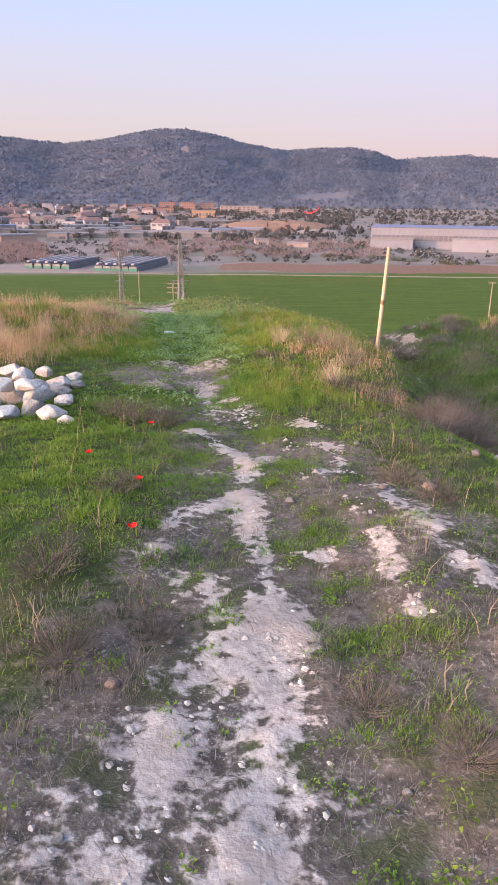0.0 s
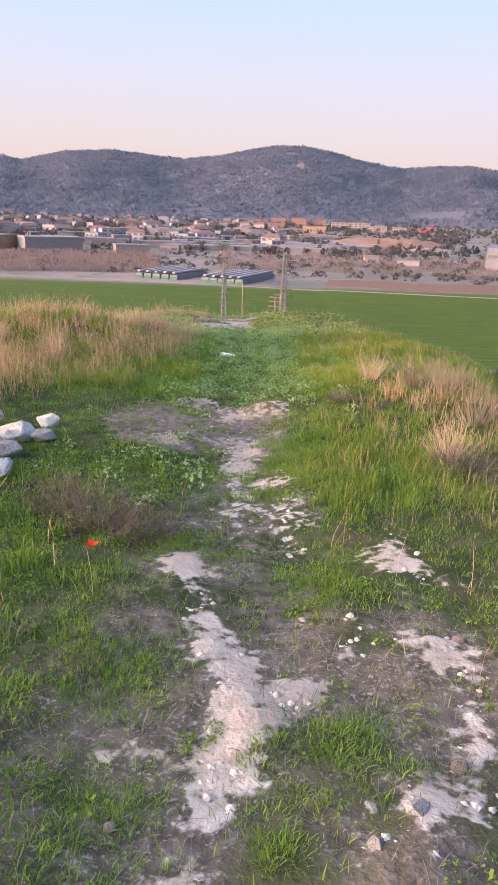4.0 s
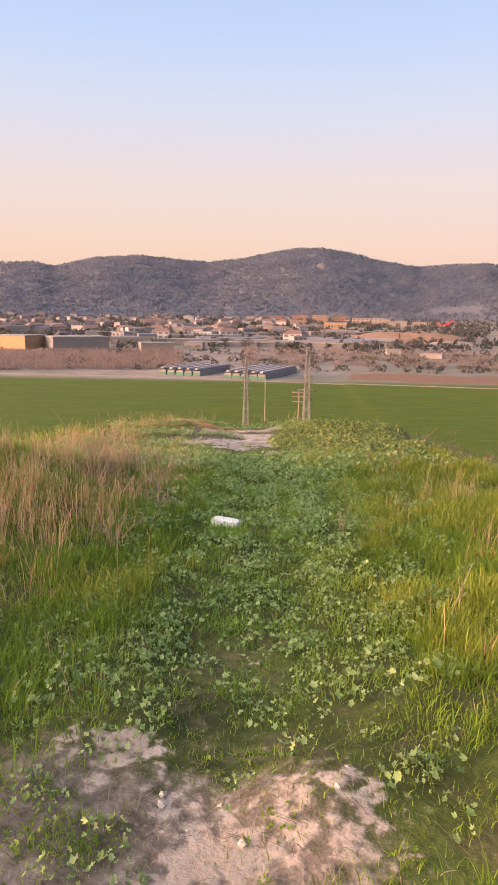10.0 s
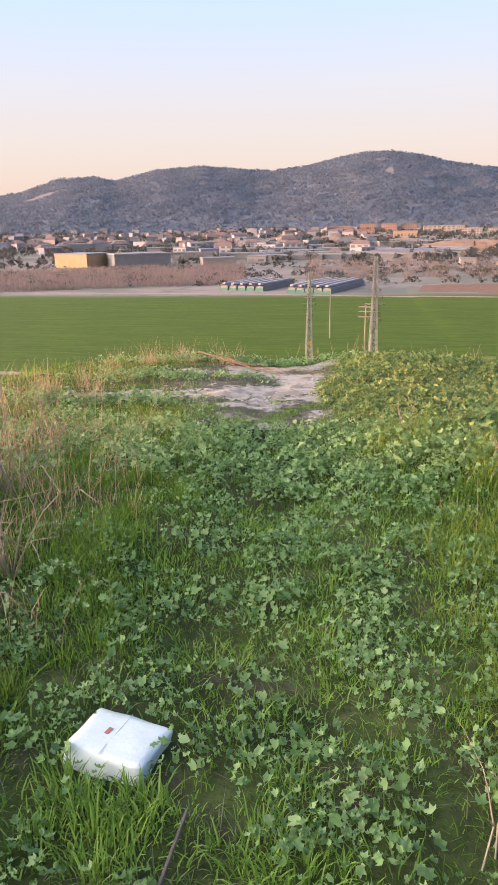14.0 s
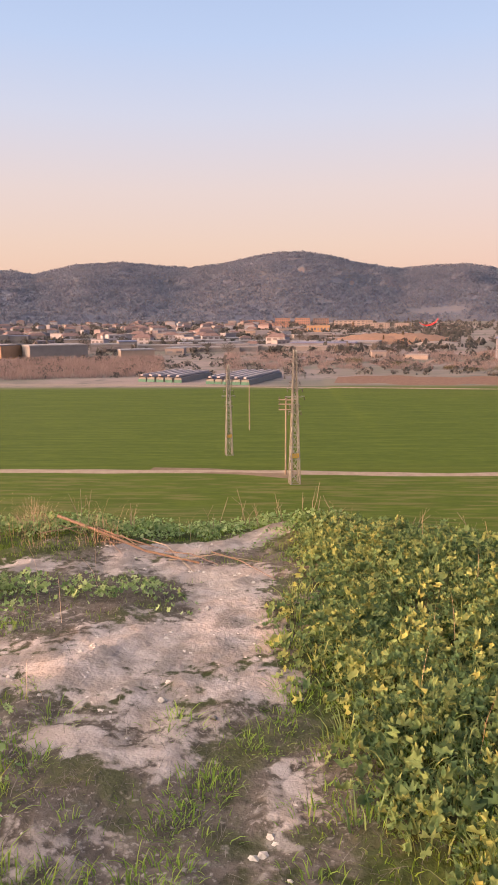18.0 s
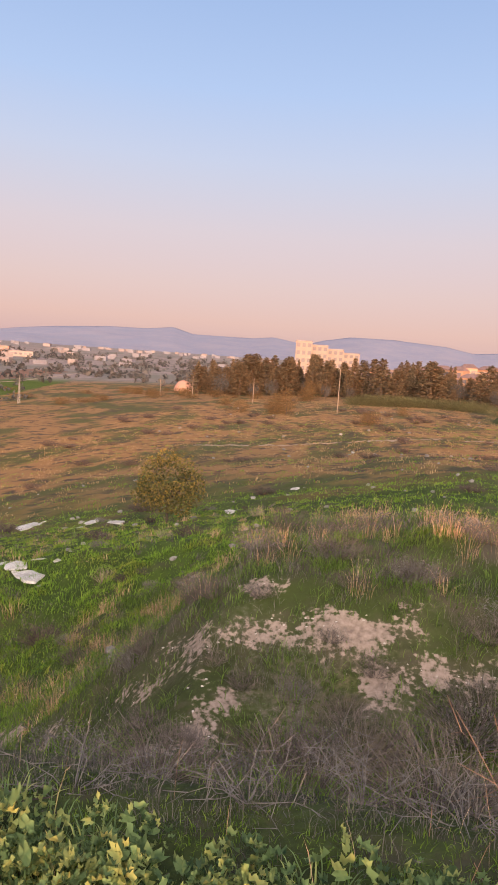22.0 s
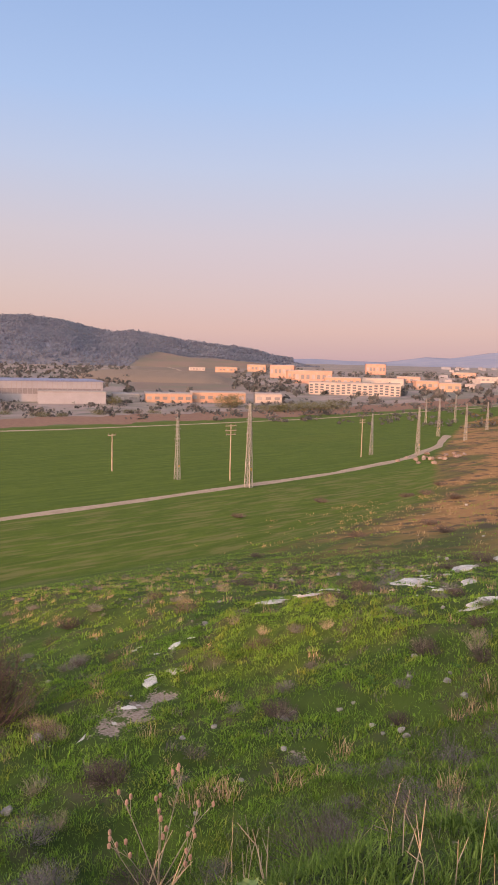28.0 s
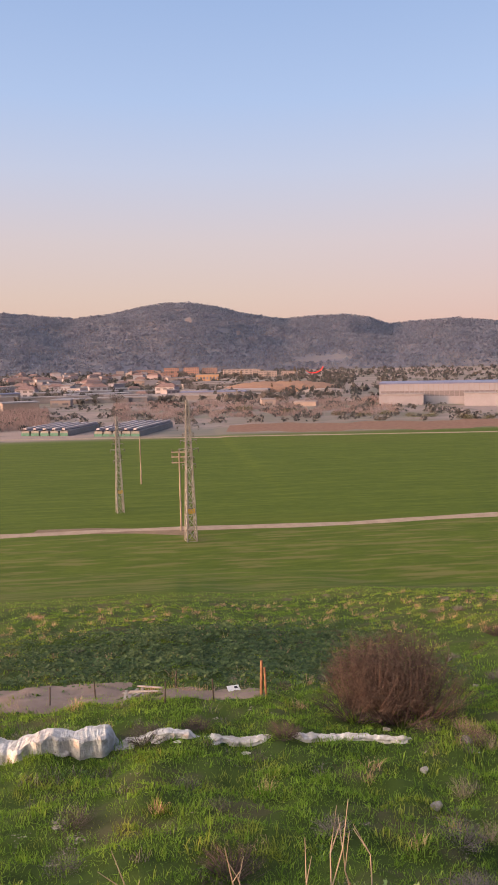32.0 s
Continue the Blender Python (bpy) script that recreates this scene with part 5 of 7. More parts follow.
RIDGE_BUSHES = ((3.2, 6.7, 1.5), (3.6, 7.5, 1.6), (3.9, 8.4, 1.6), (3.4, 5.7, 1.4), (3.0, 5.0, 1.2), (4.3, 7.0, 1.6), (-.25, 6.05, .8), (.0, 5.95, .6), (-.5, 6.3, .7), (2.46, 5.83, 1.0), (2.8, 6.4, 1.2), (2.95, 7.1, 1.1), (1.9, 7.1, .75), (2.2, 6.7, .8), (1.45, 3.9, .5), (1.55, 3.5, .45), (-.35, 3.9, .5), (-.6, 2.8, .55), (-.45, 2.1, .5), (.62, 1.75, .38), (.85, 1.45, .4), (-.1, 2.25, .35), (1.23, 8.79, .35), (-1.0, 12.2, .6), (-1.3, 14.4, .55))
for k, (x, y, s) in enumerate(RIDGE_BUSHES):
    bush(GREY_BUSH[k % 3], x, y, s, "grey-brown dead shrub beside the ridge path", "dead shrubs on the ridge")
STRAW = ((-1.75, 10.4, 1.0), (-2.2, 9.5, 1.0), (-2.6, 10.6, 1.1), (1.95, 9.2, 1.0), (2.2, 9.0, 1.0), (1.6, 9.5, .8), (1.85, 7.35, .9), (2.3, 8.3, .9), (-1.2, 13.0, .7), (-1.6, 19.1, .6))
for k, (x, y, s) in enumerate(STRAW):
    bush(STRAW_BUSH[k % 3], x, y, s, "upright tuft of bleached straw on the ridge", "straw tufts", "straw_tuft")
SPUR = ((4.8, 16.4, 1.2), (4.6, 16.9, 1.0), (5.2, 15.6, 1.3), (5.6, 15.0, 1.2), (6.9, 16.0, .9), (7.2, 16.8, .8), (7.0, 18.2, .9), (6.4, 18.5, .8), (7.9, 15.2, 1.1), (8.6, 16.8, 1.2), (3.9, 17.4, 1.1), (4.2, 15.9, 1.2), (3.6, 16.6, 1.0), (6.2, 15.4, .8), (9.4, 17.6, 1.1))
MORE_SPUR = ((6.0, 19.6, 1.0), (4.3, 18.6, 1.1), (8.8, 14.2, 1.3), (2.35, 19.2, .7), (2.7, 18.9, .8), (3.0, 16.0, 1.1), (2.9, 17.2, .8), (3.3, 15.2, 1.2), (5.0, 19.0, .7), (6.6, 17.9, .7), (5.7, 16.3, .55), (5.3, 17.3, .45), (5.5, 17.6, .4), (5.9, 16.7, .4), (6.5, 16.6, .5), (5.0, 18.0, .5), (4.6, 17.6, .45), (6.3, 17.4, .45), (5.3, 16.5, .5))
EDGE_SHRUBS = ((1.7, 19.9, .45), (2.3, 20.4, .5), (2.9, 20.0, .55), (3.6, 20.6, .6), (4.2, 21.2, .7), (3.1, 21.4, .5), (1.1, 20.6, .45), (.4, 20.2, .4), (4.9, 20.6, .7), (5.6, 21.6, .8), (2.0, 21.7, .5), (-.6, 20.6, .45), (3.9, 22.4, .6), (6.4, 22.6, .8))
for k, (x, y, s) in enumerate(SPUR + MORE_SPUR + EDGE_SHRUBS):
    bush(GREY_BUSH[k % 3], x, y, s, "tangled grey dead shrub on the eroded spur", "dead shrubs on the spur")
SLOPE = ((13.4, 24.9, .9), (12.1, 22.7, 1.1), (14.3, 22.4, 1.2), (15.3, 30.7, .9), (12.4, 30.6, .9), (17.4, 31.4, 1.1), (5.9, 29.8, 1.0), (9.3, 26.7, .9), (14.9, 37.7, 1.2), (5.6, 26.8, .8), (4.6, 27.4, 1.0), (.7, 24.9, .9), (5.8, 30.2, .9), (2.2, 30.2, .8), (-1.9, 30.7, 1.0), (-.4, 30.2, .9), (-2.8, 30.9, 1.0), (.6, 30.7, .7), (9.4, 26.7, 1.0), (10.1, 24.4, .6), (3.4, 24.6, .8), (4.4, 24.0, .9), (17, 38, 1.3), (20, 40, 1.3), (23, 41, 1.4), (12, 41, 1.2), (8, 38, 1.0), (19.5, 36, 1.2), (24, 37.5, 1.1), (22, 26, 1.0), (20, 23, 1.2), (18, 21.5, 1.1), (24, 21, 1.3))
for k, (x, y, s) in enumerate(SLOPE):
    bush((BROWN_BUSH if k % 2 else STRAW_BUSH)[k % 3], x, y, s, "low brown dry bush on the grassy slope" if k % 2 else "pale dry tuft on the grassy slope", "dry bushes on the slope", tall=.75)
for k in range(90):
    x, y = rnd.uniform(26, 190), rnd.uniform(-6, 78)
    bush(BROWN_BUSH[k % 3], x, y, rnd.uniform(.8, 1.8) * (1 + x / 120), "low rust-brown bush on the dry plateau", "bushes on the plateau", tall=.6)


PALE_BUSH = [bush_mesh(k + 40, .34, .42, 190, .0026, twig_paint("pale_grey_twigs", (.09, .078, .07), (.25, .215, .19)) if k == 0 else bpy.data.materials["pale_grey_twigs"], 4) for k in range(3)]
for k in range(230):
    x, y = rnd.uniform(-6, 34), 20.5 + 39 * rnd.random() ** 1.3
    if waves(np.array(x), np.array(y), 5, 115) < -.12 or (y < 34.5 and x < 4.8 and y > 29.4):
        continue
    kind = k % 4
    bush((PALE_BUSH, BROWN_BUSH, GREY_BUSH, PALE_BUSH)[kind][k % 3], x, y, rnd.uniform(.45, 1.0) * (1 if kind != 1 else .8), "low brown dry bush on the grassy slope" if kind == 1 else "low grey dry bush on the grassy slope", "dry bushes on the slope", tall=rnd.uniform(.7, 1.0))


def leaf_cloud(center, radii, count, size, seed, shell=.55):
    """Small leaf quads spread through an uneven crown."""
    r_ = np.random.RandomState(seed)
    d = r_.normal(0, 1, (count, 3))
    d /= np.linalg.norm(d, axis=1)[:, None]
    lump = 1 + .22 * waves(d[:, 0] * 2, d[:, 1] * 2 + d[:, 2], 1.1, seed) + .12 * waves(d[:, 2] * 3, d[:, 0] * 3, .8, seed + 1)
    p = np.array(center) + d * np.array(radii) * (lump * r_.uniform(shell, 1, count) ** .6)[:, None]
    a, b = r_.normal(0, 1, (count, 3)), r_.normal(0, 1, (count, 3))
    a *= size / np.linalg.norm(a, axis=1)[:, None]
    b *= size * .6 / np.linalg.norm(b, axis=1)[:, None]
    v = np.stack([p - a, p - b, p + a, p + b], 1).reshape(-1, 3)
    return v, np.arange(count * 4).reshape(-1, 4)


def low_shrub_mesh(seed, mat, tiny):
    """A low rounded shrub: fine twigs filled with small dry leaves."""
    bm = bmesh.new()
    twigs(bm, random.Random(seed), (0, 0, -.04), .36, .42, 90, .0024, 3)
    flat = bpy.data.meshes.new("twigs")
    bm.to_mesh(flat)
    bm.free()
    at = np.empty(len(flat.vertices) * 3)
    flat.vertices.foreach_get("co", at)
    faces = [tuple(p.vertices) for p in flat.polygons]
    at, start = at.reshape(-1, 3), len(flat.vertices)
    bpy.data.meshes.remove(flat)
    pv, pf = leaf_cloud((0, 0, .10), (.40, .40, .22), 900, tiny, seed, .25)
    keep_ = [tuple(f + start) for f in pf]
    me = bpy.data.meshes.new("low_shrub")
    me.from_pydata(np.concatenate([at, pv]).tolist(), [], faces + keep_)
    me.materials.append(mat)
    return me


grey_leaf = twig_paint("grey_shrub_leaf", (.075, .066, .06), (.20, .178, .165))
rust_leaf = twig_paint("brown_shrub_leaf", (.06, .045, .036), (.17, .122, .095))
LOW_GREY = [low_shrub_mesh(60 + k, grey_leaf, .013) for k in range(3)]
LOW_RUST = [low_shrub_mesh(70 + k, rust_leaf, .013) for k in range(3)]
SHRUBS_GREY = ((9.35, 26.5, .7), (7.98, 23.8, .8), (9.36, 22.8, 1.0), (7.77, 22.4, 1.0), (3.83, 25.7, .9), (6.32, 25.7, .5), (7.9, 24.8, .55), (14.46, 27.6, .8), (24.5, 35.7, 1.6), (8.6, 23.4, .7), (10.4, 22.6, 1.0), (3.2, 24.3, .8), (5.2, 23.4, .6), (18.6, 31.6, .9), (11.2, 27.6, .6), (13.4, 32.6, .8), (6.4, 22.5, .7), (2.1, 23.6, .6), (-1.2, 25.4, .7), (.3, 28.0, .6))
SPUR_LOW = ((6.9, 16.0, .8), (7.2, 16.9, .7), (5.2, 15.6, .9), (6.3, 18.6, .7), (4.7, 16.6, .8), (8.3, 15.6, 1.0), (7.6, 17.7, .9), (9.2, 16.4, 1.0), (5.0, 18.7, .6), (4.0, 17.0, .8), (3.6, 18.0, .7), (8.6, 18.6, .9), (4.4, 15.6, .9), (6.4, 15.2, .8), (5.35, 16.9, .45))
for k, (x, y, s) in enumerate(SPUR_LOW):
    bush(LOW_GREY[k % 3], x, y, s, "low rounded grey shrub with small dry leaves on the spur", "low shrubs on the spur", "low_shrub", .9)
SHRUBS_RUST = ((5.58, 26.9, 1.0), (9.92, 34.1, .9), (11.73, 29.9, .9), (13.93, 36.2, 1.3), (17.14, 31.1, 1.1), (25.6, 39.8, 1.6), (7.66, 27.7, .45), (5.75, 29.4, 1.0), (20.2, 34.6, 1.1), (15.5, 40.5, 1.2), (10.8, 40, 1.0), (8.4, 42, 1.1), (3.0, 34.5, .8), (27, 44, 1.6))
for k, (x, y, s) in enumerate(SHRUBS_GREY):
    bush(LOW_GREY[k % 3], x, y, s, "low rounded grey shrub with small dry leaves on the slope", "low shrubs on the slope", "low_shrub", .9)
for k, (x, y, s) in enumerate(SHRUBS_RUST):
    bush(LOW_RUST[k % 3], x, y, s, "low rounded brown shrub with small dry leaves on the slope", "low shrubs on the slope", "low_shrub", .95)
for k, (x, y, s) in enumerate(((12.53, 31.96, 1.0), (13.17, 29.0, .9), (12.66, 25.83, 1.0), (12.98, 24.7, 1.2), (14.4, 30.0, .9), (5.9, 29.2, .9), (4.3, 25.9, .8))):
    bush(STRAW_BUSH[k % 3], x, y, s, "pale dry tuft on the grassy slope", "dry bushes on the slope", tall=.8)


def big_thorn_bush():
    top = tagged(new("thorn_bush"), "large leafless reddish-brown thorn bush on the slope", "shrub")
    top.location = (4.75, 31.6, tops(4.75, 31.6))
    top.scale = (1.1, 1.0, 1.08)
    bm = bmesh.new()
    r_ = random.Random(3)
    for k in range(9):
        a = k * .7
        rod(bm, (0, 0, -.1), (math.cos(a) * .5, math.sin(a) * .5, .8), .05, .025, 5)
    part("stem", bm, bark, top)
    bm = bmesh.new()
    for k in range(9):
        a, out = k * .7, .45
        twigs(bm, r_, (math.cos(a) * out * (1 + k % 3 * .35), math.sin(a) * out * (1 + k % 3 * .35), .1), r_.uniform(.95, 2.0), r_.uniform(.6, 1.25), 105, .0065, 6)
    part("twig_mass", bm, thorn_twig, top, "dense reddish-brown twigs")
    part("leaf_mass", grid_mesh("leaf_mass", *leaf_cloud((0, 0, .85), (1.05, 1.05, .85), 5200, .022, 17, .3), thorn_twig, False), None, top, "small dry brown leaves among the twigs")
    return top


big_thorn_bush()


# the orange end of the range puts low sunlight into the leaf colour
olive_mat = blade_paint("olive_leaves", (.06, .056, .018), (.12, .105, .03), (.34, .21, .05), .3)


def tree(name, x, y, h, w, mat, label, group="", seed=1, count=2600, leaf=.05, trunk=.07, z=None):
    top = tagged(new(name), label, "tree", group)
    top.location = (x, y, tops(x, y) if z is None else z)
    bm = bmesh.new()
    r_ = random.Random(seed)
    rod(bm, (0, 0, -.2), (.04 * h, .02 * h, .34 * h), trunk, trunk * .7, 7)
    for k in range(7):
        a = k * .9 + r_.uniform(-.2, .2)
        e = Vector((math.cos(a) * w * .33, math.sin(a) * w * .33, h * r_.uniform(.55, .8)))
        rod(bm, (.04 * h, .02 * h, .3 * h), e, trunk * .5, trunk * .15, 5)
    part("trunk", bm, bark, top)
    vs = [leaf_cloud((0, 0, h * .56), (w * .42, w * .42, h * .42), count // 2, leaf, seed)]
    for k in range(5):
        a = k * 1.26 + seed
        vs.append(leaf_cloud((math.cos(a) * w * .28, math.sin(a) * w * .28, h * (.38 + .1 * (k % 3))), (w * .24, w * .24, h * .24), count // 10, leaf, seed + 3 + k))
    part("crown", grid_mesh("crown", *joined(*vs), mat, False), None, top)
    return top


tree("olive_tree", 28.3, 25.7, 3.3, 3.3, olive_mat, "small round olive tree alone on the slope", seed=4, count=3600, leaf=.075)


def dry_umbel():
    """A dry branching stem with pinkish seed heads."""
    top = tagged(new("dry_thistle"), "dry branching thistle with pinkish seed heads", "plant")
    x, y = 1.97, 19.9
    top.location = (x, y, tops(x, y))
    top.scale = (.85, .85, 1.2)
    r_ = random.Random(8)
    bm, heads = bmesh.new(), []
    rod(bm, (0, 0, -.05), (.02, 0, .30), .006, .004, 5)
    for k in range(9):
        a, h0 = k * 2.4, .10 + .025 * k
        e = Vector((math.cos(a) * .24, math.sin(a) * .24, h0 + r_.uniform(.2, .36)))
        rod(bm, (.01, 0, h0), e, .004, .002, 4)
        for j in range(3):
            q = e + Vector((r_.gauss(0, .04), r_.gauss(0, .04), r_.uniform(.0, .06)))
            rod(bm, e.lerp(Vector((0, 0, h0)), .15), q, .002, .0015, 3)
            head = bmesh.new()
            bmesh.ops.create_icosphere(head, subdivisions=1, radius=.012, matrix=Matrix.Translation(q) @ Matrix.Diagonal((1, 1, 1.25, 1)))
            heads.append(head)
    part("stem", bm, stalk_pale, top)
    husk = plain("seed_heads", (.40, .22, .16), .9, .3, .03)
    for head in heads:
        part("seed_head", head, husk, top, "pinkish dry seed head")


dry_umbel()


def tube(bm, points, radii, sides=5):
    """One round bar through several points, added to bm."""
    rings = []
    for k, p in enumerate(points):
        way = (Vector(points[min(k + 1, len(points) - 1)]) - Vector(points[max(k - 1, 0)])).normalized()
        u = Vector((0, 0, 1)).cross(way) if abs(way.z) < .9 else Vector((1, 0, 0)).cross(way)
        u.normalize()
        v = way.cross(u)
        rings.append([bm.verts.new(Vector(p) + (u * math.cos(t) + v * math.sin(t)) * radii[k]) for t in (6.2832 * j / sides for j in range(sides))])
    for r0, r1 in zip(rings, rings[1:]):
        for j in range(sides):
            bm.faces.new((r0[j], r0[(j + 1) % sides], r1[(j + 1) % sides], r1[j]))
    bm.faces.new(rings[0][::-1])
    bm.faces.new(rings[-1])


def dry_stalk(x, y, h, bend, seed, label="bleached forked dry stalk rising from the weeds", count=3):
    top = tagged(new("dry_stalk"), label, "stalk", "dry stalks")
    top.location = (x, y, tops(x, y))
    r_ = random.Random(seed)
    for k in range(count):
        a = r_.uniform(0, 6.28)
        p, d = Vector((r_.gauss(0, .03), r_.gauss(0, .03), -.03)), Vector((math.cos(a) * bend, math.sin(a) * bend, 1)).normalized()
        hh_ = h * r_.uniform(.55, 1)
        q = p + d * hh_ * .6
        e = q + (d + Vector((r_.gauss(0, .35), r_.gauss(0, .35), 0))).normalized() * hh_ * .4
        bm = bmesh.new()
        tube(bm, (p, q, e), (.0026, .002, .001), 4)
        stem = part("stem", bm, stalk_pale, top)
        bm = bmesh.new()
        rod(bm, q, q + (d + Vector((r_.gauss(0, .6), r_.gauss(0, .6), 0))).normalized() * hh_ * .28, .0018, .0009, 4)
        part("fork", bm, stalk_pale, stem)


STALKS = ((1.17, 8.06, .28), (.81, 11.5, .3), (1.07, 11.34, .3), (-1.15, 18.9, .45), (-.85, 19.1, .4), (-.2, 19.25, .36), (.05, 19.3, .4), (.12, 19.25, .36), (.55, 19.3, .36), (.68, 19.35, .3), (.35, 19.3, .28), (1.7, 19.2, .38), (1.85, 19.15, .42), (1.55, 19.3, .3), (-1.7, 15.2, .45), (-1.5, 14.2, .5), (-.9, 13.6, .45), (-1.2, 11.8, .4), (1.3, 13.8, .35), (1.6, 12.4, .4), (.9, 14.6, .35))
MORE_STALKS = ((-.75, 10.3, .35), (1.2, 9.9, .3), (-.4, 3.3, .25), (-.55, 2.2, .25), (.9, 1.7, .22), (1.25, 2.1, .2), (1.3, 18.95, .34), (1.65, 18.8, .3), (2.12, 18.6, .34), (1.95, 18.4, .34), (2.15, 18.2, .34), (-1.1, 12.9, .55), (-1.35, 13.1, .6), (-.75, 12.7, .42), (-1.2, 14.4, .5), (1.45, 13.2, .42), (1.75, 12.2, .45))
for k, (x, y, h) in enumerate(STALKS + MORE_STALKS):
    dry_stalk(x, y, h, .3, k)


def branch(points, r0, mat, label, name="fallen_branch"):
    bm = bmesh.new()
    tube(bm, points, [r0 * (1 - .6 * k / len(points)) for k in range(len(points))], 6)
    me = bpy.data.meshes.new(name)
    bm.to_mesh(me)
    bm.free()
    me.materials.append(mat)
    return tagged(new(name, me), label, "branch")


red_twig = plain("reddish_dry_wood", (.195, .125, .088), .85, .3, .06)


def lying(points, lift=.02):
    return [(x, y, tops(x, y) + lift + e) for x, y, e in points]


branch(lying(((-1.35, 18.95, .12), (-1.0, 18.7, .05), (-.6, 18.45, .02), (-.22, 18.27, .0))), .012, red_twig, "reddish dry branch lying across the chalk")
branch(lying(((-1.0, 18.75, .05), (-.85, 18.6, .06), (-.55, 18.5, .03))), .006, red_twig, "thin reddish twig lying on the chalk")
for k in range(9):
    cx, cy, a, l = -1.3 + .17 * k, 18.85 - .09 * k, -.55 + .5 * math.sin(k * 2.1), .22 + .09 * (k % 3)
    branch(lying(((cx - l * math.cos(a), cy - l * math.sin(a), .02), (cx, cy, .05 + .02 * (k % 2)), (cx + l * math.cos(a), cy + l * math.sin(a), .01))), .0035, stalk_pale if k % 2 else red_twig, "thin dry twig lying among the weeds")
branch(lying(((1.62, 17.75, .05), (1.85, 17.55, .07), (2.1, 17.25, .06))), .004, twig_brown, "brown dry twig among the mustard leaves")
branch(lying(((1.7, 17.35, .05), (2.0, 17.6, .07), (2.3, 17.7, .05))), .004, twig_brown, "brown dry twig among the mustard leaves")
branch(lying(((2.1, 15.6, .0), (2.25, 15.75, .2), (2.35, 15.8, .32))), .007, red_twig, "leaning reddish dry stem at the edge of the crest")
branch(lying(((.27, 11.0, .0), (.28, 11.25, .01), (.3, 11.5, .03))), .006, twig_grey, "grey dry stick lying on the path")
branch(lying(((-.62, 2.65, .02), (-.5, 2.95, .04), (-.42, 3.2, .05))), .005, twig_grey, "grey dry stick lying in the grass")


dull_twig = plain("bleached_grey_twigs", (.15, .135, .125), .9, .35, .05)


def dead_brush(x, y, length, count, mat, seed, label, rise=1.0, thick=.0022):
    """Long dead stems that arch over from one root."""
    top = tagged(new("dead_brush"), label, "brush", "dead brush")
    top.location = (x, y, tops(x, y))
    r_ = random.Random(seed)
    for k in range(count):
        a, s = r_.uniform(0, 6.283), length * r_.uniform(.5, 1)
        up, out = r_.uniform(.1, .38) * s * rise, r_.uniform(.45, .95) * s / rise ** .5
        wob = r_.uniform(-.5, .5)
        pts = []
        for j in range(6):
            t = j / 5
            pts.append((math.cos(a + wob * t) * out * t, math.sin(a + wob * t) * out * t, -.03 + up * math.sin(t * 2.3) + r_.gauss(0, .012)))
        bm = bmesh.new()
        tube(bm, pts, [thick * (1 - .7 * j / 5) for j in range(6)], 4)
        stem = part("stem", bm, mat, top)
        for j in (2, 3, 4):
            bm = bmesh.new()
            q = Vector(pts[j])
            rod(bm, q, q + Vector((r_.gauss(0, 1), r_.gauss(0, 1), r_.uniform(-.2, 1))).normalized() * s * .22, .002, .001, 4)
            part("twig", bm, mat, stem)


for k, (x, y, s) in enumerate(((3.0, 16.2, .7), (2.75, 16.3, .55), (2.55, 15.95, .6), (3.2, 15.5, .8), (2.7, 17.1, .4))):
    dead_brush(x, y, s, 18, dull_twig, k, "tangle of arching grey dead stems at the crest edge")
for k, (x, y, s) in enumerate(((2.5, 16.7, .55), (2.75, 15.4, .7), (2.35, 17.3, .5))):
    dead_brush(x, y, s, 16, red_twig if k == 1 else dull_twig, 20 + k, "tangle of arching dead stems at the crest edge")
for k, (x, y, s) in enumerate(((-.52, 12.4, .6), (-.85, 13.1, .75), (-.42, 11.85, .42), (-.5, 10.9, .4))):
    dead_brush(x, y, s, 11, stalk_pale, 30 + k, "pale dead stems leaning beside the path", 2.4, .0034)
dead_brush(2.3, 15.75, .65, 9, red_twig, 9, "reddish dead stems arching beside the weeds")


# ---- poppies ----
poppy_red = plain("poppy_petals", (.55, .015, .01), .6, .25, .02)
stem_green = plain("poppy_stem", (.06, .10, .03), .8, .2, .05)
for k, (x, y) in enumerate(((-.22, 3.82), (-.23, 3.03), (-.17, 5.56), (-.58, 4.48))):
    top = tagged(new("poppy"), "small red poppy in the green grass", "flower", "poppies")
    h = .10
    top.location = (x, y, tops(x, y))
    bm = bmesh.new()
    rod(bm, (0, 0, -.01), (.01, .0, h), .0014, .0012, 4)
    part("stem", bm, stem_green, top)
    for j in range(4):
        bm = bmesh.new()
        a = j * 1.571 + k
        c, s = math.cos(a), math.sin(a)
        ring = [bm.verts.new((.01 + r * math.cos(a + t), r * math.sin(a + t), h + z)) for r, t, z in ((.002, 0, 0), (.016, -.85, .006), (.026, -.5, .015), (.029, 0, .017), (.026, .5, .015), (.016, .85, .006))]
        bm.faces.new(ring)
        part("petal", bm, poppy_red, top)


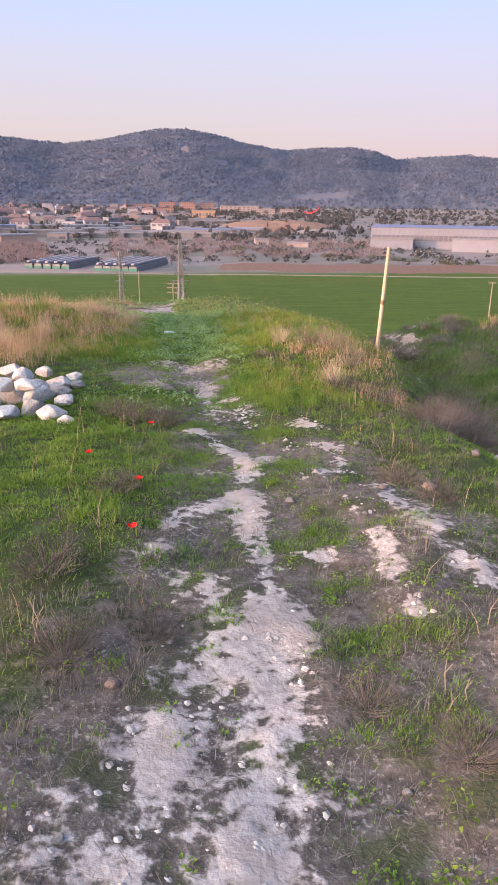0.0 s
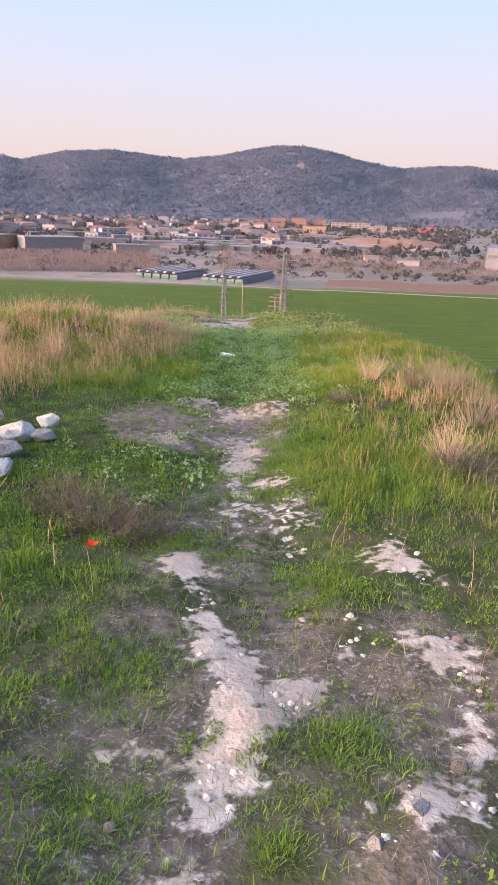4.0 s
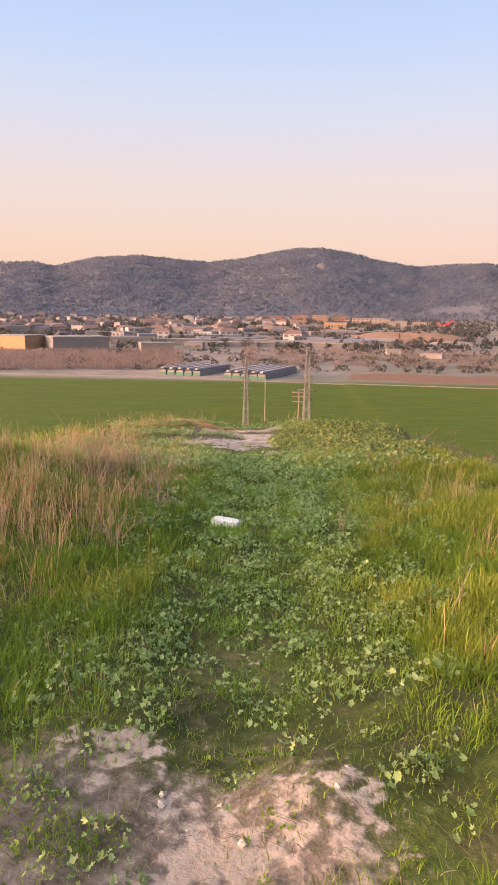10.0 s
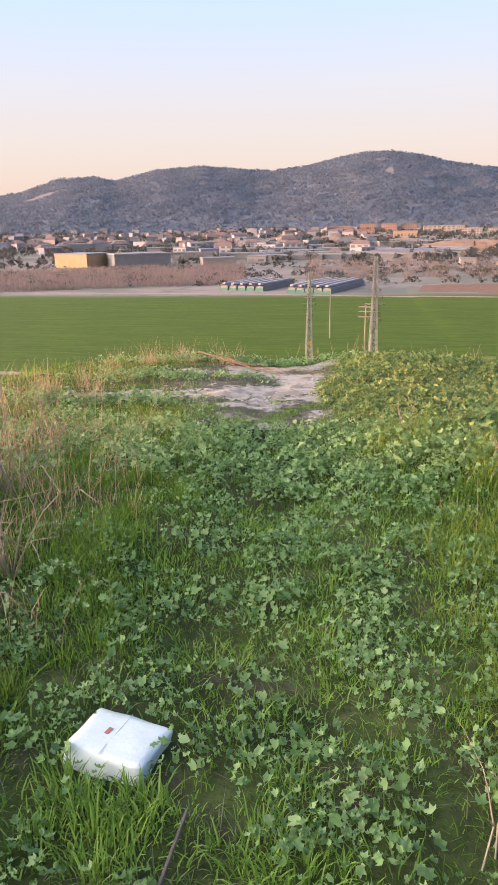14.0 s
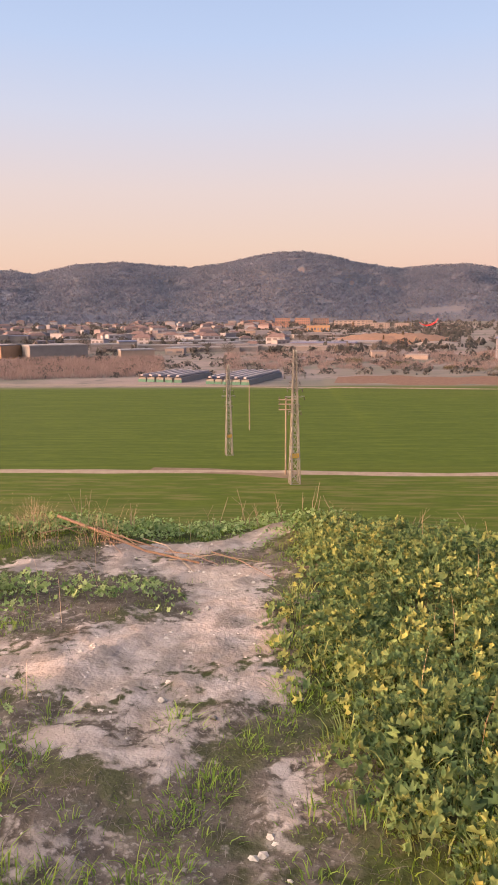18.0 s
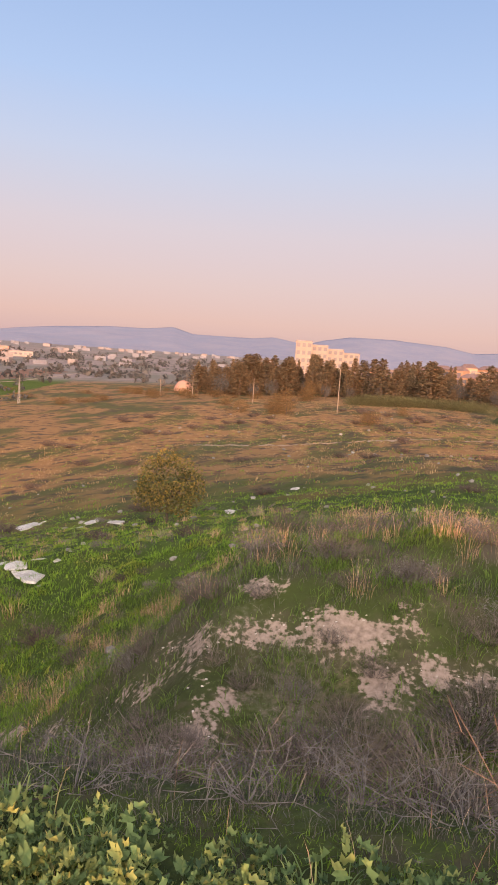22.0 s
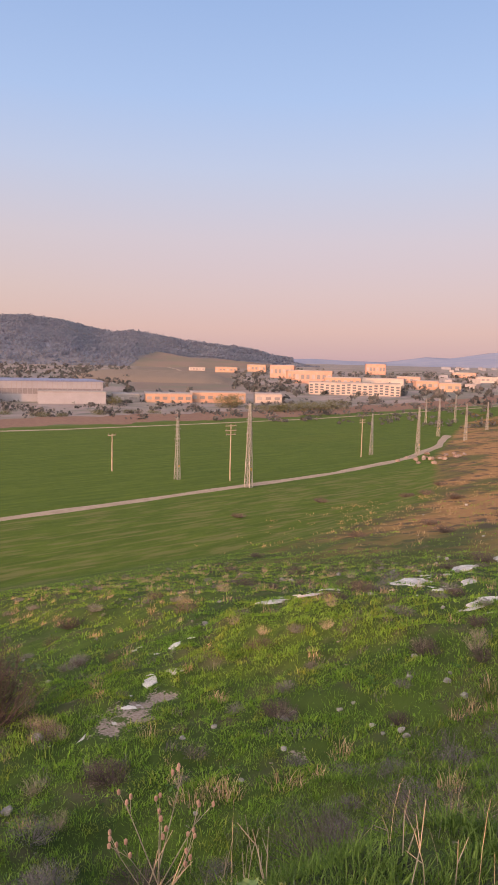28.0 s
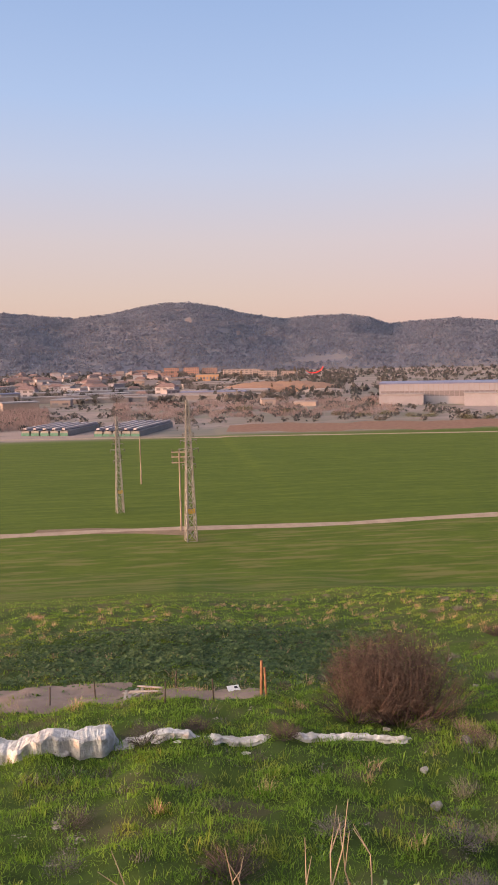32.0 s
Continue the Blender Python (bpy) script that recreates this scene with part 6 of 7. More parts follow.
# ---- the white block, the leaning pole, the wire ----
def foam_block():
    top = tagged(new("foam_block"), "grubby white foam block lying in the grass", "block")
    x, y = .09, 11.70
    top.matrix_world = pose(x, y, tops(x, y) + .004, -8, 6, -10) @ Matrix.Diagonal((1.02, .95, .8, 1))
    bm = bmesh.new()
    bmesh.ops.create_cube(bm, size=2)
    bmesh.ops.subdivide_edges(bm, edges=bm.edges[:], cuts=9, use_grid_fill=True)
    for v in bm.verts:
        q = Vector((v.co.x * .095, v.co.y * .085, v.co.z * .05))
        core = Vector((max(-.087, min(.087, q.x)), max(-.077, min(.077, q.y)), max(-.042, min(.042, q.z))))
        away = q - core
        v.co = core + away.normalized() * .008 if away.length > 1e-6 else q
        v.co += Vector((noise.noise(v.co * 14), noise.noise(v.co * 14 + Vector((5, 0, 0))), noise.noise(v.co * 14 + Vector((0, 7, 0))))) * .005
    for f in bm.faces:
        f.smooth = True
    part("body", bm, plain("white_foam", (.62, .63, .63), .7, .12, .08, .002), top)
    bm = bmesh.new()
    box(bm, (-.011, -.086, .0508), (-.009, .086, .0516))
    part("seam", bm, plain("grey_seam", (.45, .46, .48), .8, .1), top, "thin grey seam across the top")
    bm = bmesh.new()
    box(bm, (-.034, -.012, .0512), (-.024, .014, .0526))
    part("stain", bm, plain("rust_stain", (.38, .16, .12), .9, .3, .02), top, "small rust-red mark")


foam_block()
pole_wood = plain("pale_bare_wood", (.42, .32, .21), .8, .25, .3, .004)
top = tagged(new("wooden_pole"), "leaning pale wooden pole standing in dry grass", "pole")
px_, py_ = 2.98, 9.3
top.location = (px_, py_, tops(px_, py_))
bm = bmesh.new()
tube(bm, ((-.03, 0, -.2), (.02, .02, .68), (.06, .03, 1.43)), (.031, .028, .024), 8)
part("shaft", bm, pole_wood, top)
bm = bmesh.new()
rod(bm, (.0195, .02, .66), (.0225, .021, .72), .0288, .0288, 8)
part("knot", bm, plain("dark_knot", (.2, .13, .07), .9, .3, .03), top, "darker knot in the wood")
bm = bmesh.new()
tube(bm, [(x, 11.35 + .004 * x, .95 + .00009 * x * x + .004 * x) for x in range(-24, 26, 2)], [.0009] * 25, 5)
me = bpy.data.meshes.new("wire")
bm.to_mesh(me)
bm.free()
me.materials.append(plain("dark_wire", (.16, .15, .17), .5, .1))
tagged(new("wire", me), "thin dark wire strung across the ridge", "wire")


# ---- garden bed and fence below the ledge ----
earth = track_paint("dug_earth", (.15, .108, .09), (.26, .195, .165))
for cx, cy, w, d in ((1.05, 33.5, 1.25, .9), (-4.4, 34.5, 3.7, 1.5)):
    k, m = np.meshgrid(np.linspace(-1, 1, 26), np.linspace(-1, 1, 20))
    x, y = cx + k * w * (1 + .08 * np.sin(m * 5)), cy + m * d * (1 + .1 * np.sin(k * 4))
    z = land(x, y) + .07 * (1 - np.maximum(np.abs(k), np.abs(m)) ** 8) + .02 * waves(x, y, .4, 99)
    tagged(new("garden_bed", grid_mesh("garden_bed", np.stack([x, y, z], -1).reshape(-1, 3), lattice(20, 26), earth)), "patch of bare dug earth by a small fence", "garden bed")
post_mat = plain("rusty_post", (.22, .12, .07), .85, .35, .1)
dark_post = plain("dark_post", (.075, .06, .05), .85, .3, .1)
for k, (x, y, h, r) in enumerate(((2.13, 32.7, .85, .035), (2.25, 32.65, .7, .03), (-.05, 32.25, .5, .018), (1.05, 32.6, .5, .018), (-2.7, 33.4, .5, .018), (-1.7, 33.9, .5, .02), (.2, 34.2, .5, .02))):
    bm = bmesh.new()
    rod(bm, (0, 0, -.15), (.03 * (-1) ** k, .02, h), r, r * .85, 6)
    bmesh.ops.bevel(bm, geom=[e for e in bm.edges if e.is_boundary], offset=.003, segments=1, affect="EDGES")
    me = bpy.data.meshes.new("fence_post")
    bm.to_mesh(me)
    bm.free()
    me.materials.append(post_mat if k < 2 else dark_post)
    ob = new("fence_post", me)
    ob.location = (x, y, tops(x, y))
    tagged(ob, "rusty leaning fence post by the garden bed" if k < 2 else "short dark fence post by the garden bed", "post", "fence posts")
top = tagged(new("notice_board"), "small white board lying on the garden bed", "board")
top.matrix_world = pose(1.62, 33.9, tops(1.62, 33.9) + .09, 8, 0, 8)
bm = bmesh.new()
box(bm, (-.15, -.15, -.012), (.15, .15, .012))
bmesh.ops.bevel(bm, geom=bm.edges[:], offset=.004, segments=1, affect="EDGES")
part("panel", bm, plain("white_board", (.5, .49, .475), .6, .08, .1), top)
bm = bmesh.new()
box(bm, (.02, .0, .013), (.10, .09, .016))
part("mark", bm, plain("dark_mark", (.04, .04, .045), .6, .1), top, "dark mark")
for k in range(9):
    x, y, a = -.75 + rnd.gauss(0, .25), 33.4 + rnd.gauss(0, .25), rnd.uniform(0, 3.1)
    bm = bmesh.new()
    box(bm, (-.35, -.03, -.012), (.35, .03, .012))
    bmesh.ops.bevel(bm, geom=bm.edges[:], offset=.004, segments=1, affect="EDGES")
    me = bpy.data.meshes.new("plank")
    bm.to_mesh(me)
    bm.free()
    me.materials.append(plain("grey_plank", (.26, .235, .21), .9, .3, .2) if k == 0 else bpy.data.materials["grey_plank"])
    ob = new("plank", me)
    ob.matrix_world = pose(x, y, tops(x, y) + .02 + .018 * k, 0, 6, math.degrees(a))
    tagged(ob, "weathered grey plank in a loose heap", "plank", "loose planks")
# dark green weeds over the garden
rs = np.random.RandomState(31)
x, y = sown(rs, 75000, -7, 9, 34.6, 49, lambda x, y: np.exp(-(((x - 1) / 6.5) ** 4 + ((y - 41.5) / 6) ** 4)) * np.clip(.6 + .6 * waves(x, y, 1.5, 98), .05, 1) * (1 - np.exp(-(((x + 4.4) / 3.8) ** 4 + ((y - 34.5) / 1.5) ** 4))))
stuff("creeping_weeds", leaves(x, y, rs.uniform(.025, .07, len(x)), rs.uniform(.05, .2, len(x)) + .4 * np.clip(waves(x, y, 1.7, 124), 0, 1), rs, .9), blade_paint("creeping_leaf", (.032, .058, .024), (.065, .105, .04), (.13, .165, .065), .35, .6), "dark creeping leafy weeds over the old garden", "weeds")


# ---- pylons and poles in the field ----
steel = plain("galvanised_steel", (.25, .23, .21), .6, .3, .8, metal=.2)
pale_wood = plain("weathered_pole", (.27, .21, .165), .85, .25, .8)
porcelain = plain("insulator", (.10, .08, .07), .4, .2)
yellow_sign = plain("yellow_plate", (.5, .3, .06), .6, .15)


def pylon(h, label):
    top = tagged(new("pylon"), label, "pylon", "lattice pylons")
    b, t = .036 * h, .0095 * h

    def corner(k, z):
        w = b + (t - b) * min(1, z / (h * .93))
        return Vector(((-1, 1, 1, -1)[k] * w, (-1, -1, 1, 1)[k] * w, z))

    for k in range(4):
        bm = bmesh.new()
        rod(bm, corner(k, -.3), corner(k, h), .075, .055, 4)
        part("leg", bm, steel, top)
    zs = [h * (1 - (1 - j / 13) ** 1.25) for j in range(14)]
    for j in range(13):
        for k in range(4):
            m = (k + 1) % 4
            for a, c in ((corner(k, zs[j]), corner(m, zs[j + 1])), (corner(m, zs[j]), corner(k, zs[j + 1])), (corner(k, zs[j]), corner(m, zs[j]))):
                bm = bmesh.new()
                rod(bm, a, c, .032, .032, 3)
                part("brace", bm, steel, top)
    for z, w in ((.985, .05), (.93, .035), (.87, .045), (.82, .08), (.77, .04), (.72, .06), (.66, .075), (.60, .04), (.55, .05)):
        bm = bmesh.new()
        for s in (-1, 1):
            rod(bm, (0, 0, h * z), (s * w * h, 0, h * z), .05, .03, 4)
            rod(bm, (0, 0, h * (z - .02)), (s * w * h, 0, h * z), .03, .03, 3)
        arm = part("crossarm", bm, steel, top)
        for s in (-1, 1):
            bm = bmesh.new()
            for q in range(3):
                rod(bm, (s * w * h * .95, 0, h * z - .08 - .13 * q), (s * w * h * .95, 0, h * z - .16 - .13 * q), .07, .05, 6)
            part("insulator", bm, porcelain, arm, "dark insulator string")
    bm = bmesh.new()
    box(bm, (-b * .8, -b * .82, h * .2), (b * .8, -b * .78, h * .235))
    part("sign", bm, yellow_sign, top, "yellow warning plate")
    return top


first = pylon(14.0, "tall grey lattice pylon beside the field track")
first.matrix_world = pose(2.4, 86.0, FIELD, 0, 0, 12)
for x, y, h in ((-5.5, 101.8, 11.6), (59.8, 102.3, 9.3), (64.3, 91.2, 11.8), (117.4, 100.8, 9.7), (109.5, 106.2, 8.2), (155.8, 122, 9.6), (150.1, 110.5, 9.0), (181, 123, 8), (202, 147, 9), (190, 150, 8)):
    m = pose(x, y, tops(x, y), 0, 0, 12 + 7 * math.sin(x)) @ Matrix.Diagonal((h / 14, h / 14, h / 14, 1))
    tagged(copy_thing(first, m), "grey lattice pylon standing in the green field")


def service_pole(x, y, h, arms, label):
    top = tagged(new("service_pole"), label, "pole", "service poles")
    top.location = (x, y, tops(x, y))
    bm = bmesh.new()
    rod(bm, (0, 0, -.4), (0, 0, h), .11, .08, 7)
    part("shaft", bm, pale_wood, top)
    for z, w in arms:
        bm = bmesh.new()
        box(bm, (-w, -.05, z - .06), (w, .05, z + .06))
        arm = part("crossarm", bm, pale_wood, top)
        for s in (-1, 0, 1):
            bm = bmesh.new()
            rod(bm, (s * w * .9, 0, z + .06), (s * w * .9, 0, z + .32), .06, .04, 6)
            part("insulator", bm, porcelain, arm)


service_pole(1.55, 90.4, 8.6, ((8.4, .8), (7.9, .8), (7.3, .8)), "pale pole with three short crossarms in the field")
service_pole(2.3, 91.0, 8.4, ((8.3, .7), (7.8, .7)), "pale pole with crossarms beside a pylon")
service_pole(-3.6, 122.5, 7.2, (), "slim bare pole standing in the field")
service_pole(55.6, 114.2, 5.9, ((5.75, .7),), "pale pole with one crossarm in the field")
service_pole(65.8, 97.2, 8.4, ((8.2, 1.0), (7.5, 1.0), (6.9, .9)), "pale pole with three crossarms by the track")
service_pole(104.8, 104.8, 7.4, ((7.2, .8), (6.7, .8)), "pale pole with crossarms by the track")
for x, y in ((235, 100), (228, 86), (240, 92), (205, 60)):
    service_pole(x, y, 7.5, (), "bare wooden pole on the dry plateau")
service_pole(170, 31.5, 11, (), "tall wooden pole on the dry plateau")


# ---- buildings ----
def paint_wall(name, c):
    return plain(name, c, .85, .14, 2.5)


# bluish tones put the town's haze and shade into the plaster colour
TOWN_WALLS = [paint_wall("hazed_white_plaster", (.24, .235, .265)), paint_wall("hazed_grey_plaster", (.17, .168, .195)), paint_wall("hazed_rose_plaster", (.27, .225, .235)), paint_wall("hazed_cream_plaster", (.22, .19, .19)), paint_wall("hazed_light_plaster", (.32, .30, .32))]
WALLS = [paint_wall("pale_plaster", (.25, .195, .17)), paint_wall("cream_plaster", (.31, .19, .14)), paint_wall("white_plaster", (.29, .235, .215)), paint_wall("grey_plaster", (.18, .165, .168)), paint_wall("pink_plaster", (.33, .19, .15))]
# roof and window tones are muted to stand in for valley haze
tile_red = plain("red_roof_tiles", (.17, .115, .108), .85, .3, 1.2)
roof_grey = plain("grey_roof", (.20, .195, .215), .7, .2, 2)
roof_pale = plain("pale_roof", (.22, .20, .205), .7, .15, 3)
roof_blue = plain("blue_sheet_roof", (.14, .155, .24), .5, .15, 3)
ochre_wall = paint_wall("ochre_wall", (.38, .235, .145))
glass_dark = plain("dark_window", (.15, .135, .145), .2, .2)
sheet_light = plain("light_roof_sheet", (.33, .30, .315), .6, .15, 3)
green_sheet = plain("green_sheet_wall", (.075, .17, .13), .6, .15, 1)


def place(az, r):
    x, y = polar(az, r)
    return float(x), float(y)


def house(name, az, r, w, d, h, wall, roof, label, group, pitched=True, cols=3, floors=2, turn=0.0, category="house"):
    """A building with its walls, roof and rows of windows, turned to face the ridge."""
    x, y = place(az, r)
    top = tagged(new(name), label, category, group)
    top.matrix_world = pose(x, y, min(tops(x, y), tops(x * .99, y * .99)), 0, 0, -az + turn)
    bm = bmesh.new()
    box(bm, (-w / 2, -d / 2, -1.5), (w / 2, d / 2, h))
    part("wall", bm, wall, top)
    bm = bmesh.new()
    if pitched:
        e = .05 * w
        vs = [bm.verts.new(p) for p in ((-w / 2 - e, -d / 2 - e, h), (w / 2 + e, -d / 2 - e, h), (w / 2 + e, d / 2 + e, h), (-w / 2 - e, d / 2 + e, h), (-w * .3, 0, h + .24 * d), (w * .3, 0, h + .24 * d))]
        for f in ((0, 1, 5, 4), (1, 2, 5), (2, 3, 4, 5), (3, 0, 4), (3, 2, 1, 0)):
            bm.faces.new([vs[i] for i in f])
    else:
        box(bm, (-w / 2 - .15, -d / 2 - .15, h), (w / 2 + .15, d / 2 + .15, h + .35))
    part("roof", bm, roof, top)
    for j in range(floors if r < 480 or w > 14 else 0):
        for k in range(cols):
            cx, cz = -w / 2 + w * (k + .5) / cols, h * (j + .5) / floors
            bm = bmesh.new()
            ww_, wh_ = min(.3 * w / cols, 1.6), min(.26 * h / floors, 1.2)
            box(bm, (cx - ww_, -d / 2 - .06, cz - wh_), (cx + ww_, -d / 2 + .05, cz + wh_))
            part("window", bm, glass_dark, top)
    return top


def hall(name, az, r, w, h, d, wall, roof, label, turn=0.0, bays=0, pitched=False):
    """A wide low industrial building, with a band of doors or lights along its front."""
    x, y = place(az, r + d / 2)
    top = tagged(new(name), label, "building", "industrial halls")
    top.matrix_world = pose(x, y, min(tops(x, y), tops(*place(az, r))), 0, 0, -az + turn)
    bm = bmesh.new()
    box(bm, (-w / 2, -d / 2, -1.5), (w / 2, d / 2, h))
    part("wall", bm, wall, top)
    bm = bmesh.new()
    if pitched:
        vs = [bm.verts.new(p) for p in ((-w / 2 - .3, -d / 2 - .4, h), (w / 2 + .3, -d / 2 - .4, h), (w / 2 + .3, d / 2, h), (-w / 2 - .3, d / 2, h), (-w / 2 - .3, 0, h + .14 * d), (w / 2 + .3, 0, h + .14 * d))]
        for f in ((0, 1, 5, 4), (1, 2, 5), (2, 3, 4, 5), (3, 0, 4), (3, 2, 1, 0)):
            bm.faces.new([vs[i] for i in f])
    else:
        box(bm, (-w / 2 - .2, -d / 2 - .2, h), (w / 2 + .2, d / 2 + .2, h + .5))
    part("roof", bm, roof, top)
    for k in range(bays):
        cx = -w / 2 + w * (k + .5) / bays
        bm = bmesh.new()
        box(bm, (cx - .3 * w / bays, -d / 2 - .08, h * .35), (cx + .3 * w / bays, -d / 2 + .05, h * .7))
        part("window", bm, glass_dark if k % 3 else roof_pale, top)
    return top


# two sides of one warehouse: shaded side coloured grey, sunlit side ochre
hall("warehouse", -17.6, 318, 25.5, 5.6, 18, WALLS[3], roof_pale, "warehouse side coloured grey as if shaded, with a pale roof", 14)
hall("warehouse", -21.9, 326, 19, 5.8, 16, ochre_wall, roof_pale, "warehouse side coloured ochre as if lit by the low sun", -42)
SHEDS_NEAR = ((-21.8, 470, 14.4, 5.5, 12, 3, roof_grey, 0), (-20.1, 470, 12, 5, 10, 3, roof_blue, 0), (-13.0, 365, 22.5, 3.6, 16, 3, roof_grey, 4), (-15.6, 425, 17.6, 3.8, 14, 2, roof_grey, 0), (-11.2, 312, 14.9, 3.4, 10, 0, roof_grey, 0), (-5.7, 412, 29.8, 3.0, 20, 3, roof_grey, 0))
SHEDS_FAR = ((-5.2, 385, 34.9, 2.8, 16, 3, roof_grey, 8), (-4.0, 455, 21.7, 2.6, 14, 3, roof_grey, 0), (1.4, 625, 24.5, 4, 14, 2, roof_grey, 6), (4.1, 375, 35.4, 2.8, 14, 3, roof_blue, 9), (-11.9, 368, 9.3, 5, 12, 3, roof_blue, 0), (-8.2, 520, 22, 4, 14, 2, roof_grey, 5), (-1.2, 560, 20, 4, 12, 0, roof_pale, 4), (-8.0, 330, 9, 3, 8, 2, roof_grey, 2), (8.5, 300, 6, 2.4, 5, 2, roof_pale, 1), (11.6, 290, 9, 1.6, 5, 2, roof_pale, 0))
for az, r, w, h, d, c, roof, n in SHEDS_NEAR + SHEDS_FAR:
    hall("warehouse", az, r, w, h, d, WALLS[c], roof, "low industrial shed with a dull roof in the valley", 9 * math.sin(az), n)
for az, r, w, h in ((3.6, 624, 20.5, 6.4),):
    hall("school_block", az, r, w, h, 12, ochre_wall, roof_pale, "orange-walled block on the edge of town", 0, 7)
for az, r, w, h in ((.7, 940, 19.8, 8), (2.3, 905, 19.2, 9), (3.8, 912, 19.3, 8), (6.1, 820, 34.8, 7), (8.5, 730, 19, 6), (-1.4, 900, 22, 7), (.3, 790, 26, 5), (7.4, 880, 16, 6), (10.2, 760, 15, 5)):
    house("terrace_block", az, r, w, 11, h, WALLS[4] if az < 4 else WALLS[2], tile_red if az < 4 else roof_pale, "long pink-lit apartment block below the hill", "blocks below the hill", False, 7, 3, category="building")
# the long white works with its blue roof
white_clad = plain("white_cladding", (.225, .215, .24), .7, .1, 4)
top = hall("factory", 23.1, 296, 60, 8.2, 36, white_clad, roof_blue, "long white factory with a dark blue roof", 3)
for k in range(30):
    bm = bmesh.new()
    box(bm, (-29.4 + 1.96 * k, -18.1, 3.2), (-27.6 + 1.96 * k, -17.96, 5.4))
    part("panel", bm, glass_dark, top)
for k in range(31):
    bm = bmesh.new()
    box(bm, (-30 + 1.97 * k, -18.14, 5.5), (-29.75 + 1.97 * k, -17.96, 8.1))
    part("rib", bm, roof_pale, top)
hall("factory_annex", 26.6, 284, 26, 4.4, 10, white_clad, roof_pale, "low white annex in front of the factory", 3)
hall("factory_annex", 19.2, 288, 17, 4.0, 8, white_clad, roof_pale, "low white annex in front of the factory", 3)
for az, r, w, h, c, n in ((34.2, 300, 19.7, 3.6, 1, 6), (38.2, 306, 23.9, 4.2, 1, 7), (30.8, 300, 11, 3, 3, 2), (42.3, 312, 12, 3.8, 2, 3)):
    hall("workshop", az, r, w, h, 12, WALLS[c], roof_pale, "low pale workshop beyond the fields", 4, n)
for az, r, w, h, c, n in ((43.5, 690, 23.5, 12, 4, 6), (46, 560, 29.6, 10, 4, 7), (41.4, 900, 24, 9, 1, 5), (48.3, 530, 26.8, 6, 1, 6), (51.6, 552, 31.8, 5.4, 2, 0), (50.9, 905, 24.4, 13, 4, 6), (54.9, 500, 15.8, 6, 1, 4), (56.7, 478, 13.7, 5.6, 1, 3), (38.9, 850, 26, 6, 1, 6), (36.5, 900, 20, 4, 2, 5), (53.6, 640, 20, 5, 4, 4), (59.5, 700, 22, 5, 2, 5), (44.6, 640, 18, 8, 1, 4), (57.8, 850, 26, 6, 4, 5)):
    hall("office_block", az, r, w, h, 18, WALLS[c], roof_pale, "sunlit pale office block on the far rise", 6 * math.sin(az * 3), n)
# the block with a wavy black and white front
top = hall("striped_hall", 49.3, 398, 51, 6.6, 16, WALLS[2], roof_pale, "long hall with black and white striped cladding")
bar_dark = plain("dark_cladding", (.07, .075, .09), .6, .15)
for k in range(17):
    for j in range(4):
        bm = bmesh.new()
        cx = -24 + 3 * k
        box(bm, (cx - .9, -8.08, .6 + 1.45 * j + .4 * math.sin(k * 1.1)), (cx + .9, -7.95, 1.45 + 1.45 * j + .4 * math.sin(k * 1.1)))
        part("panel", bm, bar_dark, top)

# poultry sheds: two blocks of long low roofs side by side
shed_wall = paint_wall("shed_wall", (.22, .21, .205))
for x0, y0, pitch, length in ((-31.9, 210.0, 2.8, 21), (-12.3, 202.2, 2.55, 29)):
    for k in range(5):
        top = tagged(new("poultry_shed"), "long low shed with a pale corrugated roof", "shed", "poultry sheds")
        t_ = math.radians(-18)
        d_ = (k - 2) * pitch
        top.matrix_world = pose(x0 + d_ * math.cos(t_), y0 + d_ * math.sin(t_), tops(x0, y0 + 8), 0, 0, -18)
        bm = bmesh.new()
        box(bm, (-1.1, 0, -.9), (1.1, length, 1.4))
        part("wall", bm, shed_wall, top)
        for s_ in (-1, 1):
            bm = bmesh.new()
            face = bm.faces.new([bm.verts.new(p) for p in ((s_ * 1.2, -.25, 1.32), (s_ * 1.2, length + .25, 1.32), (0, length + .25, 1.75), (0, -.25, 1.75))])
            bmesh.ops.solidify(bm, geom=[face], thickness=.07)
            part("roof_slope", bm, sheet_light, top)
        # wide box added on the ridge to catch light as a pale strip
        bm = bmesh.new()
        box(bm, (-.42, -.2, 1.7), (.42, length + .2, 2.15))
        part("ridge_box", bm, sheet_light, top)
        bm = bmesh.new()
        box(bm, (-1.2, -.16, -.3), (1.2, -.05, .75))
        part("end_panel", bm, green_sheet, top, "green sheet-metal end panel")

# long low roofs of the market gardens
rnd = random.Random(21)
for k in range(30):
    az, r = rnd.uniform(-9, 9.5), rnd.uniform(345, 560)
    hall("greenhouse", az, r, rnd.uniform(16, 38), rnd.uniform(1.8, 2.8), rnd.uniform(8, 13), WALLS[3], roof_pale if k % 3 else roof_grey, "long low greenhouse with a pale muted roof", rnd.uniform(-10, 10))
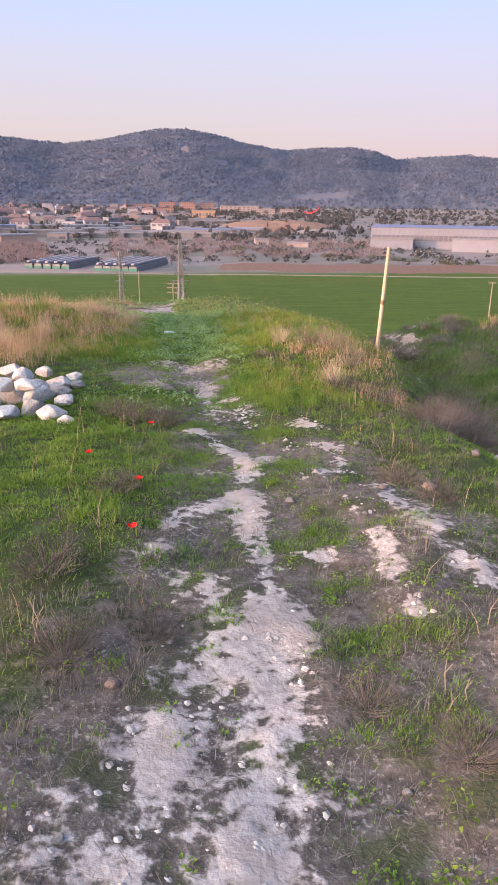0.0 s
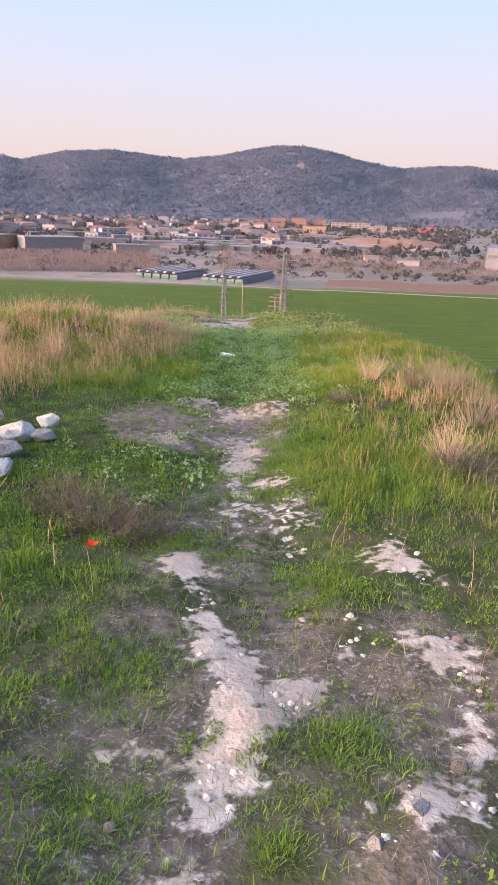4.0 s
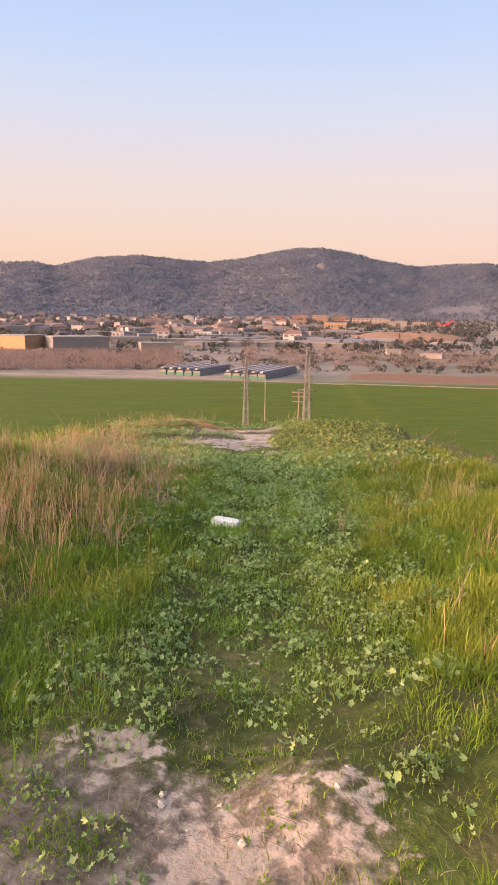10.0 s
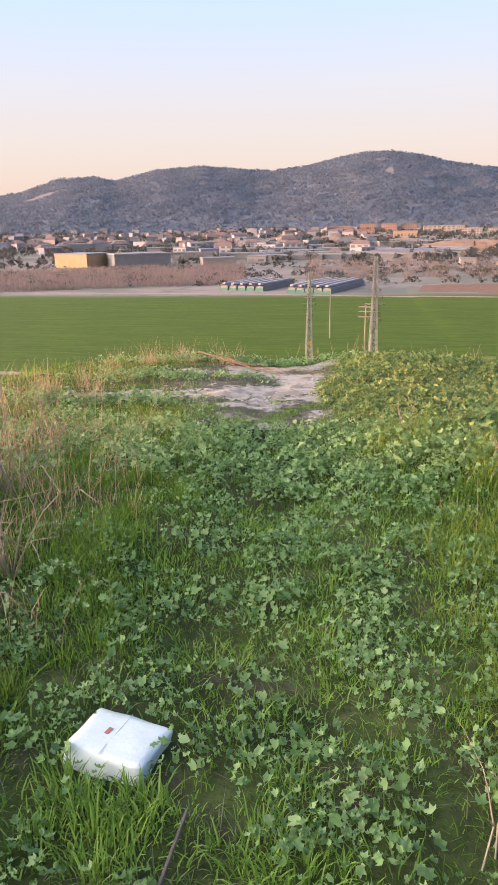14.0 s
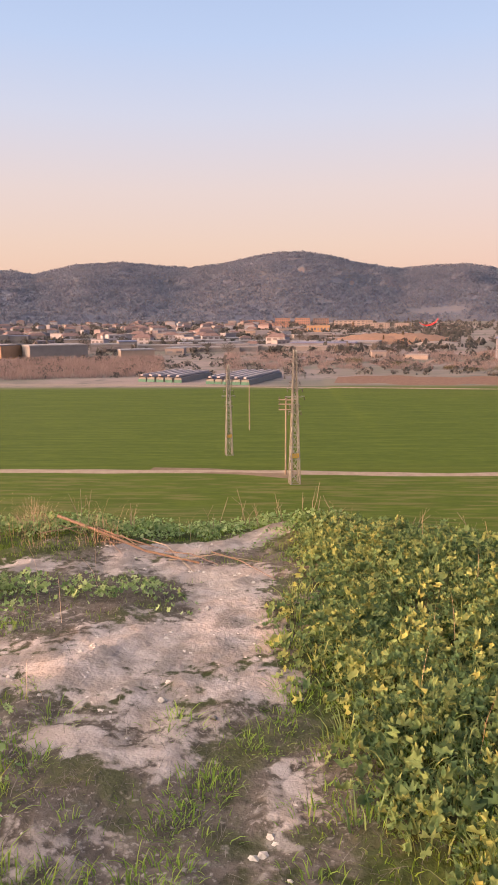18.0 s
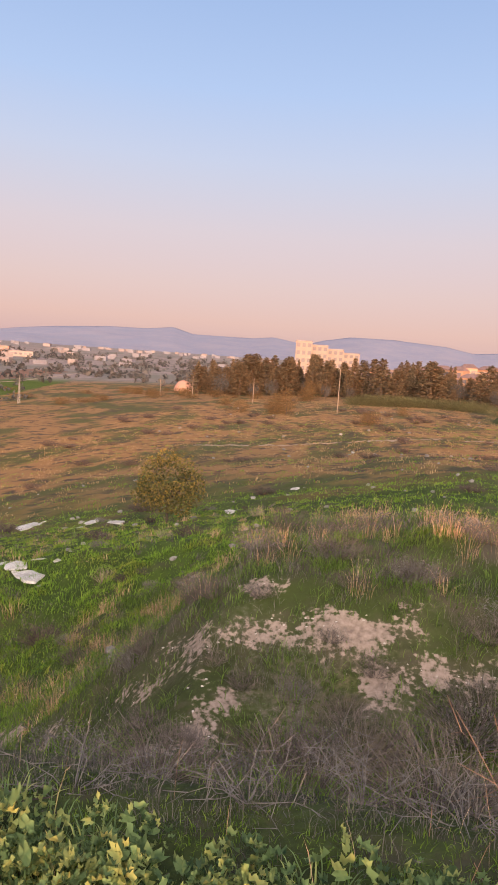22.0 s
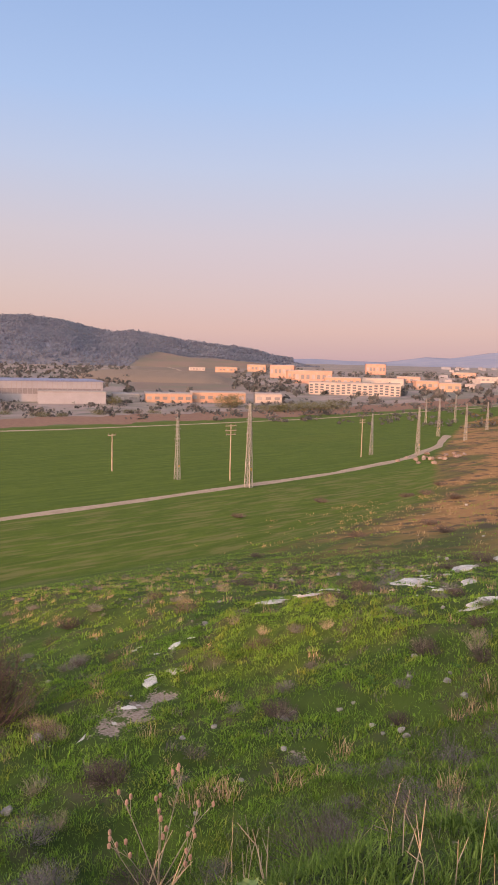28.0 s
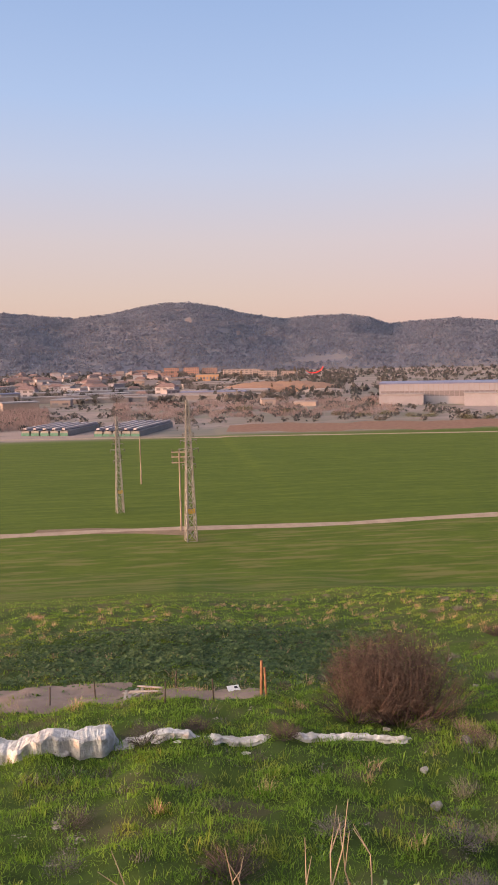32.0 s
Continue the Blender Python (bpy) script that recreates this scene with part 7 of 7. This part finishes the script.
# houses of the town
rnd = random.Random(12)
for k in range(330):
    az, r = rnd.uniform(-40, 1), 380 + 600 * rnd.random() ** .8
    if waves(np.array(az * 10), np.array(r), 60, 111) < -.3:
        continue
    w = rnd.uniform(6, 12)
    red = rnd.random() < .4
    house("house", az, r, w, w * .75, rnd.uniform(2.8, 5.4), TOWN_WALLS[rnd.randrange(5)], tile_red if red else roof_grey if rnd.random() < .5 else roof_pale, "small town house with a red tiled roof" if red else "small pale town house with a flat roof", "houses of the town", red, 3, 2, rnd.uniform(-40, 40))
for k in range(90):
    az, r = rnd.uniform(56, 80), rnd.uniform(520, 1700)
    w = rnd.uniform(9, 17)
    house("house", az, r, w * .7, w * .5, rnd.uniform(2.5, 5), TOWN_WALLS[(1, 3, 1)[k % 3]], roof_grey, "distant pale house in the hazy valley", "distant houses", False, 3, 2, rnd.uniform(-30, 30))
# the settlement behind the cypresses
VILLA_WALLS = [paint_wall("warm_cream_plaster", (.36, .235, .17)), paint_wall("apricot_plaster", (.34, .20, .135))]
rnd = random.Random(33)
for k in range(34):
    az, r = 87 + .56 * k + rnd.uniform(-.3, .3), 340 + 18 * (k % 3) + rnd.uniform(-6, 6)
    red = k % 6 != 4
    house("villa", az, r, rnd.uniform(6.5, 10), 8.5, ip(az, (87, 92, 100, 106), (8.0, 10.0, 12.5, 12.5)) + 1.6 * (k % 3) + rnd.uniform(-1.2, 1.2), VILLA_WALLS[k % 2], tile_red if red else roof_pale, "sunlit apricot villa with a red tiled roof" if red else "sunlit cream villa with a flat roof", "villas behind the cypresses", red, 2, 3, rnd.uniform(-25, 25))
for k in range(4):
    house("apartment_building", 81.9 + 1.28 * k, 420 + 3 * k, 9.6, 14, 26.5 - 2.0 * k, WALLS[0], roof_pale, "tall stepped cream apartment building above the trees", "apartment block", False, 3, 6, category="building")


# ---- trees, hedges and scrub of the valley ----
crown_pine = blade_paint("dark_conifer", (.065, .055, .036), (.11, .085, .052), (.19, .125, .07), .25, .9)
crown_dull = blade_paint("dull_foliage", (.06, .064, .064), (.095, .094, .09), (.15, .135, .125), .4, .95, .05)
hedge_green = blade_paint("hedge_leaves", (.07, .072, .034), (.105, .102, .048), (.15, .138, .068), .3, .9)
crown_rust = blade_paint("rusty_foliage", (.085, .058, .028), (.14, .09, .042), (.21, .13, .06), .3, .9, .05)


def crown_mesh(kind, seed):
    if kind == "spire":
        parts_ = [leaf_cloud((0, 0, .14 + .1 * k), (.17 * (1 - (k / 10) ** 1.6), .17 * (1 - (k / 10) ** 1.6), .1), 90, .026, seed * 20 + k, .3) for k in range(9)]
    elif kind == "round":
        parts_ = [leaf_cloud((.22 * math.cos(k * 1.9), .22 * math.sin(k * 1.9), .5 + .12 * math.sin(k * 2.7)), (.24, .24, .25), 110, .030, seed * 20 + k, .3) for k in range(7)]
    else:
        parts_ = [leaf_cloud((.45 * math.cos(k * 1.9) * (k % 3) / 2, .45 * math.sin(k * 1.9) * (k % 3) / 2, .3), (.3, .3, .33), 170, .024, seed * 20 + k, .25) for k in range(7)]
    v, f = joined(*parts_)
    return v, f


def model_tree(name, kind, seed, mat, label, group):
    top = tagged(new(name), label, "hedge" if kind == "low" else "tree", group)
    bm = bmesh.new()
    rod(bm, (0, 0, -.05), (0, 0, .6 if kind != "low" else .3), .025, .01, 5)
    part("trunk", bm, bark, top)
    part("crown", grid_mesh("crown", *crown_mesh(kind, seed), mat, False), None, top)
    return top


CYPRESS = [model_tree("cypress", "spire", k, crown_pine, "dark upright cypress in a row", "cypresses") for k in range(3)]
ROUND = [model_tree("valley_tree", "round", k + 3, crown_dull, "dull green tree among the valley houses", "valley trees") for k in range(3)]
HEDGE = [model_tree("hedge_bush", "low", k + 6, hedge_green, "clipped dull green bush in a hedge", "hedge bushes") for k in range(2)]
RUST = [model_tree("rusty_bush", "low", k + 9, crown_rust, "rusty orange-brown bush on the plateau", "rusty bushes") for k in range(2)]
used = set()


def grow(models, k, x, y, h, w, sink=0.0):
    src = models[k % len(models)]
    m = pose(x, y, tops(x, y) - sink, 0, 0, rnd.uniform(0, 360)) @ Matrix.Diagonal((w / src.scale.x, w / src.scale.y, h / src.scale.z, 1))
    if src.name not in used:
        used.add(src.name)
        src.matrix_world = m
        return src
    return copy_thing(src, m)


for k in range(250):
    az = (rnd.uniform(73.5, 78), rnd.uniform(78, 86.5), rnd.uniform(80, 94), rnd.uniform(88, 105))[k % 4]
    r = rnd.uniform(262, 335)
    h = rnd.choice((6, 8, 9.5, 11, 13.5)) * rnd.uniform(.85, 1.15) * ip(az, (73, 76, 80, 88, 96, 105), (.8, .95, 1.15, 1.0, .95, .85))
    grow(CYPRESS, k, *place(az, r), h, h * rnd.choice((.8, 1.3, 1.9, 2.4)) * rnd.uniform(.85, 1.15))
for k in range(110):
    az, r = rnd.uniform(74, 105), rnd.uniform(240, 420)
    h = rnd.uniform(5, 11)
    grow(ROUND, k, *place(az, r), h, h * .8)
for k in range(34):
    az = 86.2 + 10.2 * k / 33
    grow(HEDGE, k, *place(az, 214 + rnd.uniform(-4, 4) - 3.0 * k / 33), rnd.uniform(5.6, 6.8), rnd.uniform(6, 7.5), .8)
for az, r, h in ((97.6, 192, 6), (98.6, 190, 7.5), (99.6, 188, 7), (104.3, 150, 7), (105, 148, 8)):
    grow(HEDGE, int(r), *place(az, r), h, 6, .8)
for az, r, h, w in ((81.0, 165, 10, 8.5), (79.9, 168, 7, 7), (87.7, 136, 5.4, 5.6), (77.3, 170, 6.5, 6.5), (90.4, 165, 4, 3.6), (82.6, 240, 12, 7), (82.2, 230, 8, 8), (72.5, 250, 5, 9), (75, 245, 5, 8), (78.5, 240, 5, 9), (70, 235, 4, 9), (66, 220, 4, 8), (63, 205, 4, 7)):
    grow(RUST, int(r), *place(az, r), h, w, .4)
for k in range(16):
    az = rnd.uniform(58, 78)
    grow(RUST, k, *place(az, rnd.uniform(200, 300)), rnd.uniform(2.5, 5), rnd.uniform(5, 9), .4)
for k in range(210):
    az, r = rnd.uniform(-42, 12), rnd.uniform(330, 960)
    h = rnd.uniform(4, 9)
    grow(ROUND if k % 9 else CYPRESS, k, *place(az, r), h * .8, h * rnd.uniform(.8, 1.3))
for az, r, h, w in ((38.6, 276, 6, 7), (39.4, 275, 6.4, 7), (42.2, 260, 3, 6), (43, 258, 3.4, 7), (44, 262, 4, 8), (45.2, 268, 4.5, 8), (46.3, 268, 4, 7), (41, 270, 2.5, 5), (47.5, 275, 5, 7), (20, 232, 1.8, 4), (21.5, 230, 1.6, 5), (24.3, 222, 2, 4), (26, 225, 1.5, 4), (28.6, 232, 2, 5), (16, 235, 1.6, 4), (14, 240, 1.8, 4), (10, 255, 2, 5), (18, 240, 2, 4), (6.8, 270, 2.5, 6), (31, 240, 1.7, 5), (33, 240, 1.7, 4), (30, 285, 4, 6)):
    grow(HEDGE, int(az * 3), *place(az, r), h * 1.5, w * 1.5, .3)
# scrub and bare orchards, past counting
rs = np.random.RandomState(41)
n = 10000
az, r = rs.uniform(-45, 79, n), 330 + 650 * rs.uniform(0, 1, n) ** .8
keep = (waves(az * 14, r, 90, 112) + .5 * waves(az * 14, r, 30, 114) > -.1) & ((az < 31.2) | (az > 39.5) | (r < 370)) & ((az < 16) | (rs.uniform(0, 1, n) < .6))
x, y = polar(az[keep], r[keep])
h = rs.uniform(1.6, 4.6, len(x))
stuff("valley_scrub", crowns(x, y, land(x, y) - .3, h, h * rs.uniform(.5, .9, len(x)), rs, 9), crown_dull, "dull scrub and garden trees between the houses", "scrub")
az, r = rs.uniform(-46, 60, 5200), rs.uniform(214, 345, 5200)
k = waves(az * 9, r, 40, 127) + .4 * waves(az * 9, r, 14, 128) > .05
x, y = polar(az[k], r[k])
h = rs.uniform(.5, 1.7, len(x))
stuff("field_margin_scrub", crowns(x, y, land(x, y) - .1, h, h * rs.uniform(.6, 1.3, len(x)), rs, 8), crown_dull, "low dull scrub beyond the far track", "scrub")
n = 60000
az, r = rs.uniform(-46, -9, n), rs.uniform(214, 308, n)
k = rs.uniform(0, 1, n) < np.clip(.7 + .8 * waves(az * 8, r, 30, 113), 0, 1)
x, y = polar(az[k], r[k])
# twigs paled to pinkish grey; the valley haze is in the colour
orchard_mat = blade_paint("bare_orchard_twigs", (.18, .138, .134), (.235, .18, .172), (.29, .222, .205), .4, .95, .05)
bare_trees = blades(x, y, rs.uniform(.9, 3.3, len(x)), rs.uniform(.03, .10, len(x)), .9, rs)
az, r = rs.uniform(-4, 19, 30000), rs.uniform(236, 345, 30000)
k = waves(az * 8, r, 22, 116) > -.05
x, y = polar(az[k], r[k])
stuff("bare_orchard", joined(bare_trees, blades(x, y, rs.uniform(.6, 2.4, len(x)), rs.uniform(.03, .09, len(x)), .9, rs)), orchard_mat, "reddish bare orchard trees beyond the field", "orchard")


# ---- quarry bank, grassy mound, dome, paraglider ----
def heap(name, az, r, w, d, h, mat, label, category, power=2.0, seed=0):
    x0, y0 = place(az, r)
    a, b = np.meshgrid(np.linspace(-1, 1, 60), np.linspace(-1, 1, 24))
    t = np.radians(-az)
    u, v_ = a * w / 2, b * d / 2
    x, y = x0 + u * np.cos(t) - v_ * np.sin(t), y0 + u * np.sin(t) + v_ * np.cos(t)
    k = np.clip(1 - (np.abs(a) ** power + np.abs(b) ** power), 0, 1) ** .6
    z = land(x, y) - .5 + (h + .5) * k * (1 + .18 * waves(x, y, w / 6, 120 + seed))
    return tagged(new(name, grid_mesh(name, np.stack([x, y, z], -1).reshape(-1, 3), lattice(24, 60), mat)), label, category)


sand_mat = track_paint("quarry_sand", (.17, .11, .085), (.27, .165, .12))
heap("quarry_bank", 9.6, 440, 78, 44, 5.2, sand_mat, "orange sandy quarry bank at the edge of town", "bank", 3, 1)
heap("quarry_bank", 13.2, 400, 34, 24, 2.6, track_paint("grey_rubble", (.17, .145, .135), (.26, .22, .20)), "grey rubble heap beside the quarry", "bank", 2, 2)
heap("hillside_field", 33.0, 640, 130, 260, 4.5, track_paint("dry_field", (.145, .11, .085), (.205, .152, .118)), "bare brown field below the pine hill", "field", 4, 4)
heap("grass_mound", 101.2, 168, 24, 20, 4.3, track_paint("mound_turf", (.04, .052, .02), (.075, .08, .032)), "round grassy mound near the villas", "mound", 2, 3)
bm = bmesh.new()
bmesh.ops.create_uvsphere(bm, u_segments=20, v_segments=10, radius=1)
for v_ in bm.verts:
    v_.co = Vector((v_.co.x * 4, v_.co.y * 4, max(-.4, v_.co.z * 4.4)))
me = bpy.data.meshes.new("dome")
bm.to_mesh(me)
bm.free()
me.materials.append(WALLS[4])
ob = new("dome", me)
ob.location = (*place(72.4, 292), tops(*place(72.4, 292)))
tagged(ob, "pinkish domed shelter among the bushes", "dome")


def paraglider():
    top = tagged(new("paraglider"), "red paraglider wing flying over the valley", "paraglider")
    x, y = place(12.4, 380)
    top.matrix_world = pose(x, y, -3.2, 8, -12, -12) @ Matrix.Diagonal((1.2, 1.2, 1.2, 1))
    red = plain("red_ripstop", (.62, .03, .03), .6, .15, 2)
    for k in range(9):
        a0, a1 = -1.15 + 2.3 * k / 9, -1.15 + 2.3 * (k + 1) / 9
        bm = bmesh.new()
        pts = []
        for a in (a0, a1):
            c = 1.3 * math.cos(a * .9)
            for dy, dz in ((-c, 0), (-c * .4, .3), (c, .05), (-c * .2, -.05)):
                pts.append(bm.verts.new((4.4 * math.sin(a), dy, -3.6 * math.cos(a) + dz * math.cos(a) + 3.6)))
        for j in range(4):
            bm.faces.new((pts[j], pts[(j + 1) % 4], pts[4 + (j + 1) % 4], pts[4 + j]))
        part("cell", bm, red, top)


paraglider()
